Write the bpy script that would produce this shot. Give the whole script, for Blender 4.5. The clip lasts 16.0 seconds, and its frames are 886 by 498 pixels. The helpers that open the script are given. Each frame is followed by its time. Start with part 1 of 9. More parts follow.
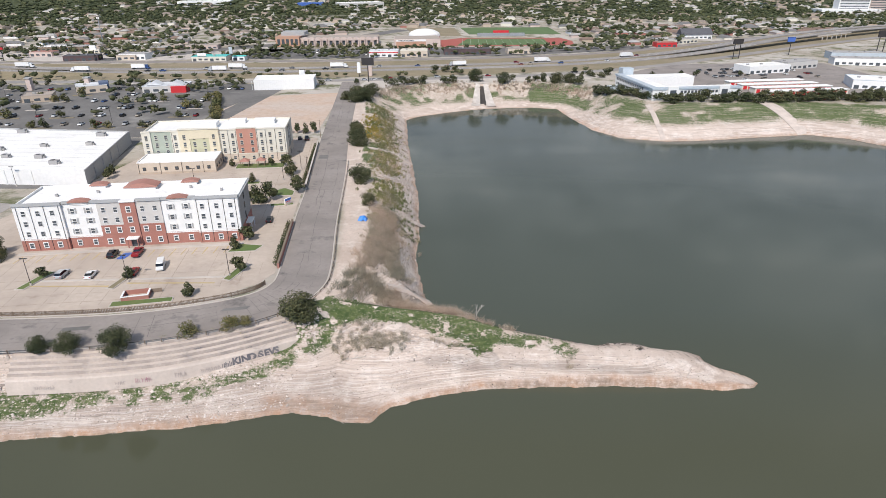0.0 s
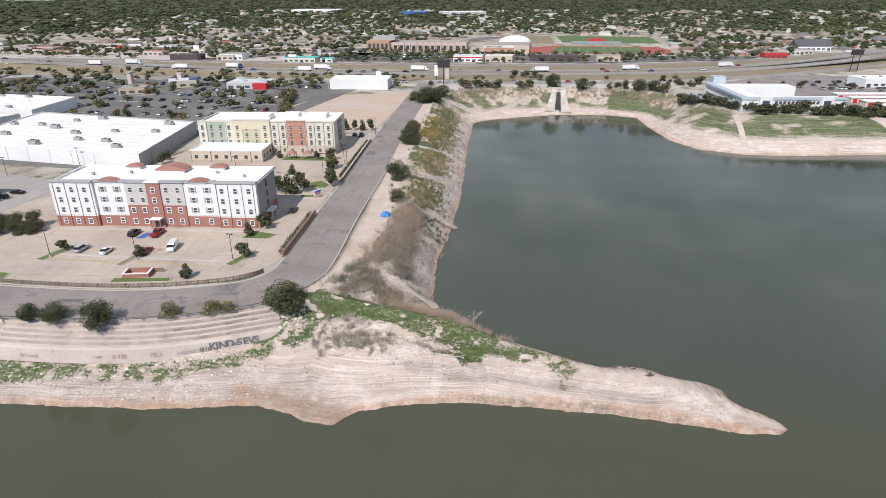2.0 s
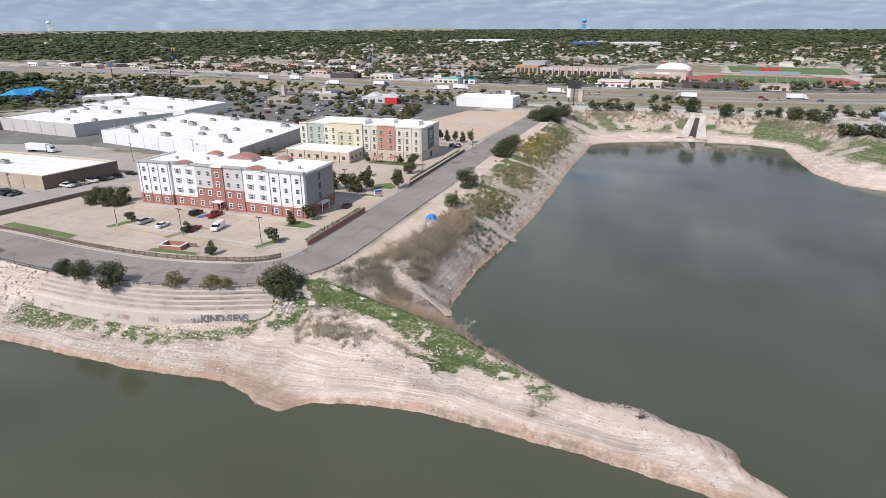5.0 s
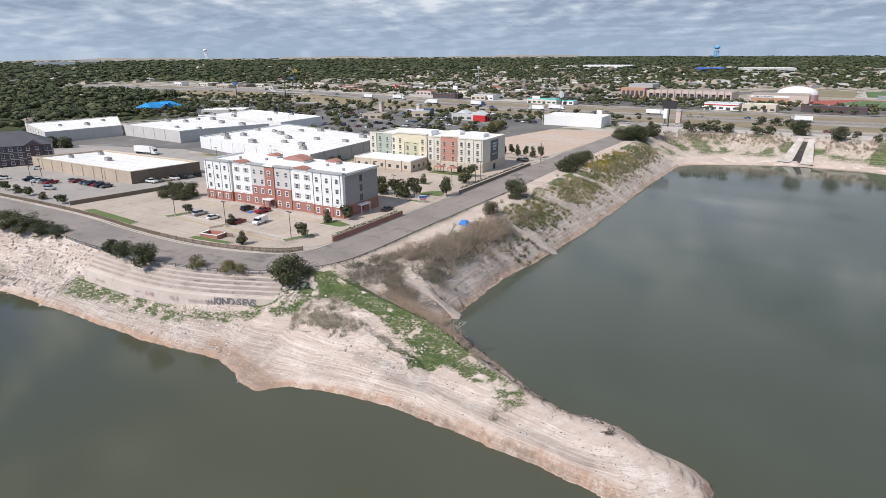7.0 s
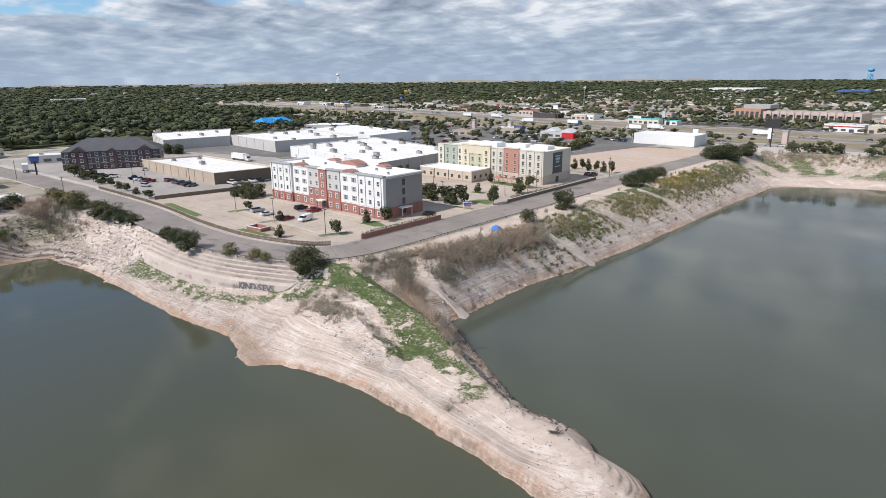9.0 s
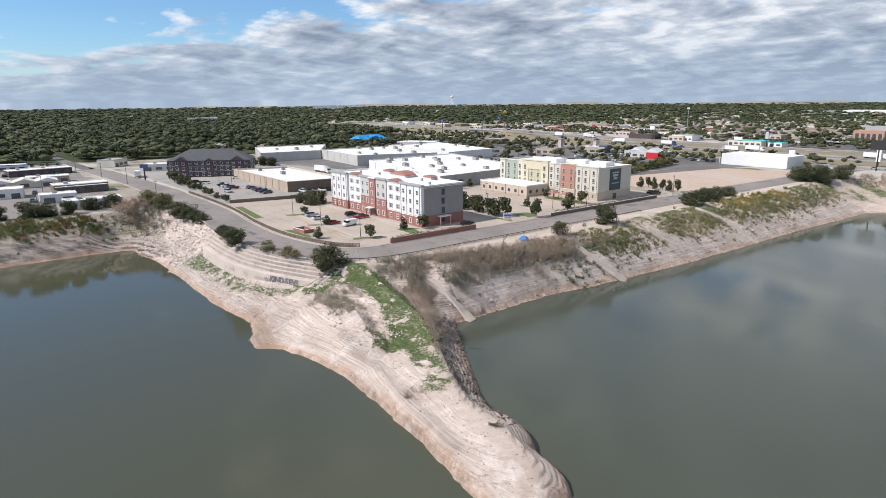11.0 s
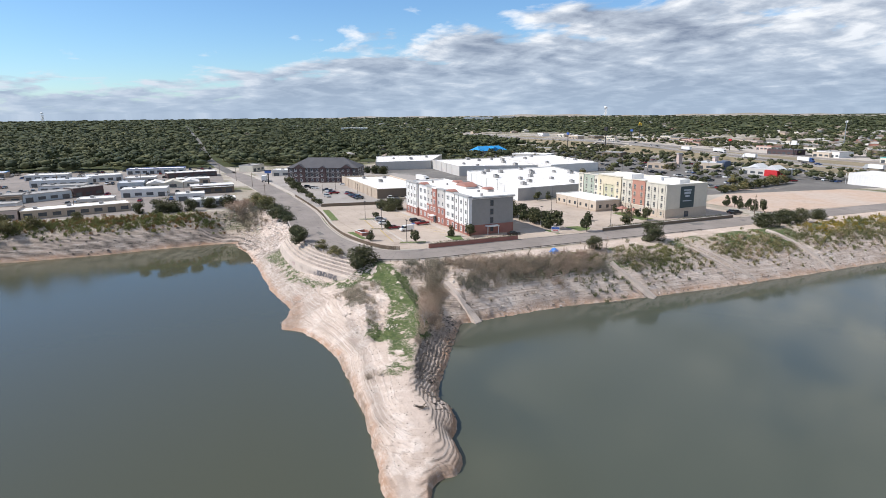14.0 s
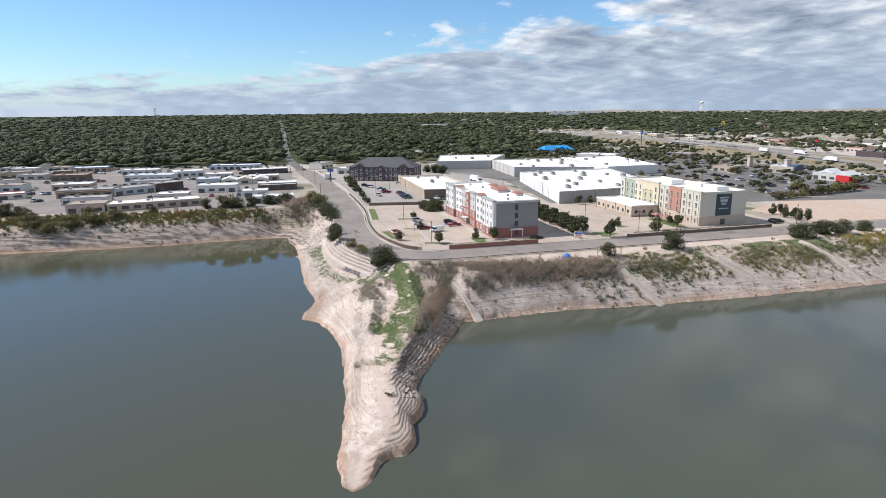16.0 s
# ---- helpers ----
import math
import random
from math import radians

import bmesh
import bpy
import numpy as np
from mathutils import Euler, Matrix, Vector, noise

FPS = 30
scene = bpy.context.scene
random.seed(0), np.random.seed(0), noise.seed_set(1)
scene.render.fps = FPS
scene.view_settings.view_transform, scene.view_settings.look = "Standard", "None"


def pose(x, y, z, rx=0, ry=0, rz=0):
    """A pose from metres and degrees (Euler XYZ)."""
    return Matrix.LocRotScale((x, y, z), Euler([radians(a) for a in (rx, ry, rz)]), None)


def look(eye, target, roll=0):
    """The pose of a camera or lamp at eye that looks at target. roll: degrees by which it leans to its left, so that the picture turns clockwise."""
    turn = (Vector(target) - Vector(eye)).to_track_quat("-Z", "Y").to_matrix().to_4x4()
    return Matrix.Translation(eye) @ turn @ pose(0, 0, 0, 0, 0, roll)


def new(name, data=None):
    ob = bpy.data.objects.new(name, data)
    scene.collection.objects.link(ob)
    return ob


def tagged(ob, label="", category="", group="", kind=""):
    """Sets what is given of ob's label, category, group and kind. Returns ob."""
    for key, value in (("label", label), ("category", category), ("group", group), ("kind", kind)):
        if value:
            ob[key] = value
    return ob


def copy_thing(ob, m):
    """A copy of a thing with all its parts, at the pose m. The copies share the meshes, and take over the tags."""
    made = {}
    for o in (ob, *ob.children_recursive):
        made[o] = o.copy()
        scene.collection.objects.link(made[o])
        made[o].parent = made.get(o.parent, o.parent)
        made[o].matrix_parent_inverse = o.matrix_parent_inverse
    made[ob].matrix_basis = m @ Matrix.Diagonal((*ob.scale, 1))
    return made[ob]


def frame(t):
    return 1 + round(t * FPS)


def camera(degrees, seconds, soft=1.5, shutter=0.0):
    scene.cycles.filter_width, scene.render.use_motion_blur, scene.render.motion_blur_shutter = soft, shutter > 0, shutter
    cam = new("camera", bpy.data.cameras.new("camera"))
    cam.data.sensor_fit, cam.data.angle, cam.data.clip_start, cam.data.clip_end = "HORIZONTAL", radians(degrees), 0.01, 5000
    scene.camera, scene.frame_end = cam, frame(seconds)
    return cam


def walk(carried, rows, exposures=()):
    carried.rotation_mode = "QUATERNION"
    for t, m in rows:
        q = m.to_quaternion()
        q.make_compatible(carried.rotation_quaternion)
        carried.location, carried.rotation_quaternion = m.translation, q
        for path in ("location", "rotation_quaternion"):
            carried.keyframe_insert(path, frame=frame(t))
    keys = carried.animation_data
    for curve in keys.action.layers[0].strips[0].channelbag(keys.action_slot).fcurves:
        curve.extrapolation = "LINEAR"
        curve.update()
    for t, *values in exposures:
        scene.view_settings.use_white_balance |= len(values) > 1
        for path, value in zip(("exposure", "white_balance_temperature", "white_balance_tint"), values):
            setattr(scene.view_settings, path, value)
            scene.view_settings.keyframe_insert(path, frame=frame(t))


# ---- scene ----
cam = camera(71.46, 16.0, soft=0.6)
ROWS = [
    (0, 0.12, 0.13, 74.14, 65.82, 0.30, 0.26),
    (0.5, 5.84, 2.78, 72.43, 66.01, 0.29, 2.59),
    (1, 11.46, 5.49, 70.64, 66.25, 0.28, 4.99),
    (1.5, 17.07, 8.20, 68.89, 66.55, 0.27, 7.47),
    (2, 22.58, 10.95, 66.99, 66.87, 0.26, 9.96),
    (2.5, 28.06, 13.76, 65.20, 67.24, 0.21, 12.52),
    (3, 33.52, 16.64, 63.35, 67.68, 0.20, 15.13),
    (3.5, 38.89, 19.58, 61.62, 68.15, 0.18, 17.81),
    (4, 44.20, 22.55, 59.89, 68.66, 0.19, 20.52),
    (6.5, 70.84, 38.35, 51.66, 71.57, 0.32, 34.34),
    (7, 76.14, 41.72, 50.16, 72.15, 0.36, 37.13),
    (7.5, 81.48, 45.23, 48.68, 72.66, 0.40, 39.94),
    (8, 86.78, 48.98, 47.30, 73.22, 0.44, 42.76),
    (8.5, 92.06, 52.82, 46.03, 73.81, 0.49, 45.59),
    (9, 97.11, 56.48, 44.96, 74.34, 0.50, 48.27),
    (11.5, 122.08, 76.41, 41.99, 76.74, 0.51, 61.23),
    (12, 126.90, 80.66, 42.04, 76.99, 0.52, 63.66),
    (12.5, 131.59, 85.03, 42.26, 77.19, 0.49, 66.05),
    (13, 136.16, 89.48, 42.68, 77.33, 0.48, 68.37),
    (13.5, 140.63, 94.02, 43.34, 77.39, 0.46, 70.62),
    (14, 144.97, 98.61, 44.19, 77.41, 0.47, 72.81),
    (14.5, 149.21, 103.27, 45.13, 77.35, 0.46, 74.93),
    (15, 153.31, 108.02, 46.23, 77.27, 0.45, 77.00),
    (15.5, 157.32, 112.73, 47.50, 77.15, 0.47, 78.99),
    (16, 161.31, 117.50, 48.92, 76.99, 0.48, 80.91),
]
walk(cam, [(t, pose(x, y, z, rx, ry, rz)) for t, x, y, z, rx, ry, rz in ROWS],
     exposures=[(0.0, 0.06), (9.0, 0.07), (13.0, 0.19), (16.0, 0.20)])

# ---- daylight ----
SUN_EL, SUN_FROM = 45.0, Vector((-0.25, -1.0, 0)).normalized()
world = bpy.data.worlds.new("sky")
scene.world = world
world.use_nodes = True
wn, wl = world.node_tree.nodes, world.node_tree.links
wn.clear()


def wnode(kind, **kw):
    n = wn.new(kind)
    for k, v in kw.items():
        n.inputs[k].default_value = v
    return n


def wmath(op, a, b=None, clamp=False):
    n = wn.new("ShaderNodeMath")
    n.operation, n.use_clamp = op, clamp
    for i, v in enumerate((a, b)):
        if v is None:
            continue
        if isinstance(v, (int, float)):
            n.inputs[i].default_value = v
        else:
            wl.new(v, n.inputs[i])
    return n.outputs[0]


sky = wn.new("ShaderNodeTexSky")
sky.sky_type, sky.sun_disc = "NISHITA", False
sky.sun_elevation = radians(SUN_EL)
sky.sun_rotation = math.atan2(SUN_FROM.x, SUN_FROM.y)
sky.air_density, sky.dust_density, sky.ozone_density = 1.0, 0.15, 3.0
skyb = wn.new("ShaderNodeBackground")
skyb.inputs["Strength"].default_value = 0.115
skyt = wn.new("ShaderNodeMixRGB")
skyt.blend_type, skyt.inputs[0].default_value = "MULTIPLY", 1.0
skyt.inputs[2].default_value = (0.70, 0.90, 1.10, 1)
wl.new(sky.outputs[0], skyt.inputs[1])
wl.new(skyt.outputs[0], skyb.inputs["Color"])
# cloud deck: noise on a plane far overhead, thinning towards the south-west
tc = wn.new("ShaderNodeTexCoord")
sep = wn.new("ShaderNodeSeparateXYZ")
wl.new(tc.outputs["Generated"], sep.inputs[0])
zz = wmath("ADD", wmath("MAXIMUM", sep.outputs[2], 0.0), 0.17)
comb = wn.new("ShaderNodeCombineXYZ")
wl.new(wmath("DIVIDE", sep.outputs[0], zz), comb.inputs[0])
wl.new(wmath("DIVIDE", sep.outputs[1], zz), comb.inputs[1])
def cloud_noise(scale, detail, rough_, warp, shift=None):
    t = wnode("ShaderNodeTexNoise", Scale=scale, Detail=detail, Roughness=rough_, Distortion=warp)
    if shift:
        m_ = wn.new("ShaderNodeMapping")
        m_.inputs["Location"].default_value = shift
        wl.new(comb.outputs[0], m_.inputs["Vector"])
        wl.new(m_.outputs[0], t.inputs["Vector"])
    else:
        wl.new(comb.outputs[0], t.inputs["Vector"])
    return t.outputs[0]


big = cloud_noise(0.45, 3.0, 0.5, 0.2)
fine = cloud_noise(3.0, 8.0, 0.56, 0.2)
beyond = cloud_noise(3.0, 8.0, 0.56, 0.2, (-0.04, -0.10, 0))
# coverage grows to the north and east, and overhead
side = wmath("ADD", wmath("MULTIPLY", sep.outputs[1], 0.52), wmath("MULTIPLY", sep.outputs[0], 0.18))
high = wmath("MULTIPLY", wmath("SUBTRACT", sep.outputs[2], 0.25), 0.9, True)
low = wmath("ADD", wmath("MULTIPLY", wmath("MAXIMUM", wmath("SUBTRACT", 0.11, sep.outputs[2]), -0.05), 4.0), wmath("MULTIPLY", high, 0.6))
cov = wmath("ADD", wmath("ADD", big, wmath("MULTIPLY", wmath("SUBTRACT", fine, 0.5), 1.0)), wmath("ADD", side, low))
cmask = wmath("MAXIMUM", wmath("MULTIPLY", wmath("SUBTRACT", cov, 0.455), 6.0, True), wmath("MULTIPLY", wmath("SUBTRACT", 0.035, sep.outputs[2]), 30.0, True))
ramp = wn.new("ShaderNodeValToRGB")
els = ramp.color_ramp.elements
els[0].position, els[0].color = 0.30, (0.92, 0.95, 1.0, 1)
els[1].position, els[1].color = 0.74, (0.235, 0.29, 0.40, 1)
e = els.new(0.50)
e.color = (0.50, 0.57, 0.68, 1)
# sunlit southern flanks are bright, thick undersides grey
thick = wmath("MINIMUM", wmath("MULTIPLY", wmath("MAXIMUM", wmath("SUBTRACT", cov, 0.46), 0.0), 0.55), 0.30)
flank = wmath("MULTIPLY", wmath("SUBTRACT", beyond, fine), 1.35)
shade = wmath("ADD", wmath("ADD", thick, 0.345), wmath("ADD", flank, wmath("ADD", wmath("MULTIPLY", wmath("SUBTRACT", fine, 0.5), 0.25), wmath("MULTIPLY", wmath("SUBTRACT", big, 0.5), 0.6))))
wl.new(shade, ramp.inputs[0])
# far haze band near the skyline
hazef = wmath("MULTIPLY", wmath("SUBTRACT", 0.115, sep.outputs[2]), 9.5, True)
hz = wn.new("ShaderNodeMixRGB")
wl.new(wmath("MULTIPLY", hazef, 0.72), hz.inputs[0])
wl.new(ramp.outputs[0], hz.inputs[1])
hz.inputs[2].default_value = (0.43, 0.545, 0.70, 1)
cloudb = wn.new("ShaderNodeBackground")
cloudb.inputs["Strength"].default_value = 0.90
# the deck's undersides turn greyer overhead
over = wn.new("ShaderNodeMixRGB")
wl.new(wmath("MULTIPLY", wmath("MULTIPLY", wmath("SUBTRACT", sep.outputs[2], 0.25), 3.0, True), wmath("ADD", wmath("MULTIPLY", sep.outputs[1], 0.65), 0.18, True)), over.inputs[0])
wl.new(hz.outputs[0], over.inputs[1])
over.inputs[2].default_value = (0.155, 0.19, 0.24, 1)
wl.new(over.outputs[0], cloudb.inputs["Color"])
wmix = wn.new("ShaderNodeMixShader")
wl.new(cmask, wmix.inputs[0])
wl.new(skyb.outputs[0], wmix.inputs[1])
wl.new(cloudb.outputs[0], wmix.inputs[2])
wout = wn.new("ShaderNodeOutputWorld")
wl.new(wmix.outputs[0], wout.inputs[0])

sun = new("sun", bpy.data.lights.new("sun", "SUN"))
sun.data.energy, sun.data.angle, sun.data.color = 4.55, radians(0.53), (1.0, 0.935, 0.86)
sun.matrix_world = look(tuple(SUN_FROM * 100 + Vector((0, 0, 100 * math.tan(radians(SUN_EL))))), (0, 0, 0))

# ---- materials ----


def material(name, base, rough=0.85, other=None, big=0.08, small=1.2, amount=0.5, bump=0.0, bscale=3.0, metal=0.0, spec=0.4, stain=None, local=False):
    """Procedural surface: a base colour broken up at two scales, and a fine relief. Scales are per metre."""
    m = bpy.data.materials.new(name)
    m.use_nodes = True
    n, l = m.node_tree.nodes, m.node_tree.links
    b = n["Principled BSDF"]
    b.inputs["Roughness"].default_value, b.inputs["Metallic"].default_value = rough, metal
    b.inputs["Specular IOR Level"].default_value = spec
    if local:
        geo = n.new("ShaderNodeTexCoord").outputs["Object"]
    else:
        geo = n.new("ShaderNodeNewGeometry").outputs["Position"]
    other = other or tuple(c * 0.78 for c in base)

    def noise_(scale, detail=5.0, rough_=0.6):
        t = n.new("ShaderNodeTexNoise")
        t.inputs["Scale"].default_value, t.inputs["Detail"].default_value, t.inputs["Roughness"].default_value = scale, detail, rough_
        l.new(geo, t.inputs["Vector"])
        return t.outputs[0]

    def ramp_(src, lo, hi):
        r = n.new("ShaderNodeMapRange")
        r.inputs["From Min"].default_value, r.inputs["From Max"].default_value = lo, hi
        l.new(src, r.inputs["Value"])
        return r.outputs[0]

    def mix_(fac, a, c):
        x = n.new("ShaderNodeMixRGB")
        for i, v in ((0, fac), (1, a), (2, c)):
            if isinstance(v, (int, float)):
                x.inputs[i].default_value = v
            elif isinstance(v, tuple):
                x.inputs[i].default_value = (*v, 1)
            else:
                l.new(v, x.inputs[i])
        return x.outputs[0]

    def mul_(a, k):
        x = n.new("ShaderNodeMath")
        x.operation = "MULTIPLY"
        l.new(a, x.inputs[0])
        x.inputs[1].default_value = k
        return x.outputs[0]

    col = mix_(mul_(ramp_(noise_(big), 0.35, 0.68), amount), base, other)
    fine_ = noise_(small, 7.0, 0.7)
    col = mix_(mul_(ramp_(fine_, 0.42, 0.7), amount * 0.6), col, tuple(c * 0.72 for c in base))
    if stain:
        colour, scale, lo, hi = stain
        col = mix_(ramp_(noise_(scale, 6.0, 0.65), lo, hi), col, colour)
    l.new(col, b.inputs["Base Color"])
    if bump:
        bp = n.new("ShaderNodeBump")
        bp.inputs["Strength"].default_value, bp.inputs["Distance"].default_value = bump, 0.1
        l.new(noise_(bscale, 8.0, 0.65), bp.inputs["Height"])
        l.new(bp.outputs[0], b.inputs["Normal"])
    return m


ASPHALT = material("worn asphalt", (0.29, 0.255, 0.232), 0.9, (0.195, 0.172, 0.157), 0.06, 0.7, 0.9, 0.2, 7, stain=((0.10, 0.093, 0.09), 0.13, 0.57, 0.72))
DARK_ASPHALT = material("dark asphalt", (0.125, 0.118, 0.112), 0.9, (0.20, 0.19, 0.178), 0.03, 0.4, 0.9, 0.1, 6, stain=((0.26, 0.245, 0.225), 0.05, 0.56, 0.7))
CONCRETE_LOT = material("parking concrete", (0.49, 0.412, 0.345), 0.9, (0.37, 0.305, 0.255), 0.06, 0.45, 0.9, 0.1, 5, stain=((0.26, 0.20, 0.155), 0.12, 0.60, 0.76))
CONCRETE = material("pale concrete", (0.52, 0.47, 0.42), 0.9, (0.40, 0.355, 0.315), 0.12, 0.9, 0.8, 0.12, 5)
HIGHWAY = material("highway concrete", (0.31, 0.285, 0.265), 0.9, (0.21, 0.195, 0.185), 0.03, 0.4, 0.9)
GREY_LOT = material("grey parking concrete", (0.385, 0.352, 0.325), 0.9, (0.29, 0.265, 0.245), 0.05, 0.45, 0.9, 0.08, 5, stain=((0.2, 0.18, 0.165), 0.1, 0.6, 0.76))
DIRT_LOT = material("bare dirt", (0.50, 0.36, 0.27), 0.95, (0.50, 0.44, 0.39), 0.03, 0.35, 0.9, 0.2, 3, stain=((0.32, 0.24, 0.19), 0.05, 0.64, 0.74))
DRY_GRASS = material("dry grass", (0.21, 0.178, 0.108), 0.95, (0.30, 0.24, 0.165), 0.04, 0.6, 0.9, 0.3, 4)
LAWN = material("lawn", (0.10, 0.15, 0.045), 0.95, (0.17, 0.17, 0.07), 0.1, 0.9, 0.8, 0.4, 8)
FIELD = material("sports turf", (0.09, 0.14, 0.055), 0.95, (0.13, 0.19, 0.075), 0.05, 0.5, 0.7)
TRACK = material("running track", (0.36, 0.10, 0.08), 0.9)
WHITE_ROOF = material("white membrane roof", (0.84, 0.825, 0.80), 0.7, (0.70, 0.68, 0.65), 0.07, 0.5, 0.85, 0.05, 2, stain=((0.50, 0.48, 0.455), 0.16, 0.62, 0.78))
WHITE_WALL = material("white render", (0.74, 0.73, 0.71), 0.85, (0.64, 0.63, 0.61), 0.1, 0.8, 0.5, 0.08, 12)
GREY_WALL = material("grey render", (0.37, 0.37, 0.365), 0.85, (0.33, 0.33, 0.325), 0.1, 0.8, 0.5, 0.08, 12)
PALE_GREY = material("pale grey render", (0.53, 0.505, 0.475), 0.85, None, 0.1, 0.8, 0.4, 0.08, 12)
BRICK = material("red brick", (0.37, 0.17, 0.135), 0.9, (0.29, 0.13, 0.10), 0.3, 2.5, 0.7, 0.2, 9)
DARK_BRICK = material("dark brown brick", (0.105, 0.07, 0.07), 0.9, (0.075, 0.05, 0.05), 0.3, 2.5, 0.7, 0.2, 9)
TAN_WALL = material("tan block wall", (0.46, 0.375, 0.295), 0.9, (0.37, 0.295, 0.23), 0.12, 1.0, 0.6, 0.1, 8)
BROWN_WALL = material("brown block wall", (0.20, 0.155, 0.115), 0.9, None, 0.12, 1.0, 0.6, 0.1, 8)
BEIGE_WALL = material("beige stone wall", (0.56, 0.475, 0.385), 0.9, (0.47, 0.39, 0.31), 0.2, 1.6, 0.6, 0.12, 8)
CREAM = material("cream render", (0.64, 0.60, 0.51), 0.85, None, 0.1, 0.8, 0.4, 0.06, 12)
GREEN_R = material("sage green render", (0.37, 0.405, 0.335), 0.85, None, 0.1, 0.8, 0.4, 0.06, 12)
YELLOW_R = material("yellow render", (0.62, 0.545, 0.40), 0.85, None, 0.1, 0.8, 0.4, 0.06, 12)
OLIVE_R = material("olive yellow render", (0.47, 0.45, 0.31), 0.85, None, 0.1, 0.8, 0.4, 0.06, 12)
ORANGE_R = material("terracotta render", (0.46, 0.235, 0.175), 0.85, None, 0.1, 0.8, 0.4, 0.06, 12)
COPPER = material("rust red metal roof", (0.37, 0.185, 0.145), 0.6, (0.3, 0.14, 0.11), 0.3, 2.0, 0.6)
SHINGLE = material("grey shingle roof", (0.085, 0.085, 0.095), 0.9, (0.12, 0.118, 0.125), 0.2, 2.0, 0.7, 0.3, 6)
TRIM = material("dark trim", (0.07, 0.06, 0.055), 0.6)
WHITE_TRIM = material("white trim", (0.78, 0.77, 0.75), 0.6)
STEEL = material("galvanised steel", (0.42, 0.42, 0.42), 0.45, metal=0.8)
DARK_STEEL = material("dark painted steel", (0.05, 0.045, 0.045), 0.5, metal=0.3)
WOOD = material("weathered timber", (0.17, 0.125, 0.09), 0.9, (0.24, 0.19, 0.15), 0.5, 4, 0.8, 0.2, 10)
BARK = material("bark", (0.12, 0.095, 0.075), 0.95, None, 0.6, 5, 0.6, 0.3, 12)
BLUE_ROOF = material("bright blue metal roof", (0.02, 0.27, 0.62), 0.5)
RED_PAINT = material("red painted metal", (0.52, 0.03, 0.035), 0.5)
TEAL = material("teal painted roof", (0.10, 0.50, 0.47), 0.6)
BLUE_PAINT = material("blue painted metal", (0.06, 0.13, 0.40), 0.5)
PALE_BLUE = material("pale blue metal", (0.46, 0.51, 0.55), 0.5, (0.38, 0.43, 0.47), 0.2, 0.8, 0.7)
SCHOOL_BRICK = material("orange school brick", (0.44, 0.27, 0.19), 0.9, (0.42, 0.21, 0.13), 0.1, 1.0, 0.5)
PINK_STONE = material("pale pink masonry", (0.56, 0.45, 0.40), 0.9)
HVAC = material("grey rooftop unit", (0.33, 0.32, 0.31), 0.6)
CAR_GLASS = material("car glass", (0.012, 0.014, 0.016), 0.08, spec=0.6)
TYRE = material("tyre rubber", (0.02, 0.02, 0.02), 0.9)
YELLOW_LINE = material("road paint yellow", (0.50, 0.36, 0.10), 0.8, (0.36, 0.30, 0.2), 0.2, 1.5, 0.9)
WHITE_LINE = material("road paint white", (0.66, 0.64, 0.61), 0.8, (0.48, 0.46, 0.43), 0.2, 1.5, 0.9)
GRAFFITI = material("faded grey graffiti paint", (0.115, 0.11, 0.125), 0.85, (0.22, 0.2, 0.2), 0.3, 2.0, 0.9)
PINK_GRAFFITI = material("faded pink graffiti paint", (0.42, 0.22, 0.26), 0.85)


def glass_material():
    m = bpy.data.materials.new("window glass")
    m.use_nodes = True
    b = m.node_tree.nodes["Principled BSDF"]
    b.inputs["Base Color"].default_value = (0.075, 0.085, 0.095, 1)
    b.inputs["Roughness"].default_value, b.inputs["Specular IOR Level"].default_value = 0.08, 0.6
    return m


GLASS = glass_material()


def foliage(name, a, b_, c, tint=1.0):
    """Leaf colours that vary leaf by leaf and tree by tree."""
    m = bpy.data.materials.new(name)
    m.use_nodes = True
    n, l = m.node_tree.nodes, m.node_tree.links
    bs = n["Principled BSDF"]
    bs.inputs["Roughness"].default_value, bs.inputs["Specular IOR Level"].default_value = 0.75, 0.25
    g = n.new("ShaderNodeNewGeometry")
    r = n.new("ShaderNodeValToRGB")
    r.color_ramp.elements[0].color, r.color_ramp.elements[1].color = (*a, 1), (*c, 1)
    r.color_ramp.elements.new(0.55).color = (*b_, 1)
    l.new(g.outputs["Random Per Island"], r.inputs[0])
    t = n.new("ShaderNodeTexNoise")
    t.inputs["Scale"].default_value, t.inputs["Detail"].default_value = 0.05, 5
    l.new(g.outputs["Position"], t.inputs["Vector"])
    mx = n.new("ShaderNodeMixRGB")
    mx.blend_type = "MULTIPLY"
    mx.inputs[0].default_value = tint
    r2 = n.new("ShaderNodeValToRGB")
    r2.color_ramp.elements[0].position, r2.color_ramp.elements[0].color = 0.36, (0.66, 0.74, 0.62, 1)
    r2.color_ramp.elements[1].position, r2.color_ramp.elements[1].color = 0.64, (1.3, 1.18, 1.02, 1)
    l.new(t.outputs[0], r2.inputs[0])
    l.new(r.outputs[0], mx.inputs[1])
    l.new(r2.outputs[0], mx.inputs[2])
    l.new(mx.outputs[0], bs.inputs["Base Color"])
    return m


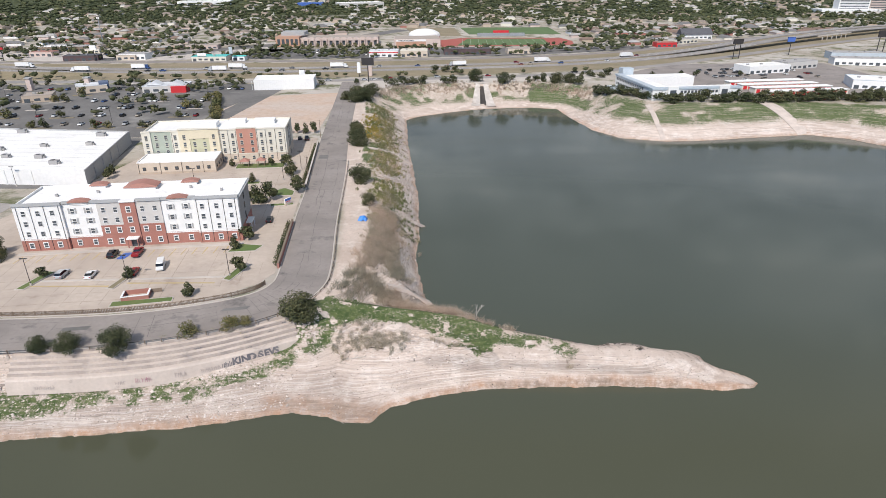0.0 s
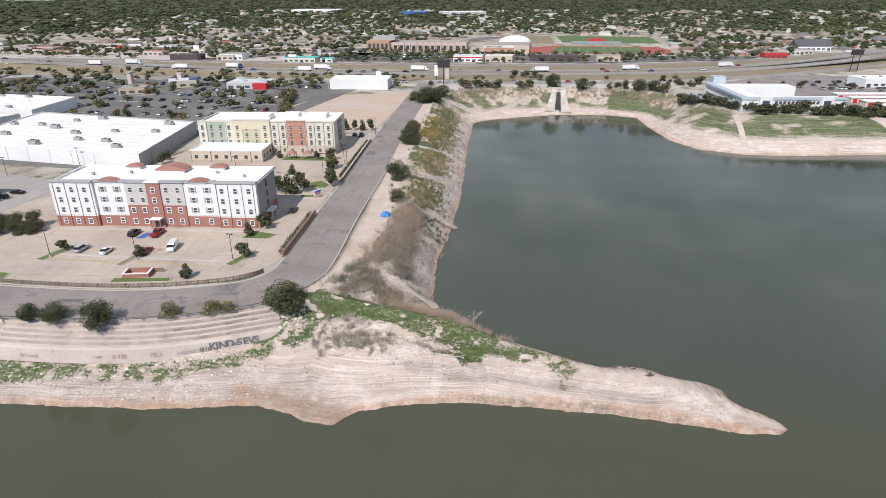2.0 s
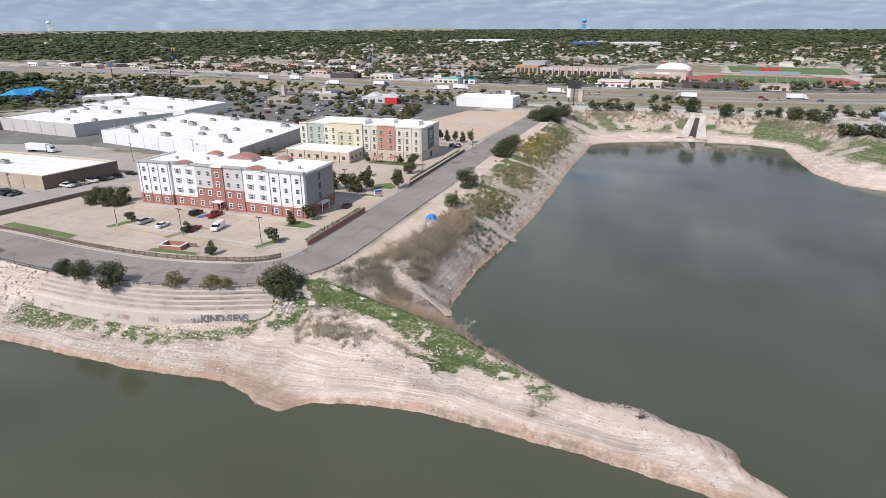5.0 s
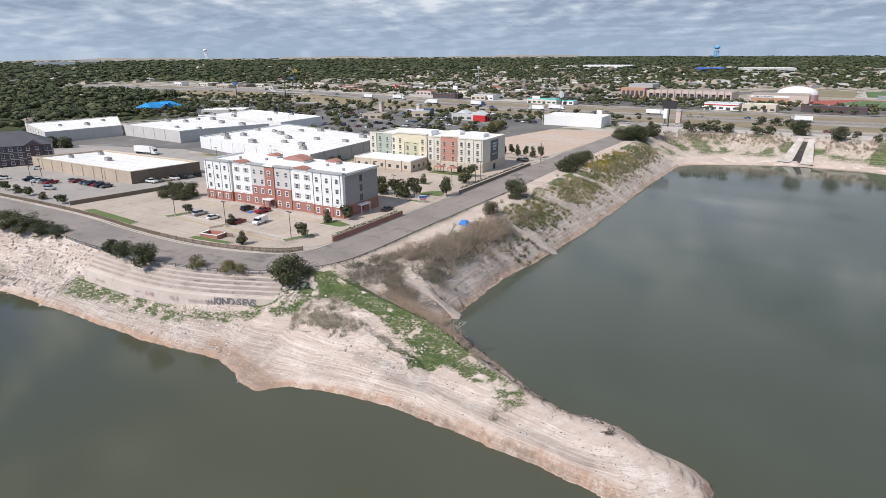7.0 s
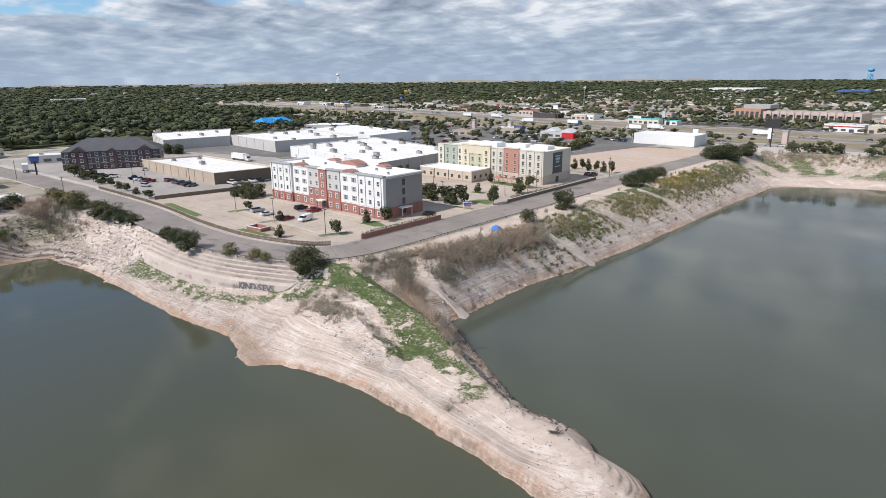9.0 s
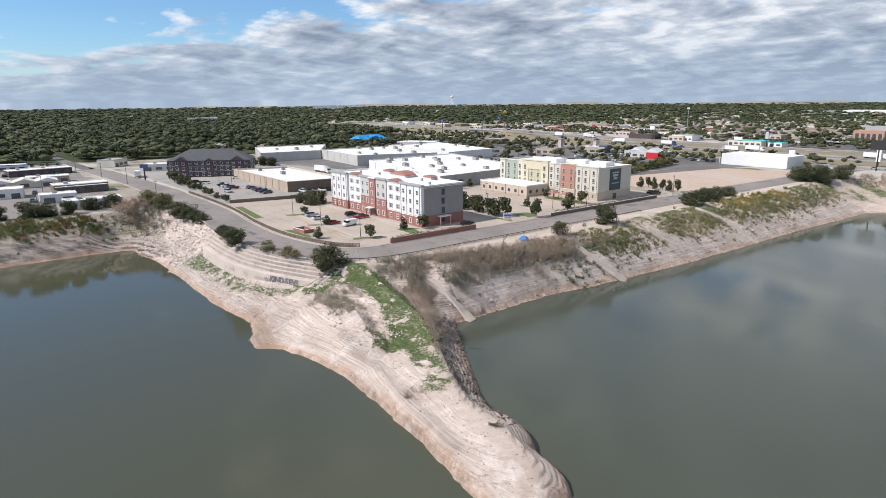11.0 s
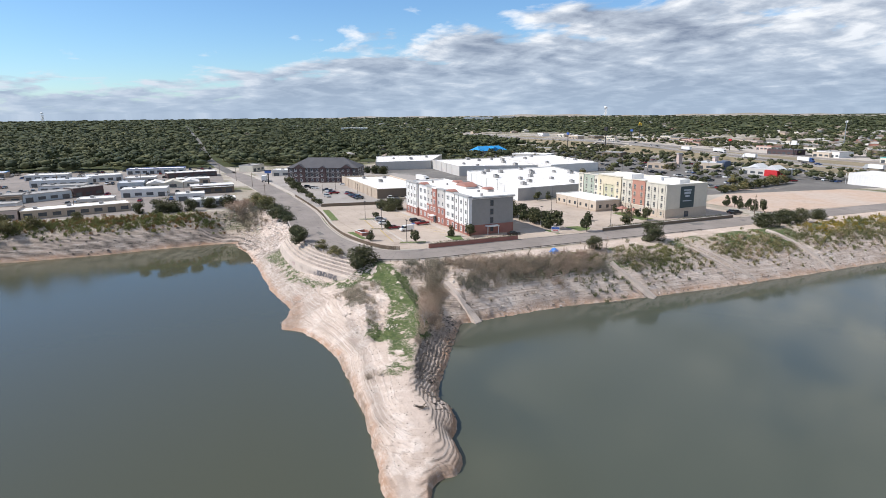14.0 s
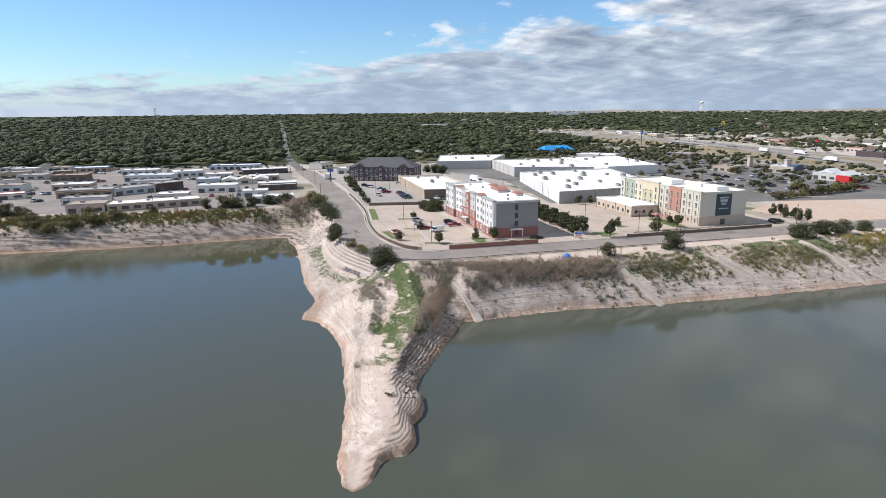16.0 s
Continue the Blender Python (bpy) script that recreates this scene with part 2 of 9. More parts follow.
LEAVES = foliage("oak leaves", (0.036, 0.044, 0.023), (0.062, 0.07, 0.037), (0.115, 0.115, 0.062))
DRY_LEAVES = foliage("olive leaves", (0.07, 0.075, 0.035), (0.12, 0.12, 0.055), (0.2, 0.165, 0.08))
WOODS = foliage("woodland leaves", (0.033, 0.043, 0.022), (0.06, 0.072, 0.037), (0.11, 0.118, 0.063))
PALE_TWIGS = foliage("bleached twigs", (0.22, 0.19, 0.17), (0.38, 0.33, 0.295), (0.56, 0.50, 0.46))
TWIGS = foliage("bare twigs", (0.21, 0.165, 0.147), (0.35, 0.285, 0.255), (0.53, 0.455, 0.415))
WEEDS = foliage("green weeds", (0.11, 0.14, 0.05), (0.19, 0.21, 0.085), (0.31, 0.29, 0.14))

# ---- small building helpers ----
TURN = 7.2  # the streets' turn against the world's axes, degrees


def mesh_of(name, bm, mat):
    me = bpy.data.meshes.new(name)
    bm.normal_update()
    bm.to_mesh(me)
    bm.free()
    for m in (mat if isinstance(mat, (list, tuple)) else [mat]):
        me.materials.append(m)
    return me


def part(name, bm, mat, parent, label=""):
    ob = new(name, bm if isinstance(bm, bpy.types.Mesh) else mesh_of(name, bm, mat))
    ob.parent = parent
    return tagged(ob, label)


def thing(name, label, category, m=None, group="", kind="", data=None):
    ob = tagged(new(name, data), label, category, group, kind)
    ob.matrix_basis = m or Matrix()
    return ob


def box(bm, x0, x1, y0, y1, z0, z1, m=None):
    v = [bm.verts.new((x, y, z)) for x in (x0, x1) for y in (y0, y1) for z in (z0, z1)]
    for f in ((0, 1, 3, 2), (4, 6, 7, 5), (0, 4, 5, 1), (2, 3, 7, 6), (0, 2, 6, 4), (1, 5, 7, 3)):
        bm.faces.new([v[i] for i in f])
    if m is not None:
        for q in v:
            q.co = m @ q.co
    return v


def boxes(*rows):
    bm = bmesh.new()
    for r in rows:
        box(bm, *r)
    return bm


def prism(bm, pts, z0, z1, sides=True, bottom=True):
    """An upright block on the polygon pts, given counter-clockwise."""
    lo = [bm.verts.new((p[0], p[1], z0)) for p in pts]
    hi = [bm.verts.new((p[0], p[1], z1)) for p in pts]
    k = len(pts)
    if sides:
        for i in range(k):
            bm.faces.new((lo[i], lo[(i + 1) % k], hi[(i + 1) % k], hi[i]))
    bm.faces.new(hi)
    if bottom:
        bm.faces.new(lo[::-1])
    return bm


def tube(bm, a, b, r0, r1, n=6):
    a, b = Vector(a), Vector(b)
    q = (b - a).to_track_quat("Z", "Y")
    ra = [bm.verts.new(a + q @ Vector((r0 * math.cos(6.2832 * i / n), r0 * math.sin(6.2832 * i / n), 0))) for i in range(n)]
    rb = [bm.verts.new(b + q @ Vector((r1 * math.cos(6.2832 * i / n), r1 * math.sin(6.2832 * i / n), 0))) for i in range(n)]
    for i in range(n):
        bm.faces.new((ra[i], ra[(i + 1) % n], rb[(i + 1) % n], rb[i]))
    bm.faces.new(rb)
    bm.faces.new(ra[::-1])


def inset(pts, d):
    """The polygon pulled in by d metres."""
    out = []
    k = len(pts)
    for i in range(k):
        p, a, b = Vector(pts[i]), Vector(pts[i - 1]), Vector(pts[(i + 1) % k])
        n1 = Vector((-(p - a).y, (p - a).x)).normalized()
        n2 = Vector((-(b - p).y, (b - p).x)).normalized()
        n = (n1 + n2) / max(0.2, 1 + n1.dot(n2))
        out.append(tuple(p + n * d))
    return out


def slab(name, pts, z, mat, label, category="pavement", kind="structure", thick=0.3):
    bm = prism(bmesh.new(), pts, z - thick, z)
    return thing(name, label, category, kind=kind, data=mesh_of(name, bm, mat))


def ribbon(name, line, width, z, mat, label, category="road", thick=0.25, kind="structure"):
    """A road of even width along a line of points (x, y) or (x, y, z)."""
    pts = [Vector((*p[:2], p[2] if len(p) > 2 else z)) for p in line]
    bm = bmesh.new()
    rows = []
    for i, p in enumerate(pts):
        d = (pts[min(i + 1, len(pts) - 1)] - pts[max(i - 1, 0)]).normalized()
        s = Vector((-d.y, d.x, 0)).normalized() * width / 2
        rows.append([bm.verts.new(q) for q in (p + s, p - s, p - s - Vector((0, 0, thick)), p + s - Vector((0, 0, thick)))])
    for a, b in zip(rows, rows[1:]):
        for i in range(4):
            bm.faces.new((a[i], a[(i + 1) % 4], b[(i + 1) % 4], b[i]))
    bm.faces.new(rows[0][::-1])
    bm.faces.new(rows[-1])
    bmesh.ops.recalc_face_normals(bm, faces=bm.faces)
    return thing(name, label, category, kind=kind, data=mesh_of(name, bm, mat))


def smooth_line(pts, n=6):
    """More points along a line, on a Catmull-Rom curve."""
    p = [Vector(q) for q in pts]
    out = []
    for i in range(len(p) - 1):
        a, b, c, d = p[max(i - 1, 0)], p[i], p[i + 1], p[min(i + 2, len(p) - 1)]
        for k in range(n):
            t = k / n
            out.append(0.5 * (2 * b + (c - a) * t + (2 * a - 5 * b + 4 * c - d) * t * t + (3 * b - a - 3 * c + d) * t ** 3))
    return [tuple(q) for q in out] + [tuple(p[-1])]

# ---- the land and the lake ----
WATER = -12.1
SHORE_W = [(-118, -300), (-126, -120), (-126.6, -32), (-127.6, -10), (-128.7, 13), (-131, 36.5), (-136, 60.5), (-138, 78), (-138, 89),
           (-127, 90.5), (-114.6, 94.5), (-98, 96.5), (-83, 98.8), (-69, 100), (-57.6, 101.3), (-46.5, 103.3), (-38.7, 105.4), (-32.9, 106.4)]
SHORE_S = [(-26.6, 105.2), (-21.5, 102.8), (-16, 103), (-12.4, 107.9), (-6.3, 110.8), (1.2, 112.8), (10.2, 114.6), (20.6, 115.2), (30, 115),
           (38, 115.6), (46, 115.5), (53, 114.9), (60, 114.1), (65, 114.4), (69.6, 114.9), (71.4, 116.4), (70.4, 118.6), (67.6, 119.9), (64, 121.6), (62, 123.6), (61.8, 126.2), (60, 127.6), (57.3, 128.6), (54.6, 128.5),
           (51.3, 128.8), (48.4, 131), (44.6, 131.8), (40.6, 132), (37.3, 131.1), (33.5, 131.5), (30.4, 132.6), (27.2, 134.2), (24, 135.6), (20.8, 137), (13, 140.6), (6, 144), (1, 146.2), (-5.2, 150), (-5.5, 154)]
SHORE_N = [(-7.8, 165), (-10.2, 183), (-10.2, 213), (-12, 245), (-15, 275), (-18, 301), (-21, 330), (-26, 394), (-18.5, 404), (4, 418), (29, 429),
           (59, 432), (76, 426), (80.5, 399), (88, 364), (99.5, 345), (122, 337), (145, 339), (180, 346), (208, 351), (225, 342), (240, 320),
           (300, 300), (420, 330), (600, 250), (700, -100), (400, -500), (-50, -500)]
# the top of the bank all round the lake
RIM_W = [(-160, -300), (-158, -120), (-152, -32), (-151, 0), (-153, 40), (-158, 75), (-160, 96), (-146, 107), (-128, 112.5), (-96, 113.5), (-73, 115.6),
         (-61, 118), (-48, 123), (-40, 129), (-31, 133), (-27, 138.5), (-23.6, 146), (-22.6, 152)]
RIM_N = [(-23.2, 158), (-25, 183), (-29.5, 213), (-35, 245), (-40, 290), (-46, 350), (-52, 400), (-45, 440), (-20, 458), (20, 466), (60, 466), (95, 455),
         (108, 430), (118, 398), (140, 386), (180, 388), (215, 390), (260, 375), (330, 350), (430, 370), (660, 290), (760, -100), (430, -560), (-60, -560)]
# the spit's back, the foot of the terraced wall, with heights
RIDGE = [(-31, 136, -0.6), (-15, 135.4, -2.8), (-4, 136.4, -4.6), (3.5, 135.8, -5.7), (10.7, 133.3, -6.7), (17.5, 130.4, -6.9), (23.7, 128.3, -6.9), (29.7, 126.6, -7.3), (36, 124.4, -7.4),
         (40, 124, -7.3), (46, 124.4, -7.5), (51, 124.4, -8.2), (55, 124, -8.8), (58.5, 122.6, -9.5), (61.2, 120.4, -10.1), (64, 118.6, -10.6), (67.5, 117.2, -11.2), (70.5, 116.4, -11.8)]
MOUND = [(-22, 126, -4.9), (-12, 124.5, -4.4), (-2, 123.5, -5.8), (10, 121.5, -7.6)]
FOOT = [(-100, 106.6, -7.8), (-92.5, 107.4, -7.8), (-70, 108.4, -7.7), (-55, 111.4, -7.6), (-45, 115.6, -7.2), (-38.5, 119.5, -6.6)]
WALL_END = [(-33.5, 131, -0.5), (-33.6, 126.5, -2.2), (-33.4, 122.5, -4.8)]


def seg_dist(px, py, line, closed=False):
    """Distance to a line of points, and the share of z carried along it."""
    best = np.full(px.shape, 1e9)
    zb = np.zeros(px.shape)
    k = len(line)
    for i in range(k if closed else k - 1):
        a, b = line[i], line[(i + 1) % k]
        dx, dy = b[0] - a[0], b[1] - a[1]
        t = np.clip(((px - a[0]) * dx + (py - a[1]) * dy) / (dx * dx + dy * dy), 0, 1)
        d = np.hypot(px - a[0] - t * dx, py - a[1] - t * dy)
        nearer = d < best
        best = np.where(nearer, d, best)
        if len(a) > 2:
            zb = np.where(nearer, a[2] + t * (b[2] - a[2]), zb)
    return best, zb


def inside(px, py, poly):
    r = np.zeros(px.shape, bool)
    k = len(poly)
    for i in range(k):
        (x0, y0), (x1, y1) = poly[i], poly[(i + 1) % k]
        if y0 == y1:
            continue
        r ^= ((y0 > py) != (y1 > py)) & (px < (x1 - x0) * (py - y0) / (y1 - y0) + x0)
    return r


def vnoise(x, y, seed=0):
    """Smooth value noise, 0 to 1."""
    xi, yi = np.floor(x).astype(np.int64), np.floor(y).astype(np.int64)
    fx, fy = x - xi, y - yi
    fx, fy = fx * fx * (3 - 2 * fx), fy * fy * (3 - 2 * fy)

    def h(a, b):
        n = (a * 374761393 + b * 668265263 + seed * 1442695041) & 0xFFFFFFFF
        n = ((n ^ (n >> 13)) * 1274126177) & 0xFFFFFFFF
        return ((n ^ (n >> 16)) & 0xFFFF) / 65535.0

    return (h(xi, yi) * (1 - fx) + h(xi + 1, yi) * fx) * (1 - fy) + (h(xi, yi + 1) * (1 - fx) + h(xi + 1, yi + 1) * fx) * fy


def fbm(x, y, scale, octaves=4, seed=0):
    s, a, tot = 0.0, 1.0, 0.0
    for o in range(octaves):
        s = s + a * vnoise(x * scale * 2 ** o, y * scale * 2 ** o, seed + o)
        tot += a
        a *= 0.5
    return s / tot


SHORE = SHORE_W + SHORE_S + SHORE_N
RIM = RIM_W + RIM_N


LEDGE_SHADE = []


def land_height(px, py):
    """Height of the ground, with the shares of the slope that it was made from."""
    ds, _ = seg_dist(px, py, SHORE, True)
    wob = (fbm(px, py, 0.16, 3, 3) - 0.5) * 1.3 + (fbm(px, py, 0.75, 3, 5) - 0.5) * 0.8 * np.clip(1 - ds / 2.5, 0, 1)
    sea = inside(px, py, SHORE)
    sd = np.where(sea, -ds, ds) + wob * np.clip(1.0 - ds / 14, 0.25, 1) * 0.9
    dc, _ = seg_dist(px, py, RIM, True)
    top = ~inside(px, py, RIM)
    dc = np.where(top, 0, dc)
    pos = np.maximum(sd, 0)
    s = pos / (pos + dc + 1e-6)
    f = 0.38 * s + 0.62 * s ** 2.6
    # the north and west banks rise steeply from the water to a scrubby bench
    steep = np.maximum(np.clip((py - 142) / 10, 0, 1) * np.clip((415 - py) / 35, 0, 1), np.clip((84 - py) / 10, 0, 1) * (px < -100))
    f = f * (1 - steep) + (1 - (1 - s) ** 1.75) * steep
    z = WATER + (0 - WATER) * f
    for line, k in ((RIDGE, 0.74), (MOUND, 0.85), (FOOT, 0.8), (WALL_END, 0.8)):
        dr, zr = seg_dist(px, py, line)
        sr = pos / (pos + dr + 1e-6)
        if line is RIDGE:
            # the lake's north-east side falls more evenly, in ledges
            yr = np.interp(px, [q[0] for q in RIDGE], [q[1] for q in RIDGE])
            north_side = np.clip((py - yr) / 2.5, 0, 1)
            # the spit's back is flat and drops steeply to its southern beach
            k = np.interp(px, [-6, 14, 60], [0.74, 0.36, 0.4]) * (1 - north_side) + np.interp(px, [24, 44], [1.04, 0.6]) * north_side
        reach = np.clip(1.6 - dr / 16, 0, 1)
        z = np.maximum(z, WATER + (zr - WATER) * sr ** k * reach)
    # the spit's back is worn flat
    cap = np.interp(px, [q_[0] for q_ in RIDGE], [q_[2] for q_ in RIDGE]) - 0.6
    over_ = np.maximum(z - cap, 0) * np.clip((px - 10) / 10, 0, 1) * (py < 160)
    z = z - over_ * 0.75
    bank = np.clip(1 - s, 0, 1) * (~top) * np.clip(pos / 1.5, 0, 1)
    rough = (fbm(px, py, 0.35, 4, 9) - 0.5) * 1.5 + (fbm(px, py, 1.1, 3, 19) - 0.5) * 0.35
    calm = np.where((px > -60) & (py < 160), 0.12 + 0.88 * np.clip((z - WATER - 4.4) / 2, 0, 1) * np.clip((8 - px) / 14, 0, 1), 0.6)
    z = z + rough * calm * bank * np.clip(pos / 6, 0.15, 1)
    dm_, _ = seg_dist(px, py, MOUND)
    z = z + ((fbm(px, py, 0.28, 4, 41) - 0.45) * 2.6) * np.clip(1 - dm_ / 7, 0, 1) * np.clip(pos / 6, 0, 1)
    # ledges left by the falling water
    step = 0.34
    q = z / step + (fbm(px, py, 0.03, 2, 31) - 0.5) * 0.9 + (fbm(px, py, 0.5, 2, 37) - 0.5) * 0.12
    fr = q - np.floor(q)
    led = (np.clip((fr - 0.5) * 4.0 + 0.5, 0, 1) - fr) * step
    # bedded rock ledges along the north-east side
    yr = np.interp(px, [q_[0] for q_ in RIDGE], [q_[1] for q_ in RIDGE])
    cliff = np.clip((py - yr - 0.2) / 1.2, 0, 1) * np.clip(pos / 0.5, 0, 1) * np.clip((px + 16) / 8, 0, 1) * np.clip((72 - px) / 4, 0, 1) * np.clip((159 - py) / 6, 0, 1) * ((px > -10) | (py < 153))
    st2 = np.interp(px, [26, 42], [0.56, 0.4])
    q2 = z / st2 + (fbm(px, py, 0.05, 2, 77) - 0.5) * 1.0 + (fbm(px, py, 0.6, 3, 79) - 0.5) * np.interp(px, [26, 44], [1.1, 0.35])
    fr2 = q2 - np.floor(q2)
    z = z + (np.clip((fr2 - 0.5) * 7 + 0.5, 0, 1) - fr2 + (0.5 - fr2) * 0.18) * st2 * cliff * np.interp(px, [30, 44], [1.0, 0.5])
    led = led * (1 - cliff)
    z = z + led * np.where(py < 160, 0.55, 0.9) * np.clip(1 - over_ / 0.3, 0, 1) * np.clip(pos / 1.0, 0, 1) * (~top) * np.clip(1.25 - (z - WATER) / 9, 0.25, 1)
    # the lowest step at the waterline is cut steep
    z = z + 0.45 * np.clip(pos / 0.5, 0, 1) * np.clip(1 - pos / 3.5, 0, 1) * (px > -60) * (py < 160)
    # dark rock tone plus painted shade, strongest on the ledge risers
    LEDGE_SHADE.append(cliff * np.maximum(np.clip(1 - np.abs(fr2 - 0.5) / 0.26, 0, 1), (0.35 + 0.6 * np.clip((fbm(px, py, 0.4, 3, 83) - 0.3) * 3, 0, 1)) * np.clip((44 - px) / 14, 0.25, 1)))
    z = np.where(sd < 0, WATER + sd * 0.22, np.where(top, 0.0, z))
    return np.maximum(z, WATER - 4), s, sd, top


def axis(*runs):
    out = []
    for a, b, st in runs:
        out += list(np.arange(a, b, st))
    return out


def far_axis(start, end, n):
    return list(start + (end - start) * (np.geomspace(1, 60, n) - 1) / 59)


gx = np.array(far_axis(-330, -4950, 34)[::-1][:-1] + axis((-330, -160, 4), (-160, -40, 0.8), (-40, 78, 1.0), (78, 260, 3.5)) + far_axis(260, 4950, 34))
gy = np.array(far_axis(-60, -4950, 34)[::-1][:-1] + axis((-60, 90, 3.0), (90, 98, 0.62), (98, 160, 0.62), (160, 330, 1.3), (330, 480, 2.2)) + far_axis(480, 4950, 36))
# a finer patch of the same sheet round the spit, let into the wide grid
PX0, PX1 = -40.0, 78.0
PY0 = 98.0
PY1 = float(gy[np.searchsorted(gy, 159.3)])
hx = np.array(axis((-40, -8, 0.4), (-8, 74, 0.25), (74, 78, 0.5)) + [78.0])
hy = np.array([v for v in axis((98, 112, 0.35), (112, 140, 0.125), (140, 161, 0.25)) if v < PY1 - 0.05] + [PY1])
nx, ny, mx_, my_ = len(gx), len(gy), len(hx), len(hy)
A0, A1 = np.meshgrid(gx, gy)
B0, B1 = np.meshgrid(hx, hy)
GX, GY = np.concatenate([A0.ravel(), B0.ravel()]), np.concatenate([A1.ravel(), B1.ravel()])
GZ, GS, GD, GT = land_height(GX, GY)
CZ, HZ = GZ[:nx * ny].reshape(ny, nx), GZ[nx * ny:].reshape(my_, mx_)
ci, cj = [int(np.argmin(np.abs(gx - v))) for v in (PX0, PX1)], [int(np.argmin(np.abs(gy - v))) for v in (PY0, PY1)]
for jj, j in ((0, cj[0]), (-1, cj[1])):
    HZ[jj, :] = np.interp(hx, gx, CZ[j])
for ii, i in ((0, ci[0]), (-1, ci[1])):
    HZ[:, ii] = np.interp(hy, gy, CZ[:, i])
co = np.stack([GX, GY, np.where(GT, GZ - 0.02, GZ)], -1).astype(np.float32)


def grid_quads(w, h, start):
    k = start + np.arange(w * h).reshape(h, w)
    return np.stack([k[:-1, :-1], k[:-1, 1:], k[1:, 1:], k[1:, :-1]], -1)


wide = grid_quads(nx, ny, 0)
keep = np.ones(wide.shape[:2], bool)
keep[cj[0]:cj[1], ci[0]:ci[1]] = False
quads = np.concatenate([wide[keep], grid_quads(mx_, my_, nx * ny).reshape(-1, 4)])
gm = bpy.data.meshes.new("ground")
gm.vertices.add(len(co))
gm.vertices.foreach_set("co", co.ravel())
gm.loops.add(quads.size)
gm.loops.foreach_set("vertex_index", quads.ravel().astype(np.int32))
gm.polygons.add(len(quads))
gm.polygons.foreach_set("loop_start", (np.arange(len(quads)) * 4).astype(np.int32))
gm.update()
gm.validate()

# what grows where
n1 = fbm(GX, GY, 0.11, 4, 51)
n2 = fbm(GX, GY, 0.45, 4, 61)
d_green, _ = seg_dist(GX, GY, [(-40, 124), (-34, 130), (-22, 135), (-10, 135), (2, 133.2), (9, 131.5)])
d_thin, _ = seg_dist(GX, GY, [(8, 131), (18, 128), (29, 124)])
d_patch, _ = seg_dist(GX, GY, [(1, 124), (9, 123.5)])
d_left, _ = seg_dist(GX, GY, [(-32, 122), (-30, 127)])
d_foot, _ = seg_dist(GX, GY, [(-96, 104.6), (-72, 106.6), (-55, 109.8), (-44, 114), (-37, 118.5)])
veg = np.clip((5.8 + (n1 - 0.5) * 5 - d_green) / 1.6, 0, 1) * np.clip((n2 - 0.22) * 7, 0, 1)
veg = np.maximum(veg, 0.8 * np.clip((4.0 + (n1 - 0.5) * 5 - d_thin) / 2.5, 0, 1) * np.clip((n2 - 0.29) * 4, 0, 1))
veg = np.maximum(veg, 0.9 * np.clip((2.0 + (n1 - 0.5) * 4 - d_patch) / 1.2, 0, 1) * np.clip((n2 - 0.32) * 6, 0, 1))
veg = np.maximum(veg, 0.9 * np.clip((4.0 + (n1 - 0.5) * 4 - d_left) / 1.6, 0, 1) * np.clip((n2 - 0.36) * 6, 0, 1))
veg = np.maximum(veg, 0.9 * np.clip((4.2 + (n1 - 0.5) * 5 - d_foot) / 2.0, 0, 1) * np.clip((n2 - 0.26) * 4, 0, 1))
d_gravel, _ = seg_dist(GX, GY, [(-120, 103), (-96, 101.5), (-72, 103.5), (-55, 106), (-42, 110), (-24, 111)])
north = (GY > 165) & (GX < 60) & ~GT
east = (GX >= 60) & (GY > 300) & ~GT
west = (GX < -118) & (GY < 100) & ~GT
veg = np.maximum(veg, np.where(north, 0.85 * np.clip((GS - 0.31) * 5, 0, 1) * np.clip((n1 - 0.36) * 6, 0, 1), 0))
veg = np.maximum(veg, np.where(east, 0.9 * np.clip((GS - 0.20) * 5, 0, 1) * np.clip((n1 - 0.24) * 5, 0, 1), 0))
veg = np.maximum(veg, np.where(west, 0.6 * np.clip((GS - 0.40) * 5, 0, 1) * np.clip((n1 - 0.33) * 5, 0, 1), 0))
scrub = np.where((north | west | east) & ~GT, np.clip((GS - 0.27) * 4, 0, 1), 0)
scrub = np.maximum(scrub, np.where(GT, 0.25, 0))
d_n, _ = seg_dist(GX, GY, [(-22, 150), (-6, 140), (8, 134)])
scrub = np.maximum(scrub, np.clip((5 - d_n) / 3, 0, 1) * 0.8)
mud = np.clip(1.3 - GD / (0.4 + 2.2 * n1), 0, 1) * (GD > -6)
d_cape, _ = seg_dist(GX, GY, [(-38, 107), (-22, 106.5), (-16, 105)])
mud = np.maximum(mud, np.clip((4.2 - d_cape) / 2.5, 0, 1) * 0.75)
rock = np.where(west, np.clip(1.3 - GS * 1.2, 0, 1) * (0.35 + 0.65 * np.clip(np.sin((GZ / 0.9 + n1 * 2.0) * 6.283) * 2 + 0.3, 0, 1)), 0)
# the ledges' painted shade joins the dark rock mask
rock = np.maximum(rock, LEDGE_SHADE[0] * (0.35 + 0.65 * np.clip((n1 - 0.3) * 3, 0, 1)))
d_rim, _ = seg_dist(GX, GY, RIM, True)
rock = np.maximum(rock, 0.24 * np.clip((6.5 + (n1 - 0.5) * 6 - d_gravel) / 3, 0, 1))
d_grey, _ = seg_dist(GX, GY, [(-4, 119.5), (12, 119.6), (30, 118.6), (46, 117.2)])
rock = np.maximum(rock, 0.5 * np.clip((4.6 + (n1 - 0.5) * 3 - d_cape) / 2.5, 0, 1))
rock = np.maximum(rock, 0.36 * np.clip((2.0 + (n1 - 0.5) * 2 - d_grey) / 1.2, 0, 1))
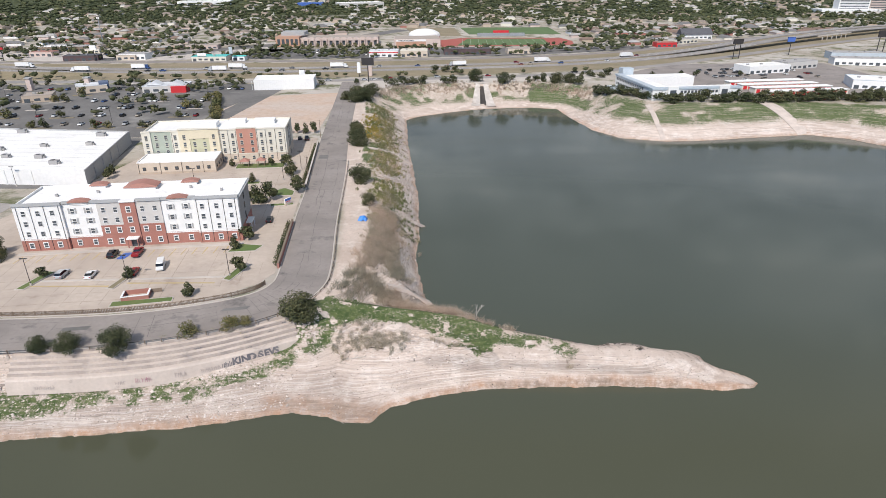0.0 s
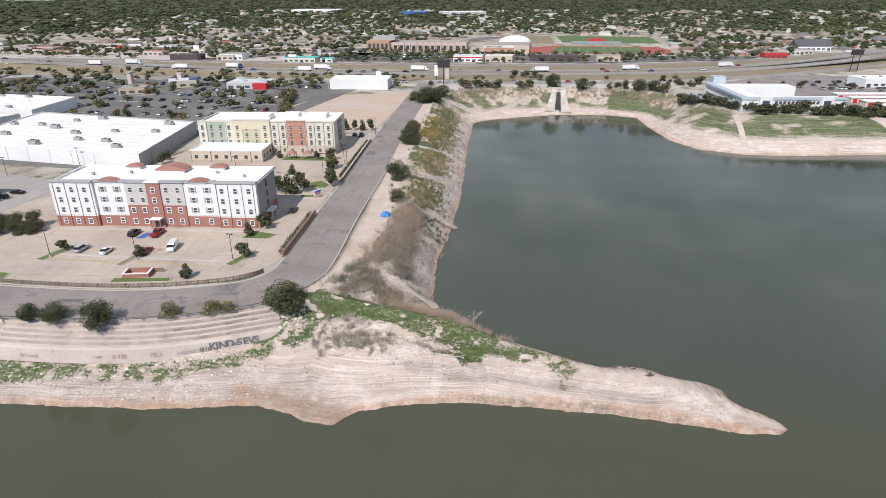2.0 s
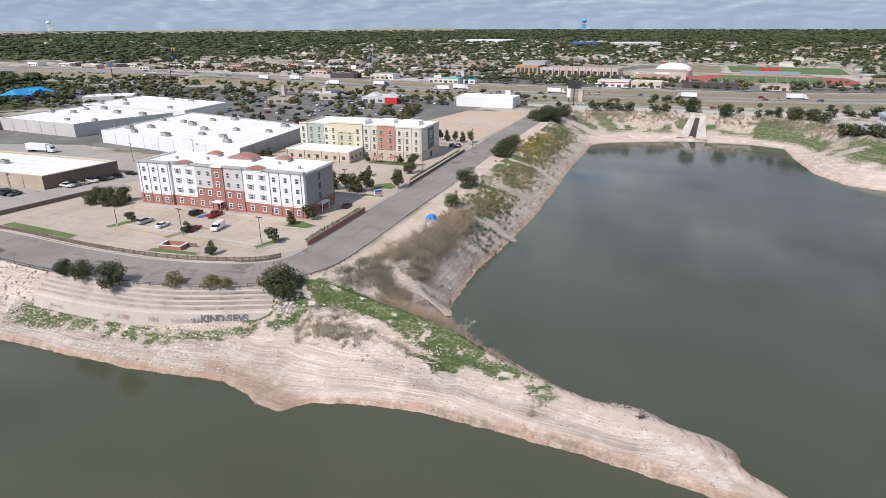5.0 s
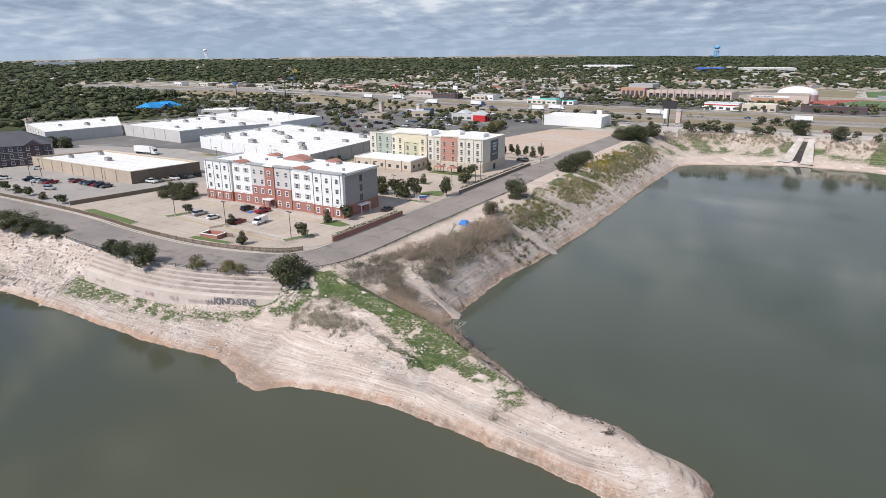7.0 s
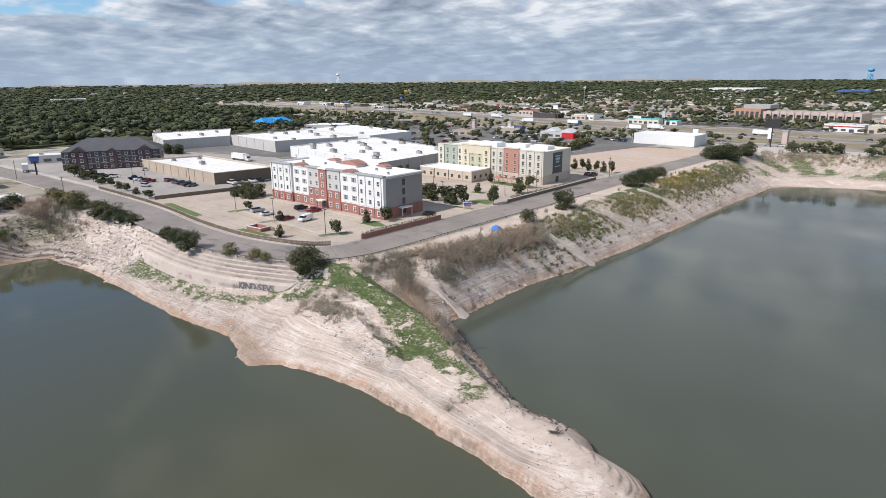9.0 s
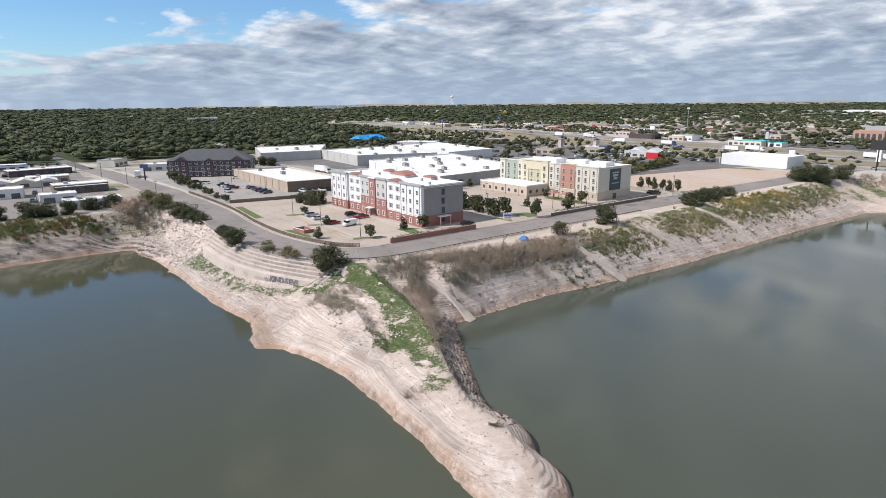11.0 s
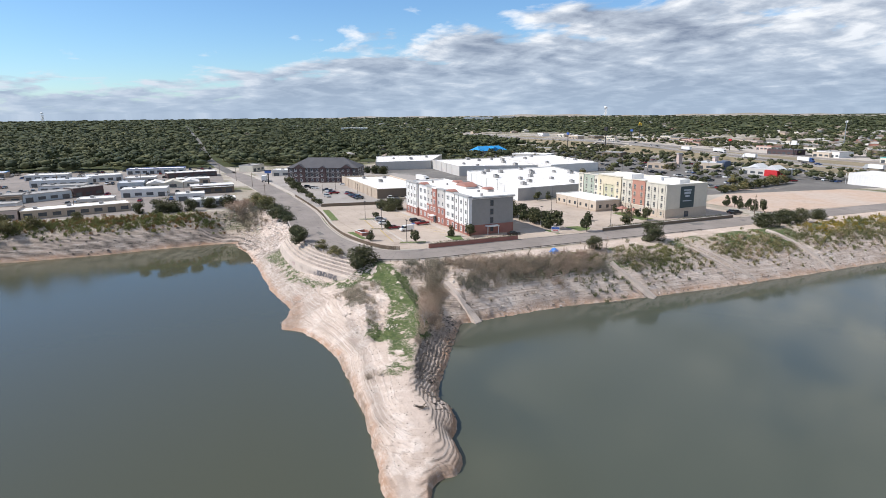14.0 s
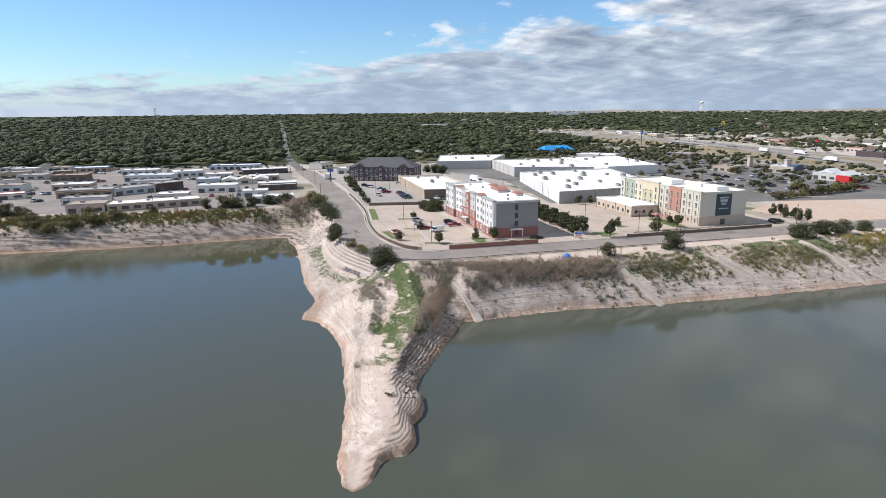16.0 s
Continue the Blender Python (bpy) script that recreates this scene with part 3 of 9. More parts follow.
town = np.where(GT, np.where((GX > -60) & (GX < 0) & (GY < 400), np.clip((d_rim - 7) / 3, 0, 1), 1.0), 0.0)
wood = np.where(GT & ((GX < -400) & (GY < 440) | (np.hypot(GX, GY) > 1250)), 1.0, 0.0)
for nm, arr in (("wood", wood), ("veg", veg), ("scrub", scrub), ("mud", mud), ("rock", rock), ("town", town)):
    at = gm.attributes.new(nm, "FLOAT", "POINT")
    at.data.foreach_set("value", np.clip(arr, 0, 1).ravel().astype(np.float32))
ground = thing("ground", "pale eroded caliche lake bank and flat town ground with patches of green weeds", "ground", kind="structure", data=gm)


def ground_material():
    m = bpy.data.materials.new("bank soil")
    m.use_nodes = True
    n, l = m.node_tree.nodes, m.node_tree.links
    b = n["Principled BSDF"]
    b.inputs["Roughness"].default_value, b.inputs["Specular IOR Level"].default_value = 0.95, 0.2
    pos = n.new("ShaderNodeNewGeometry").outputs["Position"]

    def attr(name):
        a = n.new("ShaderNodeAttribute")
        a.attribute_name = name
        return a.outputs["Fac"]

    def nz(scale, detail=6.0, rough=0.65, vec=None):
        t = n.new("ShaderNodeTexNoise")
        t.inputs["Scale"].default_value, t.inputs["Detail"].default_value, t.inputs["Roughness"].default_value = scale, detail, rough
        l.new(vec or pos, t.inputs["Vector"])
        return t.outputs[0]

    def rng(src, lo, hi, a=0.0, c=1.0):
        r = n.new("ShaderNodeMapRange")
        for k, v in (("From Min", lo), ("From Max", hi), ("To Min", a), ("To Max", c)):
            r.inputs[k].default_value = v
        l.new(src, r.inputs["Value"])
        return r.outputs[0]

    def mx(fac, a, c):
        x = n.new("ShaderNodeMixRGB")
        for i, v in ((0, fac), (1, a), (2, c)):
            if isinstance(v, (int, float)):
                x.inputs[i].default_value = v
            elif isinstance(v, tuple):
                x.inputs[i].default_value = (*v, 1)
            else:
                l.new(v, x.inputs[i])
        return x.outputs[0]

    def mul(a, c):
        x = n.new("ShaderNodeMath")
        x.operation = "MULTIPLY"
        for i, v in ((0, a), (1, c)):
            if isinstance(v, (int, float)):
                x.inputs[i].default_value = v
            else:
                l.new(v, x.inputs[i])
        return x.outputs[0]

    # thin level beds of silt and gravel, laid bare on the slopes; dark lines also hold painted undercut shade
    def beds(xy, zz, detail, rough):
        mp = n.new("ShaderNodeMapping")
        mp.inputs["Scale"].default_value = (xy, xy, zz)
        l.new(pos, mp.inputs["Vector"])
        return nz(1.0, detail, rough, mp.outputs[0])

    bands, thin = beds(0.05, 3.2, 6.0, 0.7), beds(0.09, 8.5, 4.0, 0.62)
    sepn = n.new("ShaderNodeSeparateXYZ")
    l.new(n.new("ShaderNodeNewGeometry").outputs["Normal"], sepn.inputs[0])
    slope = rng(sepn.outputs[2], 0.99, 0.92)
    soil = mx(rng(nz(0.06), 0.38, 0.62), (0.60, 0.495, 0.425), (0.485, 0.388, 0.325))
    soil = mx(rng(nz(0.22, 7.0, 0.65), 0.50, 0.64, 0, 0.8), soil, (0.72, 0.63, 0.565))
    soil = mx(mul(mul(rng(bands, 0.50, 0.60), slope), 0.55), soil, (0.33, 0.275, 0.24))
    soil = mx(mul(mul(rng(bands, 0.46, 0.38), slope), 0.55), soil, (0.68, 0.605, 0.55))
    soil = mx(mul(mul(rng(thin, 0.53, 0.60), slope), rng(nz(0.3, 5, 0.7), 0.38, 0.62, 0.05, 0.6)), soil, (0.25, 0.208, 0.18))
    soil = mx(mul(mul(rng(thin, 0.44, 0.38), slope), 0.5), soil, (0.72, 0.655, 0.605))
    # clods, pebbles and dry tufts
    soil = mx(rng(nz(2.6, 6.0, 0.75), 0.60, 0.68, 0, 0.6), soil, (0.24, 0.195, 0.165))
    soil = mx(mul(rng(nz(0.7, 9.0, 0.8), 0.58, 0.66), rng(nz(0.07), 0.42, 0.56, 0.1, 0.8)), soil, (0.22, 0.18, 0.15))
    soil = mx(rng(nz(1.1, 8.0, 0.7), 0.60, 0.68, 0, 0.6), soil, (0.74, 0.68, 0.63))
    soil = mx(rng(nz(5.5, 3.0, 0.8), 0.52, 0.70, 0, 0.42), soil, (0.33, 0.275, 0.238))
    # dark rock colour, which also carries the shade painted on the north-east ledges
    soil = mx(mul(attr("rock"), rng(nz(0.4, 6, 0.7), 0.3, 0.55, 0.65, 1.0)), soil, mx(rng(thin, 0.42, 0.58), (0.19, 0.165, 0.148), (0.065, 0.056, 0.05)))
    wet = mx(rng(nz(0.3, 5, 0.7), 0.42, 0.62), (0.44, 0.25, 0.15), (0.30, 0.215, 0.16))
    soil = mx(mul(attr("mud"), rng(nz(0.6, 7, 0.75), 0.36, 0.58, 0.1, 0.9)), soil, wet)
    dry = mx(rng(nz(0.35), 0.4, 0.65), (0.40, 0.33, 0.27), (0.54, 0.465, 0.395))
    soil = mx(mul(attr("scrub"), rng(nz(0.22, 7, 0.7), 0.36, 0.56)), soil, dry)
    soil = mx(mul(attr("scrub"), rng(nz(0.9, 8, 0.75), 0.52, 0.62, 0, 0.8)), soil, (0.20, 0.17, 0.115))
    yard = mx(rng(nz(0.018), 0.42, 0.6), (0.33, 0.29, 0.235), (0.46, 0.42, 0.375))
    yard = mx(rng(nz(0.05), 0.50, 0.62), yard, (0.13, 0.135, 0.07))
    yard = mx(mul(attr("wood"), rng(nz(0.03), 0.1, 0.34)), yard, (0.06, 0.07, 0.03))
    soil = mx(attr("town"), soil, yard)
    green = mx(rng(nz(0.6, 6, 0.7), 0.38, 0.62), (0.05, 0.08, 0.026), (0.115, 0.14, 0.056))
    tuft = n.new("ShaderNodeMath")
    tuft.operation = "ADD"
    l.new(nz(1.6, 8, 0.78), tuft.inputs[0])
    l.new(mul(attr("veg"), 0.30), tuft.inputs[1])
    trod = n.new("ShaderNodeMath")
    trod.operation = "SUBTRACT"
    l.new(tuft.outputs[0], trod.inputs[0])
    l.new(rng(bands, 0.46, 0.56, 0.0, 0.09), trod.inputs[1])
    soil = mx(mul(rng(trod.outputs[0], 0.56, 0.72), rng(attr("veg"), 0.02, 0.4)), soil, green)
    l.new(soil, b.inputs["Base Color"])
    bp = n.new("ShaderNodeBump")
    bp.inputs["Strength"].default_value, bp.inputs["Distance"].default_value = 0.75, 0.3
    l.new(nz(1.8, 9, 0.78), bp.inputs["Height"])
    bp2 = n.new("ShaderNodeBump")
    bp2.inputs["Strength"].default_value, bp2.inputs["Distance"].default_value = 0.75, 0.22
    l.new(thin, bp2.inputs["Height"])
    l.new(bp.outputs[0], bp2.inputs["Normal"])
    l.new(bp2.outputs[0], b.inputs["Normal"])
    return m


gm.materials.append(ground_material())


def water_material():
    m = bpy.data.materials.new("lake water")
    m.use_nodes = True
    n, l = m.node_tree.nodes, m.node_tree.links
    b = n["Principled BSDF"]
    b.inputs["IOR"].default_value, b.inputs["Roughness"].default_value = 1.33, 0.13
    pos = n.new("ShaderNodeNewGeometry").outputs["Position"]
    t = n.new("ShaderNodeTexNoise")
    t.inputs["Scale"].default_value, t.inputs["Detail"].default_value = 0.012, 4
    l.new(pos, t.inputs["Vector"])
    x = n.new("ShaderNodeMixRGB")
    x.inputs[1].default_value, x.inputs[2].default_value = (0.062, 0.072, 0.057, 1), (0.073, 0.083, 0.066, 1)
    l.new(t.outputs[0], x.inputs[0])
    # the shallow western bay carries more brown silt than the open lake
    silt = n.new("ShaderNodeMixRGB")
    sx = n.new("ShaderNodeSeparateXYZ")
    l.new(pos, sx.inputs[0])
    sr_ = n.new("ShaderNodeMapRange")
    sr_.inputs["From Min"].default_value, sr_.inputs["From Max"].default_value = 150.0, 95.0
    l.new(sx.outputs[1], sr_.inputs["Value"])
    l.new(sr_.outputs[0], silt.inputs[0])
    l.new(x.outputs[0], silt.inputs[1])
    silt.inputs[2].default_value = (0.071, 0.074, 0.048, 1)
    l.new(silt.outputs[0], b.inputs["Base Color"])
    # patches of ruffled and smooth water
    ruf = n.new("ShaderNodeTexNoise")
    ruf.inputs["Scale"].default_value, ruf.inputs["Detail"].default_value = 0.009, 3
    lane = n.new("ShaderNodeMapping")
    lane.inputs["Rotation"].default_value = (0, 0, radians(24))
    lane.inputs["Scale"].default_value = (0.55, 2.6, 1)
    l.new(pos, lane.inputs["Vector"])
    l.new(lane.outputs[0], ruf.inputs["Vector"])
    rr = n.new("ShaderNodeMapRange")
    rr.inputs["From Min"].default_value, rr.inputs["From Max"].default_value = 0.4, 0.62
    rr.inputs["To Min"].default_value, rr.inputs["To Max"].default_value = 0.02, 0.17
    l.new(ruf.outputs[0], rr.inputs["Value"])
    l.new(rr.outputs[0], b.inputs["Roughness"])
    w = n.new("ShaderNodeTexNoise")
    w.inputs["Scale"].default_value, w.inputs["Detail"].default_value, w.inputs["Roughness"].default_value = 0.9, 5, 0.6
    l.new(pos, w.inputs["Vector"])
    bp = n.new("ShaderNodeBump")
    bp.inputs["Strength"].default_value, bp.inputs["Distance"].default_value = 0.12, 0.05
    l.new(w.outputs[0], bp.inputs["Height"])
    l.new(bp.outputs[0], b.inputs["Normal"])
    return m


bm = bmesh.new()
prism(bm, [(-230, -620), (800, -620), (800, 480), (-230, 480)], WATER - 0.01, WATER, sides=False, bottom=False)
thing("lake_water", "still olive grey lake water", "water", kind="structure", data=mesh_of("lake_water", bm, water_material()))


def ground_z(x, y):
    """The ground's height at a place, from the grid."""
    fine_ = PX0 < x < PX1 and PY0 < y < PY1
    ax, ay, az = (hx, hy, HZ) if fine_ else (gx, gy, CZ)
    i = int(np.clip(np.searchsorted(ax, x) - 1, 0, len(ax) - 2))
    j = int(np.clip(np.searchsorted(ay, y) - 1, 0, len(ay) - 2))
    a, b = (x - ax[i]) / (ax[i + 1] - ax[i]), (y - ay[j]) / (ay[j + 1] - ay[j])
    return float((az[j, i] * (1 - a) + az[j, i + 1] * a) * (1 - b) + (az[j + 1, i] * (1 - a) + az[j + 1, i + 1] * a) * b)

# ---- roads and paved ground ----
def offset_line(line, d):
    out = []
    for i, p in enumerate(line):
        a, b = Vector(line[max(i - 1, 0)][:2]), Vector(line[min(i + 1, len(line) - 1)][:2])
        t = (b - a).normalized()
        out.append((p[0] - t.y * d, p[1] + t.x * d))
    return out


LAKE_ROAD = smooth_line([(-71, 470), (-60.5, 359), (-54.2, 294), (-47.6, 238), (-42.8, 187), (-38.9, 153), (-39.3, 141), (-45, 132.5), (-57, 126), (-75, 121), (-100, 118.6),
                         (-140, 117.6), (-205, 110), (-268, 100), (-345, 84)])
ribbon("lake_road", LAKE_ROAD, 13.6, 0.06, ASPHALT, "sun-bleached patched asphalt road curving above the lake")
ribbon("west_street", smooth_line([(-345, 84), (-410, 72.5), (-500, 59.5), (-640, 45.5), (-800, 31.5), (-953, 17), (-1130, 0), (-2200, -110)]), 7.5, 0.05, DARK_ASPHALT, "straight grey street running off into the trees")
HIGHWAY_LINE = smooth_line([(-2200, 560, 0.3), (-1100, 530, 0.3), (-760, 523, 2.0), (-560, 521, 6.2), (-440, 522, 6.2), (-330, 528, 2.0), (-240, 531, 0.4), (-91, 537, 0.3), (55, 557, 0.3), (163, 592, 0.5), (262, 648, 2.5),
                            (370, 725, 6.5), (530, 835, 7.0), (800, 1000, 3.0), (1500, 1350, 0.4)])
ribbon("frontage_road", smooth_line([(-900, 470), (-345, 476), (-200, 474), (-81, 478), (60, 496), (165, 540), (250, 596), (380, 690), (620, 850)]), 11, 0.06, HIGHWAY, "grey frontage road beside the highway")
ribbon("frontage_road", smooth_line([(-900, 590), (-345, 590), (-200, 590), (-81, 594), (60, 612), (165, 645), (250, 700), (380, 790), (620, 950)]), 12, 0.06, ASPHALT, "asphalt frontage road on the highway's far side")
ribbon("verge", smooth_line([(-900, 530), (-345, 533), (-240, 533), (-91, 538), (55, 557), (163, 592), (262, 648), (370, 725), (530, 835), (900, 1080)]), 92, 0.02, DRY_GRASS, "dry mown grass verge along the highway", "grass")
ribbon("side_street", smooth_line([(-330, 600), (-230, 700), (-130, 800), (-60, 930)]), 26, 0.05, DARK_ASPHALT, "broad dark asphalt street leading away")
ribbon("side_street", [(-355, 84), (-372, 250), (-395, 470)], 11, 0.05, ASPHALT, "grey side street behind the stores")
ribbon("access_road", [(-132, 300), (-122, 420), (-118, 470)], 12, 0.07, DARK_ASPHALT, "dark asphalt access road beside the dirt lot")

slab("hotel_parking", [(-152, 126.5), (-105, 127), (-92, 128.2), (-80, 130.4), (-67, 133.4), (-57, 137), (-49.5, 143.5), (-46.6, 149.5), (-51, 190), (-55.4, 235), (-63.5, 300), (-132, 297), (-140, 222), (-147, 200), (-152, 165)],
     0.04, CONCRETE_LOT, "pale concrete parking lot with sealed joints and rust-brown stains")
slab("store_parking", [(-152.3, 126), (-152.3, 205), (-240, 222), (-330, 190), (-340, 100), (-268, 109), (-205, 118.5)], 0.04, GREY_LOT, "pale concrete parking lot beside the tan store")
slab("service_lane", [(-140, 222), (-240, 224), (-335, 186), (-335, 232), (-245, 300), (-150, 300)], 0.06, DARK_ASPHALT, "dark asphalt service lane between the stores")
slab("mall_parking", [(-133, 302), (-330, 300), (-500, 330), (-500, 462), (-118, 464), (-126, 420), (-136, 360)], 0.04, DARK_ASPHALT, "large dark asphalt parking lot with planted islands")
slab("dirt_lot", [(-66, 312), (-71, 425), (-126, 412), (-136, 358), (-100, 306)], 0.05, DIRT_LOT, "vacant reddish dirt lot", "ground")
slab("shops_lot", [(-162, -260), (-160, -60), (-157, 20), (-162, 90), (-345, 76), (-410, -60), (-430, -260)], 0.04, ASPHALT, "worn grey concrete yards round low shops")
slab("north_lots", [(-560, 602), (-250, 602), (-150, 690), (-330, 690), (-560, 740)], 0.04, CONCRETE, "pale parking lots of roadside businesses")
slab("school_lot", [(-215, 604), (60, 622), (200, 668), (230, 705), (-10, 690), (-200, 694)], 0.04, DARK_ASPHALT, "asphalt parking lot before the school")
slab("office_lot", [(118, 412), (265, 404), (330, 430), (330, 560), (200, 560), (135, 500)], 0.04, ASPHALT, "asphalt lot round the office building")
slab("strip_lot", [(-66, 428), (-60, 476), (60, 490), (110, 505), (110, 478), (60, 470), (-20, 462)], 0.03, CONCRETE, "bare pale ground by the frontage road")
slab("running_track", [(-18, 706), (142, 716), (148, 760), (140, 800), (20, 804), (-22, 760)], 0.06, TRACK, "red running track", "track")
slab("football_field", [(12, 716), (116, 722), (118, 790), (26, 794)], 0.11, FIELD, "green football field with white yard lines", "field")
slab("practice_field", [(30, 850), (150, 850), (150, 960), (20, 960)], 0.06, FIELD, "green practice field", "field")
slab("school_lawn", [(-40, 830), (20, 830), (12, 960), (-60, 960)], 0.05, DRY_GRASS, "dry school lawn", "grass")
bm = bmesh.new()
for i in range(11):
    x = 18 + i * 9.4
    prism(bm, [(x, 717.5), (x + 0.5, 717.5), (x + 2.2, 789), (x + 1.7, 789)], 0.1, 0.13)
thing("yard_lines", "white painted yard lines on the turf", "markings", kind="structure", data=mesh_of("yard_lines", bm, material("faded turf paint", (0.28, 0.33, 0.24), 0.9)))

for side in (-1, 1):
    off_ = offset_line(HIGHWAY_LINE, side * 10.2)
    ribbon("highway", [(*q, h[2]) for q, h in zip(off_, HIGHWAY_LINE)], 11.4, 0.3, HIGHWAY, "pale concrete carriageway of a dual highway", thick=0.8)
    for d_, w_ in ((-4.6, 0.3), (4.6, 0.3), (0, 0.25)):
        o2 = offset_line(off_, d_)
        ribbon("lane_line", [(*q, h[2]) for q, h in zip(o2, HIGHWAY_LINE)], w_, 0.315, WHITE_LINE, "worn white lane line on the highway", "markings", 0.02)
# planted islands in the mall lot
isl = random.Random(91)
MALL_TREES = []
for j in range(6):
    for i in range(11):
        if isl.random() < 0.3:
            continue
        x, y = -470 + i * 31 + isl.uniform(-4, 4), 322 + j * 24 + isl.uniform(-2, 2)
        if x > -150 or (x > -290 and 385 < y < 450 and isl.random() < 0.5):
            continue
        slab("planted_island", [(x, y), (x + 13, y + 1), (x + 12.8, y + 3.2), (x - 0.2, y + 2.2)], 0.17, DRY_GRASS if isl.random() < 0.5 else CONCRETE, "kerbed planting island in the mall lot", "island", thick=0.2)
        MALL_TREES += [(x + 3, y + 1.5), (x + 9.5, y + 2)] if isl.random() < 0.65 else [(x + 6, y + 1.6)]

# kerb outside the lake road, guard rail on short posts
ribbon("kerb", offset_line(LAKE_ROAD[12:72], -6.95), 0.35, 0.17, CONCRETE, "pale concrete kerb along the road", "kerb", 0.4)
ribbon("kerb", offset_line(LAKE_ROAD[18:84], 6.95), 0.35, 0.17, CONCRETE, "pale concrete kerb along the road", "kerb", 0.4)
ribbon("footway", offset_line(LAKE_ROAD[46:84], -8.9), 2.2, 0.12, CONCRETE, "concrete footway beside the road", "pavement", 0.3)
rail_line = offset_line(LAKE_ROAD[16:72], 7.6)
rail = thing("guard_rail", "rusty low steel guard rail on short posts", "railing", kind="structure")
for p in range(0, len(rail_line), 1):
    part("post", boxes((rail_line[p][0] - 0.09, rail_line[p][0] + 0.09, rail_line[p][1] - 0.09, rail_line[p][1] + 0.09, -0.2, 0.75)), WOOD, rail)
bm = bmesh.new()
for a, b in zip(rail_line, rail_line[1:]):
    tube(bm, (*a, 0.55), (*b, 0.55), 0.1, 0.1, 4)
part("beam", bm, DARK_STEEL, rail)

for pts in ([(-53.9, 130.2), (-47.9, 131.6), (-48.4, 129.9), (-54.6, 128.9)], [(-56, 262), (-52, 262), (-52.6, 268), (-56.5, 268)], [(-88, 121.5), (-82, 122.4), (-82.2, 120.6), (-88.2, 119.9)]):
    slab("road_patch", pts, 0.068, DARK_ASPHALT, "dark rectangular asphalt repair patch", "road", thick=0.03)

# ---- windows ----
def window_meshes(w, h, frame_mat, depth=0.10, bar=True, arch=False):
    """A frame in one piece, with a cross bar, and its pane."""
    t = 0.075
    head = 0.22 if arch else t
    xs = [-w / 2 - (0.1 if arch else 0), -w / 2 + t, w / 2 - t, w / 2 + (0.1 if arch else 0)]
    zs = [-0.1, t, h * 0.5 - 0.05, h * 0.5 + 0.05, h - t, h - t + head]
    bm = bmesh.new()
    grid = {(i, k, d): bm.verts.new((x, -depth if d == 0 else 0.05, z)) for i, x in enumerate(xs) for k, z in enumerate(zs) for d in (0, 1)}
    solid = {(i, k) for i in range(3) for k in range(5)} - {(1, 1), (1, 3)} - (set() if bar else {(1, 2)})
    for i, k in solid:
        c = [(i, k), (i + 1, k), (i + 1, k + 1), (i, k + 1)]
        bm.faces.new([grid[(*q, 0)] for q in c])
        for (di, dk), a, b in (((0, -1), c[0], c[1]), ((1, 0), c[1], c[2]), ((0, 1), c[2], c[3]), ((-1, 0), c[3], c[0])):
            if (i + di, k + dk) not in solid:
                bm.faces.new((grid[(*b, 0)], grid[(*a, 0)], grid[(*a, 1)], grid[(*b, 1)]))
    return mesh_of("window", bm, frame_mat), mesh_of("pane", boxes((-w / 2 + t - 0.02, w / 2 - t + 0.02, -0.03, 0.02, t - 0.02, h - t + 0.02)), GLASS)


def put_window(meshes, parent, m):
    w = new("window", meshes[0])
    w.parent, w.matrix_basis = parent, m
    p = new("pane", meshes[1])
    p.parent = w
    return w


SHUTTER = mesh_of("shutter", boxes((-0.22, 0.22, -0.07, 0.02, 0, 1.7)), GREY_WALL)
AC_GRILLE = mesh_of("grille", boxes((-0.55, 0.55, -0.05, 0.03, -0.55, -0.2)), TRIM)


def wall_block(parent, name, x0, x1, y0, y1, z0, z1, mat, label=""):
    return part(name, boxes((x0, x1, y0, y1, z0, z1)), mat, parent, label)


def barrel(bm, u0, u1, v0, v1, z, rise, n=8):
    """A shallow curved roof over u0 to u1."""
    a = [(u0 + (u1 - u0) * i / n, z + rise * math.sin(math.pi * (0.12 + 0.76 * i / n)) - rise * math.sin(math.pi * 0.12)) for i in range(n + 1)]
    top = [[bm.verts.new((u, v, q)) for u, q in a] for v in (v0, v1)]
    low = [[bm.verts.new((u, v, z - 0.25)) for u, q in a] for v in (v0, v1)]
    for i in range(n):
        bm.faces.new((top[0][i], top[0][i + 1], top[1][i + 1], top[1][i]))
        bm.faces.new((low[0][i], low[0][i + 1], top[0][i + 1], top[0][i]))
        bm.faces.new((low[1][i + 1], low[1][i], top[1][i], top[1][i + 1]))
        bm.faces.new((low[0][i + 1], low[0][i], low[1][i], low[1][i + 1]))
    bm.faces.new((low[0][0], top[0][0], top[1][0], low[1][0]))
    bm.faces.new((low[0][n], low[1][n], top[1][n], top[0][n]))


def parapet(parent, x0, x1, y0, y1, z0, z1, mat, t=0.35, name="parapet"):
    bm = boxes((x0, x1, y0, y0 + t, z0, z1), (x0, x1, y1 - t, y1, z0, z1), (x0, x0 + t, y0 + t, y1 - t, z0, z1), (x1 - t, x1, y0 + t, y1 - t, z0, z1))
    return part(name, bm, mat, parent)


WIN_A = window_meshes(1.2, 1.6, WHITE_TRIM)
WIN_B = window_meshes(1.2, 1.6, WHITE_TRIM, arch=True)
WIN_C = window_meshes(1.25, 1.6, CREAM)
WIN_D = window_meshes(1.25, 2.0, TRIM)


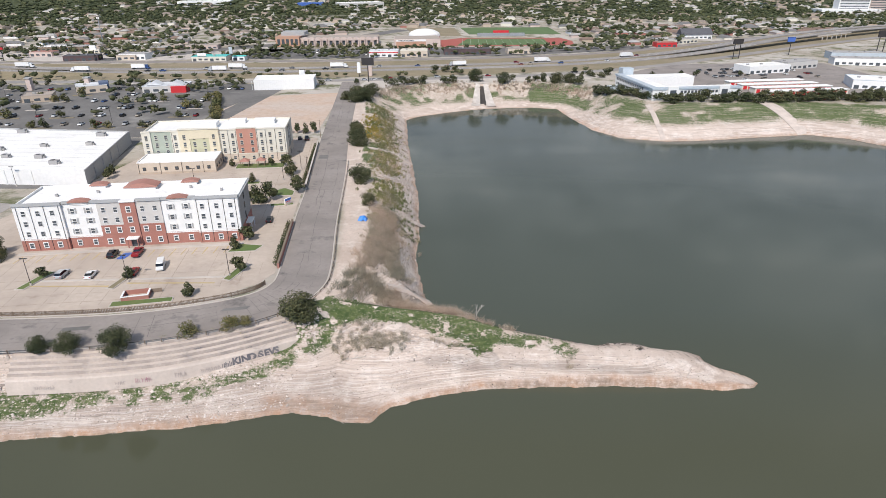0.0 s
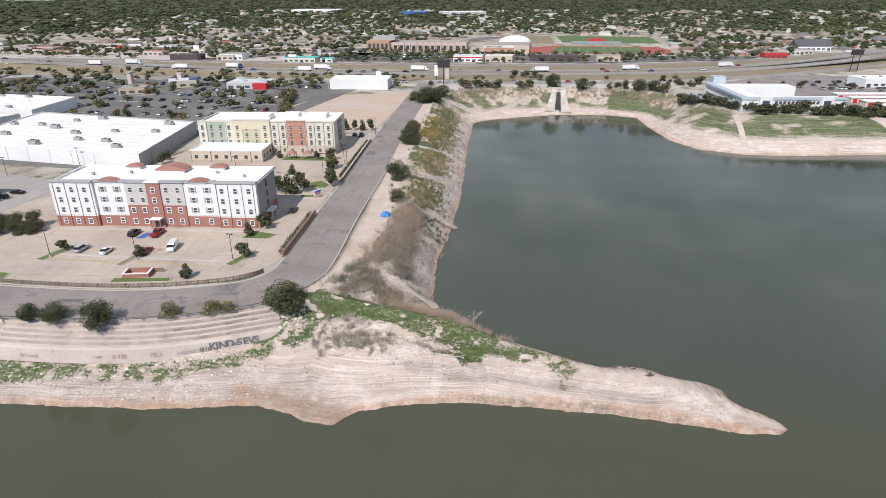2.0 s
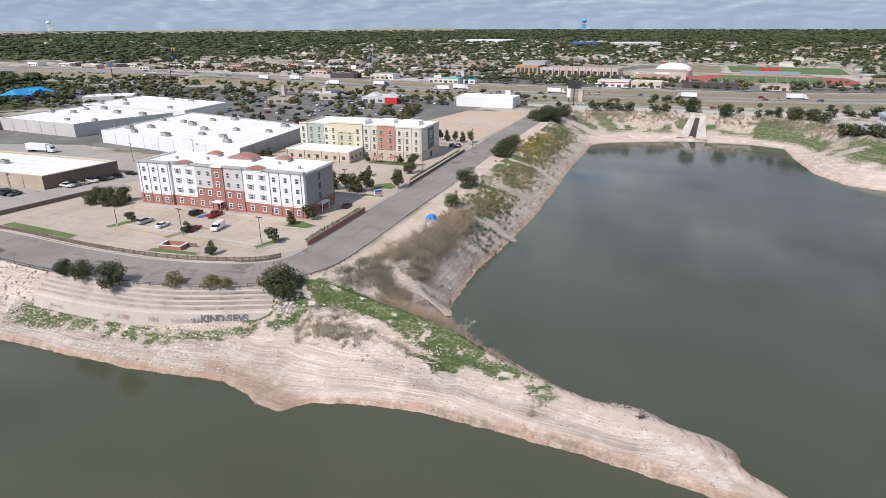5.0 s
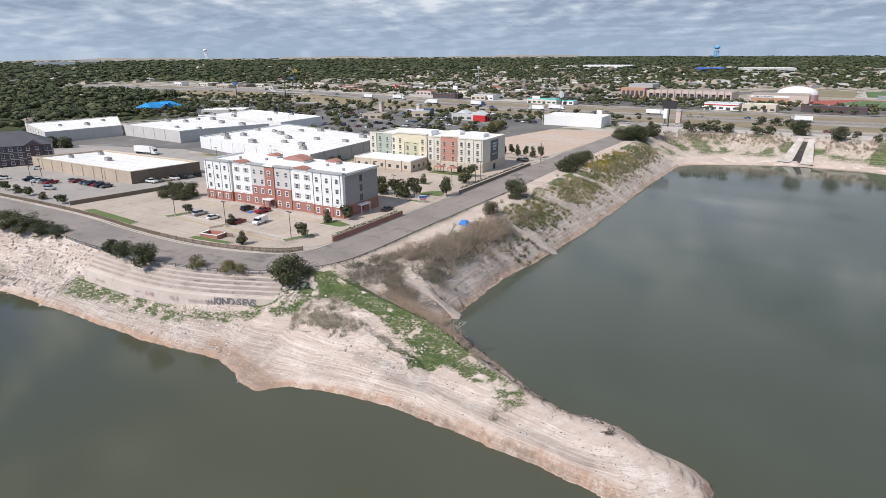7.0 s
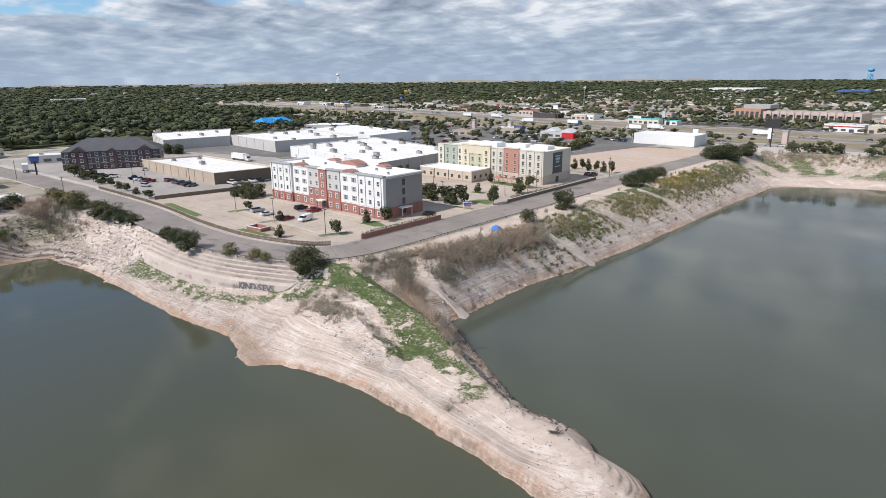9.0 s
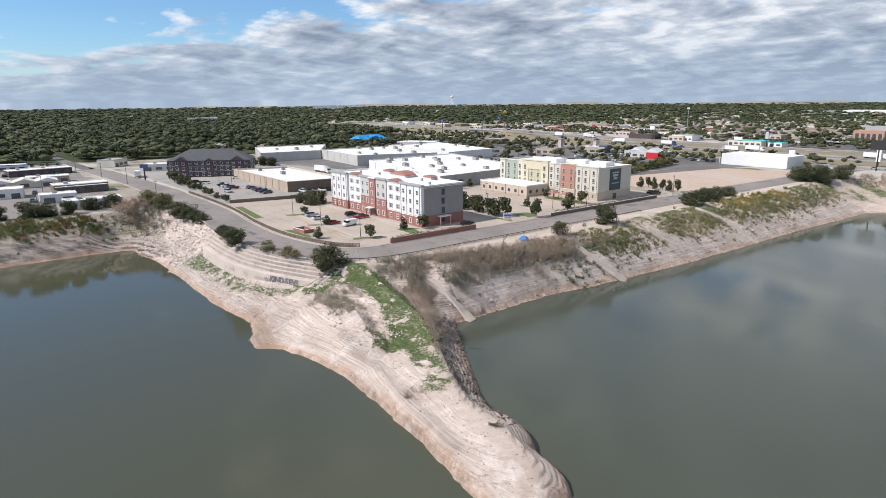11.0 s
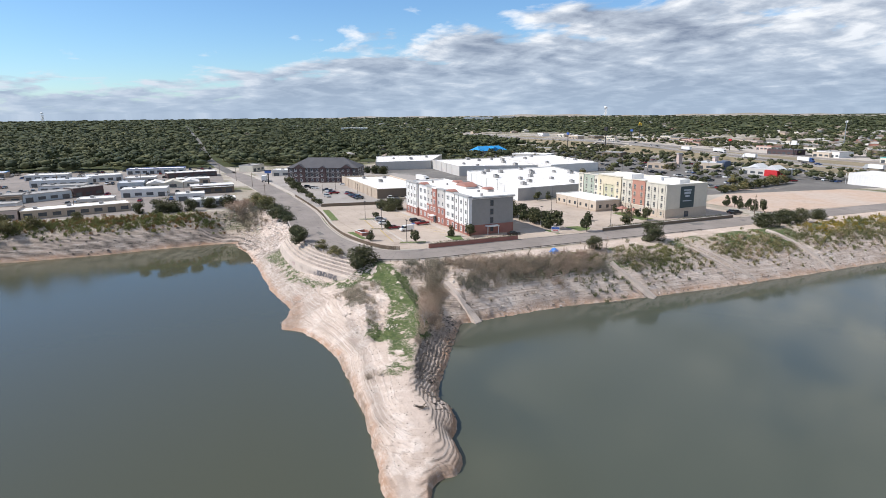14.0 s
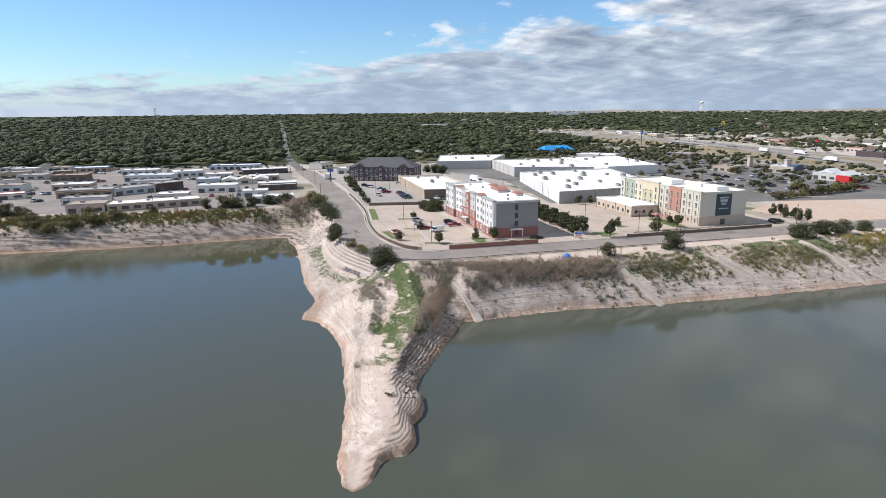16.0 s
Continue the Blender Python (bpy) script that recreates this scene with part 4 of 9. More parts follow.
def white_hotel():
    L, D, G, F, TOP = 62.5, 18.5, 3.7, 3.15, 14.4
    h = thing("hotel", "four-storey white hotel with red brick base and curved roof caps", "building", pose(-123.8, 164.2, 0, 0, 0, TURN))
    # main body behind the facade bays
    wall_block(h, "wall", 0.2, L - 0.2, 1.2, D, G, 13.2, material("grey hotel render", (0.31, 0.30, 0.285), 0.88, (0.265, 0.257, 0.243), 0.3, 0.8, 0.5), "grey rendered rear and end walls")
    wall_block(h, "base", 0.1, L - 0.1, 1.1, D + 0.1, 0, G, BRICK, "red brick ground floor")
    part("roof", boxes((0.5, L - 0.5, 1.5, D - 0.3, 13.2, 13.45)), WHITE_ROOF, h, "flat white membrane roof")
    secs = ((0, 13, 0.0, WHITE_WALL, G), (13, 22.6, 0.75, WHITE_WALL, G), (22.6, 29.2, 0.45, PALE_GREY, G + F), (29.2, 33.4, 0.1, BRICK, TOP), (33.4, 40.4, 0.45, PALE_GREY, G + F),
            (40.4, 50, 0.75, WHITE_WALL, G), (50, L, 0.0, WHITE_WALL, G))
    for u0, u1, v, mat, red in secs:
        if red < TOP:
            wall_block(h, "facade", u0, u1, v, v + 1.2, red, TOP - 0.5, mat)
            wall_block(h, "brick_base", u0 + (0 if v < 0.2 else 0.0), u1, v - 0.06, v + 1.2, 0, red - 0.004, BRICK)
            part("belt_course", boxes((u0, u1, v - 0.12, v - 0.065, red - 0.3, red - 0.05)), WHITE_TRIM if mat != PALE_GREY else BRICK, h)
        else:
            wall_block(h, "centre_tower", u0, u1, v, v + 1.2, 0, TOP - 0.5, BRICK, "red brick centre bay")
        part("cornice", boxes((u0 - 0.15, u1 + 0.15, v - 0.35, v + 1.3, TOP - 0.5, TOP - 0.28), (u0 - 0.05, u1 + 0.05, v - 0.15, v + 1.3, TOP - 0.28, TOP)), GREY_WALL if mat != BRICK else WHITE_TRIM, h)
    parapet(h, 0.05, L - 0.05, 1.25, D + 0.15, 13.2, 14.1, WHITE_ROOF)
    part("cornice", boxes((L - 0.1, L + 0.45, 1.5, D + 0.5, 13.5, 13.75), (-0.45, 0.1, 1.5, D + 0.5, 13.5, 13.75), (-0.45, L + 0.45, D + 0.12, D + 0.5, 13.76, 14.0)), GREY_WALL, h)
    # curved caps
    for u0, u1, v0, v1, rise in ((14.9, 20.7, 0.3, 2.6, 0.9), (42.3, 48.1, 0.3, 2.6, 0.9), (15.2, 20.4, D - 3, D, 0.9), (42.6, 47.8, D - 3, D, 0.9), (26.5, 36.3, D - 6.5, D - 1.5, 1.9)):
        bm = bmesh.new()
        barrel(bm, u0, u1, v0, v1, TOP + 0.1, rise)
        part("roof_cap", bm, COPPER, h, "curved rust red metal roof cap")
        part("cap_wall", boxes((u0 + 0.5, u1 - 0.5, v0 + 0.3, v1 - 0.3, 13.4, TOP - 0.16)), WHITE_WALL, h)
    cols = [(2.6, 0), (6.5, 0), (10.4, 0), (15.6, 0.75), (20.0, 0.75), (24.2, 0.45), (27.6, 0.45), (31.3, 0.1), (35.1, 0.45), (38.6, 0.45), (43, 0.75), (47.4, 0.75), (52.1, 0), (56.2, 0), (60.2, 0)]
    for i, (u, v) in enumerate(cols):
        for s in range(4):
            if i == 7 and s == 0:
                continue
            z = 0.95 if s == 0 else G + (s - 1) * F + 0.8
            brick = s == 0 or (5 <= i <= 9 and s == 1) or i == 7
            twin = i in (3, 4, 10, 11)
            y = v - (0.07 if brick and i != 7 else 0.01)
            put_window(WIN_B if brick or i == 7 else WIN_A, h, pose(u, y, z))
            if twin and s:
                for d in (-0.95, 0.95):
                    p = part("shutter", SHUTTER, None, h)
                    p.matrix_basis = pose(u + d, v - 0.01, z)
    for u in (1.0, 4.6, 8.4, 12.4, 50.6, 54.1, 58.2, 61.6):
        bm = bmesh.new()
        tube(bm, (u, -0.12, 0.2), (u, -0.12, 13.8), 0.06, 0.06, 6)
        part("downpipe", bm, DARK_STEEL, h)
    # east end: stair windows and a side canopy
    for s in range(4):
        put_window(WIN_D, h, pose(L - 0.2 if s else L - 0.1, 9.5, 1.0 + s * 3.15, 0, 0, 90))
        put_window(WIN_D, h, pose(0.2 if s else 0.1, 9.5, 1.0 + s * 3.15, 0, 0, -90))
        for u in range(15):
            put_window(WIN_A, h, pose(3 + u * 4.03, D + 0.01 if s else D + 0.11, 0.95 if s == 0 else G + (s - 1) * F + 0.8, 0, 0, 180))
    part("side_canopy", boxes((L, L + 1.9, 6.6, 11.6, 3.0, 3.35)), WHITE_TRIM, h)
    for v in (6.9, 11.3):
        part("canopy_post", boxes((L + 1.6, L + 1.8, v - 0.1, v + 0.1, 0, 3.0)), WHITE_TRIM, h)
    part("entrance_canopy", boxes((29.6, 33.0, -2.0, 0.3, 2.9, 3.2)), WHITE_TRIM, h)
    part("entrance_door", boxes((30.3, 32.3, -0.04, 0.14, 0.05, 2.5)), GLASS, h)
    for u in (29.9, 32.7):
        part("canopy_post", boxes((u - 0.12, u + 0.12, -1.9, -1.65, 0, 2.9)), BRICK, h)
    for u, v in ((8, 9), (19, 11), (46, 12), (56, 8)):
        part("roof_vent", boxes((u, u + 0.7, v, v + 0.7, 13.4, 14.3)), HVAC, h)


white_hotel()


def colour_hotel():
    L, D, G, F, TOP = 59.0, 23.0, 3.8, 3.15, 14.2
    h = thing("hotel", "four-storey cream hotel with sage green, yellow and terracotta bays", "building", pose(-127.3, 253.0, 0, 0, 0, TURN))
    wall_block(h, "wall", 0.2, L, 1.2, D, G, 13.0, CREAM, "cream rendered end and rear walls")
    wall_block(h, "base", 0.15, L + 0.1, 1.1, D + 0.1, 0, G - 0.004, BEIGE_WALL, "beige stone ground floor")
    part("roof", boxes((0.5, L - 0.4, 1.5, D - 0.3, 13.0, 13.2)), WHITE_ROOF, h, "flat white membrane roof")
    parapet(h, 0.15, L + 0.04, 1.25, D + 0.05, 13.0, TOP - 0.3, CREAM)
    secs = ((0, 3.6, 0.2, CREAM, TOP), (3.6, 11.8, 0.6, GREEN_R, TOP), (11.8, 15, 0.3, CREAM, TOP), (15, 19.2, 0.0, YELLOW_R, TOP + 0.7), (19.2, 27, 0.25, OLIVE_R, TOP - 3.2), (27, 31.3, 0.0, YELLOW_R, TOP + 0.7),
            (31.3, 38.6, 0.4, CREAM, TOP), (38.6, 46.6, 0.1, ORANGE_R, TOP + 0.5), (46.6, L, 0.3, CREAM, TOP))
    for u0, u1, v, mat, top in secs:
        wall_block(h, "facade", u0, u1, v, v + 1.1, G, top - 0.3, mat)
        if mat == OLIVE_R:
            wall_block(h, "facade", u0, u1, 0.0, 1.1, top - 0.3, TOP + 0.4, YELLOW_R)
            part("cornice", boxes((15 - 0.2, 31.5, -0.3, 1.5, TOP + 0.4, TOP + 0.72)), CREAM, h)
        elif mat != YELLOW_R:
            part("cornice", boxes((u0 - 0.05, u1 + 0.05, v - 0.25, v + 1.2, top - 0.3, top)), CREAM, h)
        wall_block(h, "stone_base", u0, u1, v - 0.08, v + 1.1, 0, G - 0.3, BEIGE_WALL)
        part("belt_course", boxes((u0, u1, v - 0.16, v + 1.0, G - 0.296, G - 0.004)), CREAM, h)
    cols = [1.8, 5.6, 9.6, 13.4, 17.1, 21.0, 25.1, 29.1, 33.0, 36.8, 40.4, 44.7, 48.8, 52.4, 56.6]
    for i, u in enumerate(cols):
        v = [s[2] for s in secs if s[0] <= u <= s[1]][0]
        for s in range(4):
            put_window(WIN_C, h, pose(u, v - (0.09 if s == 0 else 0.01), 1.0 if s == 0 else G + (s - 1) * F + 0.75))
            if s:
                g_ = part("grille", AC_GRILLE, None, h)
                g_.matrix_basis = pose(u, v - 0.01, G + (s - 1) * F + 0.75)
            put_window(WIN_C, h, pose(u, D + (0.11 if s == 0 else 0.01), 1.0 if s == 0 else G + (s - 1) * F + 0.75, 0, 0, 180))
    for u in (12.2, 31.7, 35, 38.2, 47, 50.6, 54.6, 58.4):
        bm = bmesh.new()
        tube(bm, (u, 0.1, 0.2), (u, 0.1, 13.6), 0.06, 0.06, 6)
        part("downpipe", bm, DARK_STEEL, h)
    # dark glazed sign panel with a blue emblem on the east end
    part("sign_panel", boxes((L, L + 0.12, 8.0, 15.6, 3.9, 12.9)), material("dark teal panel", (0.055, 0.085, 0.095), 0.35), h, "dark teal sign panel")
    bm = bmesh.new()
    for y0, y1, z0, z1 in ((9.6, 14.0, 11.0, 11.6), (10.0, 13.6, 9.6, 10.6), (10.6, 13.0, 8.4, 9.2), (9.4, 14.2, 6.6, 7.0)):
        box(bm, L + 0.12, L + 0.18, y0, y1, z0, z1)
    part("emblem", bm, PALE_BLUE, h, "pale blue emblem bars")
    part("side_door", boxes((L + 0.1, L + 0.16, 10.6, 13, 0.05, 2.5)), GLASS, h)
    part("penthouse", boxes((17, 29, 8, 15, 13.2, 15.3)), WHITE_ROOF, h)
    part("penthouse", boxes((44, 53, 13, 19, 13.2, 14.9)), WHITE_ROOF, h)
    part("penthouse", boxes((33, 40, 15, 20, 13.2, 14.8)), WHITE_ROOF, h)
    # low beige annex with small windows
    a = thing("annex", "low beige stone annex with a white roof beside the hotel", "building", pose(-124.6, 239.6, 0, 0, 0, TURN))
    wall_block(a, "wall", 0, 30.5, 0, 13.2, 0, 4.6, BEIGE_WALL)
    part("roof", boxes((0.4, 30.1, 0.4, 12.8, 4.6, 4.7)), WHITE_ROOF, a)
    parapet(a, -0.05, 30.55, -0.05, 13.25, 4.61, 5.1, WHITE_ROOF)
    part("base_band", boxes((-0.06, 30.56, -0.06, 13.26, 0, 0.8)), TAN_WALL, a)
    small = window_meshes(1.3, 1.3, TRIM)
    for i in range(7):
        put_window(small, a, pose(2.6 + i * 4.2, -0.01, 1.6))
    for i in range(3):
        put_window(small, a, pose(30.51, 2.4 + i * 4, 1.6, 0, 0, 90))
    for i in range(4):
        bm = bmesh.new()
        tube(bm, (0.5 + i * 8.4, -0.1, 0.1), (0.5 + i * 8.4, -0.1, 4.7), 0.08, 0.08, 5)
        part("downpipe", bm, DARK_STEEL, a)


colour_hotel()


# ---- flat-roofed stores ----
SEAM = material("dusty roof seam", (0.55, 0.53, 0.50), 0.8, (0.66, 0.64, 0.61), 0.3, 1.0, 0.9)


def in_poly(x, y, poly):
    r = False
    for (x0, y0), (x1, y1) in zip(poly, poly[1:] + poly[:1]):
        if (y0 > y) != (y1 > y) and x < (x1 - x0) * (y - y0) / (y1 - y0) + x0:
            r = not r
    return r


def flat_store(pts, h, wall, label, name="store", roof=WHITE_ROOF, side=None, units=0, seed=1, par=0.6, category="building", cap=None, seams=0, piers=0):
    """Walls on the polygon, one mesh a side, a sunk roof with its parapet, and rooftop units."""
    rnd = random.Random(seed)
    cx, cy = sum(p[0] for p in pts) / len(pts), sum(p[1] for p in pts) / len(pts)
    st = thing(name, label, category, pose(cx, cy, 0))
    q = [(p[0] - cx, p[1] - cy) for p in pts]
    inn = inset(q, 0.4)
    k = len(q)
    for i in range(k):
        j = (i + 1) % k
        bm = bmesh.new()
        prism(bm, [q[i], q[j], inn[j], inn[i]], 0, h)
        part("wall", bm, (side or {}).get(i, wall), st)
    part("roof", prism(bmesh.new(), inset(q, 0.41), h - par - 0.3, h - par), roof, st, "flat white membrane roof" if roof == WHITE_ROOF else "")
    if cap:
        bm = bmesh.new()
        o2 = inset(q, -0.12)
        for i in range(k):
            j = (i + 1) % k
            prism(bm, [o2[i], o2[j], inn[j], inn[i]], h + 0.003, h + 0.25)
        part("coping", bm, cap, st)
    # welded seams of the roof membrane, and shallow piers along the walls
    if seams:
        bm = bmesh.new()
        e_ = (Vector(q[1]) - Vector(q[0])).normalized()
        f_ = (Vector(q[-1]) - Vector(q[0]))
        ln, wd = (Vector(q[1]) - Vector(q[0])).length, f_.length
        hull = inset(q, 1.0)
        for k in range(1, int(wd / seams)):
            run = None
            for i in range(int(ln / 2) + 12):
                c_ = Vector(q[0]) + f_ * (k * seams / wd) + e_ * (i * 2.0 - 12)
                if in_poly(c_.x, c_.y, hull):
                    run = run or c_
                    end = c_
                elif run is not None:
                    break
            if run is not None and (end - run).length > 4:
                n_ = Vector((-e_.y, e_.x)) * 0.16
                bm.faces.new([bm.verts.new((*v, h - par + 0.012)) for v in (run - n_, end - n_, end + n_, run + n_)])
        part("membrane_seam", bm, SEAM, st)
    if piers:
        for i in range(len(q)):
            a, b = Vector(q[i]), Vector(q[(i + 1) % len(q)])
            t_ = (b - a).normalized()
            o_ = Vector((t_.y, -t_.x))
            for j in range(1, int((b - a).length / piers)):
                c_ = a + t_ * j * piers
                part("pier", prism(bmesh.new(), [tuple(c_ - t_ * 0.35 + o_ * 0.18), tuple(c_ + t_ * 0.35 + o_ * 0.18), tuple(c_ + t_ * 0.35 + o_ * 0.003), tuple(c_ - t_ * 0.35 + o_ * 0.003)], 0, h - 0.25), (side or {}).get(i, wall), st)
    xs, ys = [p[0] for p in inset(q, 5)], [p[1] for p in inset(q, 5)]
    made = tries = 0
    spots = []
    while made < units and tries < 400:
        tries += 1
        x, y = rnd.uniform(min(xs), max(xs)), rnd.uniform(min(ys), max(ys))
        if not inside(np.array([x]), np.array([y]), inset(q, 4))[0] or any(abs(x - a) + abs(y - b) < 13 for a, b in spots):
            continue
        spots.append((x, y))
        made += 1
        s = rnd.uniform(0.8, 1.25)
        u = part("rooftop_unit", boxes((x - 1.6 * s, x + 1.6 * s, y - 1.0 * s, y + 1.0 * s, h - par, h - par + 1.5 * s), (x + 1.6 * s, x + 2.2 * s, y - 0.6 * s, y + 0.6 * s, h - par, h - par + 0.9 * s)), HVAC, st)
        part("fan", boxes((x - 0.9 * s, x + 0.3 * s, y - 0.6 * s, y + 0.6 * s, h - par + 1.5 * s, h - par + 1.62 * s)), DARK_STEEL, u)
    return st


# the east wall's shade is put into its grey colour; the north wall matches
flat_store([(-236, 232.5), (-137.5, 225), (-150.5, 289), (-246, 300)], 6.3, WHITE_WALL, "very large white store, its east wall's shade coloured grey", units=16, seed=4, seams=6.5, piers=11, side={1: GREY_WALL, 2: GREY_WALL})
flat_store([(-326, 235), (-262, 236), (-262, 246), (-250, 290), (-330, 296)], 7.0, PALE_GREY, "white-roofed store behind the service lane", units=8, seed=5, seams=6.5, piers=12)
flat_store([(-391, 203), (-327, 190), (-325, 234), (-388, 262)], 6.6, PALE_GREY, "long grey-walled store with a white roof", units=3, seed=6, seams=6.5, piers=9)
flat_store([(-345, 300), (-255, 303), (-262, 345), (-350, 350)], 6.4, WHITE_WALL, "white-roofed wing of the mall", units=6, seed=7, seams=6.5)
flat_store([(-243.5, 152), (-169.6, 159.8), (-168.5, 189.5), (-238, 181.5)], 5.0, TAN_WALL, "long low tan store with brown end wall and white roof", units=3, seed=8, seams=5.5, piers=8, side={1: BROWN_WALL}, cap=BEIGE_WALL)
shed = flat_store([(-133.5, 436), (-92.5, 440), (-95, 462), (-137, 458)], 6.9, WHITE_WALL, "plain white metal warehouse with ribbed walls", "warehouse", units=0, par=0.2)
bm = bmesh.new()
for i in range(28):
    x = -20.3 + i * 1.48
    box(bm, x, x + 0.12, -13.2 + i * 0.145, -12.9 + i * 0.145, 0.2, 6.4)
part("wall_ribs", bm, WHITE_TRIM, shed)

# ---- terraced bank wall with graffiti ----
TERRACE = smooth_line([(-94, 112.4), (-78, 113.6), (-64, 116), (-53, 120), (-44.5, 124.4), (-37.2, 128.4)], 5)


def strip_between(bm, a, b, za, zb):
    ra = [bm.verts.new((*p, za)) for p in a]
    rb = [bm.verts.new((*p, zb)) for p in b]
    for i in range(len(a) - 1):
        bm.faces.new((ra[i], rb[i], rb[i + 1], ra[i + 1]))


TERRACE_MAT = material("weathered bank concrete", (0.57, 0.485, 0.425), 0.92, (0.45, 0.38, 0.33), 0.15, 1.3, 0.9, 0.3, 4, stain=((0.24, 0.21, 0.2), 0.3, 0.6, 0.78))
# risers take a darker concrete colour than the treads
RISER_MAT = material("darker riser concrete", (0.46, 0.39, 0.34), 0.92, (0.27, 0.23, 0.205), 0.25, 2.0, 0.95, 0.3, 4)
terr = thing("terraced_wall", "weathered concrete terraces stepping down the bank to a graffiti-covered wall", "retaining wall", kind="structure")
off, z = 0.0, -0.25
for k in range(5):
    bm = bmesh.new()
    drop, tread = (0.75, 0.85)
    o0, o1 = offset_line(TERRACE, -off), offset_line(TERRACE, -off - 0.12)
    o2 = offset_line(TERRACE, -off - 0.12 - tread)
    if k == 0:
        strip_between(bm, offset_line(TERRACE, 2.2), o0, z + 0.05, z)
    bm_r = bmesh.new()
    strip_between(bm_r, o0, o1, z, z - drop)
    part("riser", bm_r, RISER_MAT, terr, "riser darker than the treads")
    strip_between(bm, o1, o2, z - drop, z - drop - 0.06)
    part("terrace_step", bm, TERRACE_MAT, terr)
    off, z = off + 0.12 + tread, z - drop - 0.06
bm = bmesh.new()
w0, w1 = offset_line(TERRACE, -off - 0.5), offset_line(TERRACE, -off - 1.0)
strip_between(bm, offset_line(TERRACE, -off), w0, z, z - 0.25)
strip_between(bm, w0, w1, z - 0.25, -7.6)
part("wall_face", bm, TERRACE_MAT, terr)
WALL_TOP = z - 0.25


def lettering(text, size, m, mat, parent, bold=0.03):
    cu = bpy.data.curves.new("letters", "FONT")
    cu.body, cu.size, cu.extrude, cu.offset = text, size, 0.02, bold
    tmp = bpy.data.objects.new("letters", cu)
    me = bpy.data.meshes.new_from_object(tmp)
    bpy.data.objects.remove(tmp)
    me.materials.append(mat)
    ob = new("lettering", me)
    ob.parent, ob.matrix_basis = parent, m
    return ob


def on_wall(i, f, up):
    """A place on the graffiti wall: between points i and i+1, up metres over its foot."""
    a, b = Vector((*w1[i], -7.3)), Vector((*w1[i + 1], -7.3))
    p = a.lerp(b, f)
    t = (b - a).normalized()
    m = Matrix(((t.x, 0, t.y, 0), (t.y, 0, -t.x, 0), (0, 1, 0, 0), (0, 0, 0, 1)))
    nrm = Vector((t.y, -t.x, 0))
    k = up / (WALL_TOP + 7.6)
    return Matrix.Translation(p + nrm * 0.06 - nrm * 0.5 * k + Vector((0, 0, up))) @ m @ pose(0, 0, 0, -9, 0, 0)


for ch, i, f in (("K", 16, 0.2), ("I", 16, 0.85), ("N", 17, 0.15), ("D", 17, 0.95), ("S", 19, 0.2), ("E", 19, 0.9), ("V", 20, 0.5), ("S", 21, 0.15)):
    lettering(ch, 2.3, on_wall(i, f, 0.95), GRAFFITI, terr, 0.09)
rnd = random.Random(12)
FADED_PAINT = material("faded paint", (0.36, 0.31, 0.29), 0.9, (0.48, 0.41, 0.365), amount=0.9)


def strokes(bm, n_, width, tall):
    """A row of unreadable painted strokes: upright and slanting bars."""
    x = 0.0
    for _ in range(n_):
        h, w, s_ = rnd.uniform(0.6, 1.0) * tall, rnd.uniform(0.07, 0.15), rnd.uniform(-0.15, 0.15)
        vs = [bm.verts.new(v) for v in ((x, 0, 0.02), (x + w, 0, 0.02), (x + w + s_, h, 0.02), (x + s_, h, 0.02))]
        bm.faces.new(vs)
        if rnd.random() < 0.6:
            y = rnd.uniform(0.1, 0.8) * h
            bm.faces.new([bm.verts.new(v) for v in ((x, y, 0.024), (x + width, y, 0.024), (x + width, y + 0.1, 0.024), (x, y + 0.1, 0.024))])
        x += width * rnd.uniform(0.8, 1.4)


for i, f, n_, w, h, mat in ((2, 0.2, 9, 0.4, 1.0, FADED_PAINT), (7, 0.0, 5, 0.42, 1.0, FADED_PAINT), (8, 0.35, 8, 0.4, 1.15, PINK_GRAFFITI), (11, 0.2, 6, 0.4, 1.2, FADED_PAINT),
                            (13, 0.3, 11, 0.36, 1.1, FADED_PAINT), (15, 0.2, 7, 0.3, 1.4, GRAFFITI), (18, 0.55, 4, 0.3, 1.6, GRAFFITI)):
    bm = bmesh.new()
    strokes(bm, n_, w, h)
    o = part("paint_mark", bm, mat, terr)
    o.matrix_basis = on_wall(i, f, 0.8)

# rows of faded strokes along the terrace risers at the curve
for k, i0, i1 in ((1, 18, 24), (2, 13, 22), (3, 11, 21), (4, 15, 20)):
    o_ = offset_line(TERRACE, -(k * 0.97) - 0.09)
    for i in range(i0, min(i1, len(o_) - 1)):
        if rnd.random() < 0.25:
            continue
        a_, b_ = Vector((*o_[i], 0)), Vector((*o_[i + 1], 0))
        t_ = (b_ - a_).normalized()
        nrm = Vector((t_.y, -t_.x, 0))
        bm = bmesh.new()
        strokes(bm, max(2, int((b_ - a_).length / 0.42)), 0.36, 0.42)
        o = part("paint_mark", bm, GRAFFITI if rnd.random() < 0.3 else FADED_PAINT, terr)
        o.matrix_basis = Matrix.Translation(a_ + nrm * 0.13 + Vector((0, 0, -0.25 - k * 0.81 - 0.6))) @ Matrix(((t_.x, 0, nrm.x, 0), (t_.y, 0, nrm.y, 0), (0, 1, 0, 0), (0, 0, 0, 1))) @ pose(0, 0, 0, -9, 0, 0)

# ---- boat ramps down the north bank ----
RAMPS = []
RAMP_CONCRETE = material("bleached ramp concrete", (0.60, 0.51, 0.45), 0.9, (0.42, 0.355, 0.31), 0.3, 1.5, 0.9, 0.2, 4)


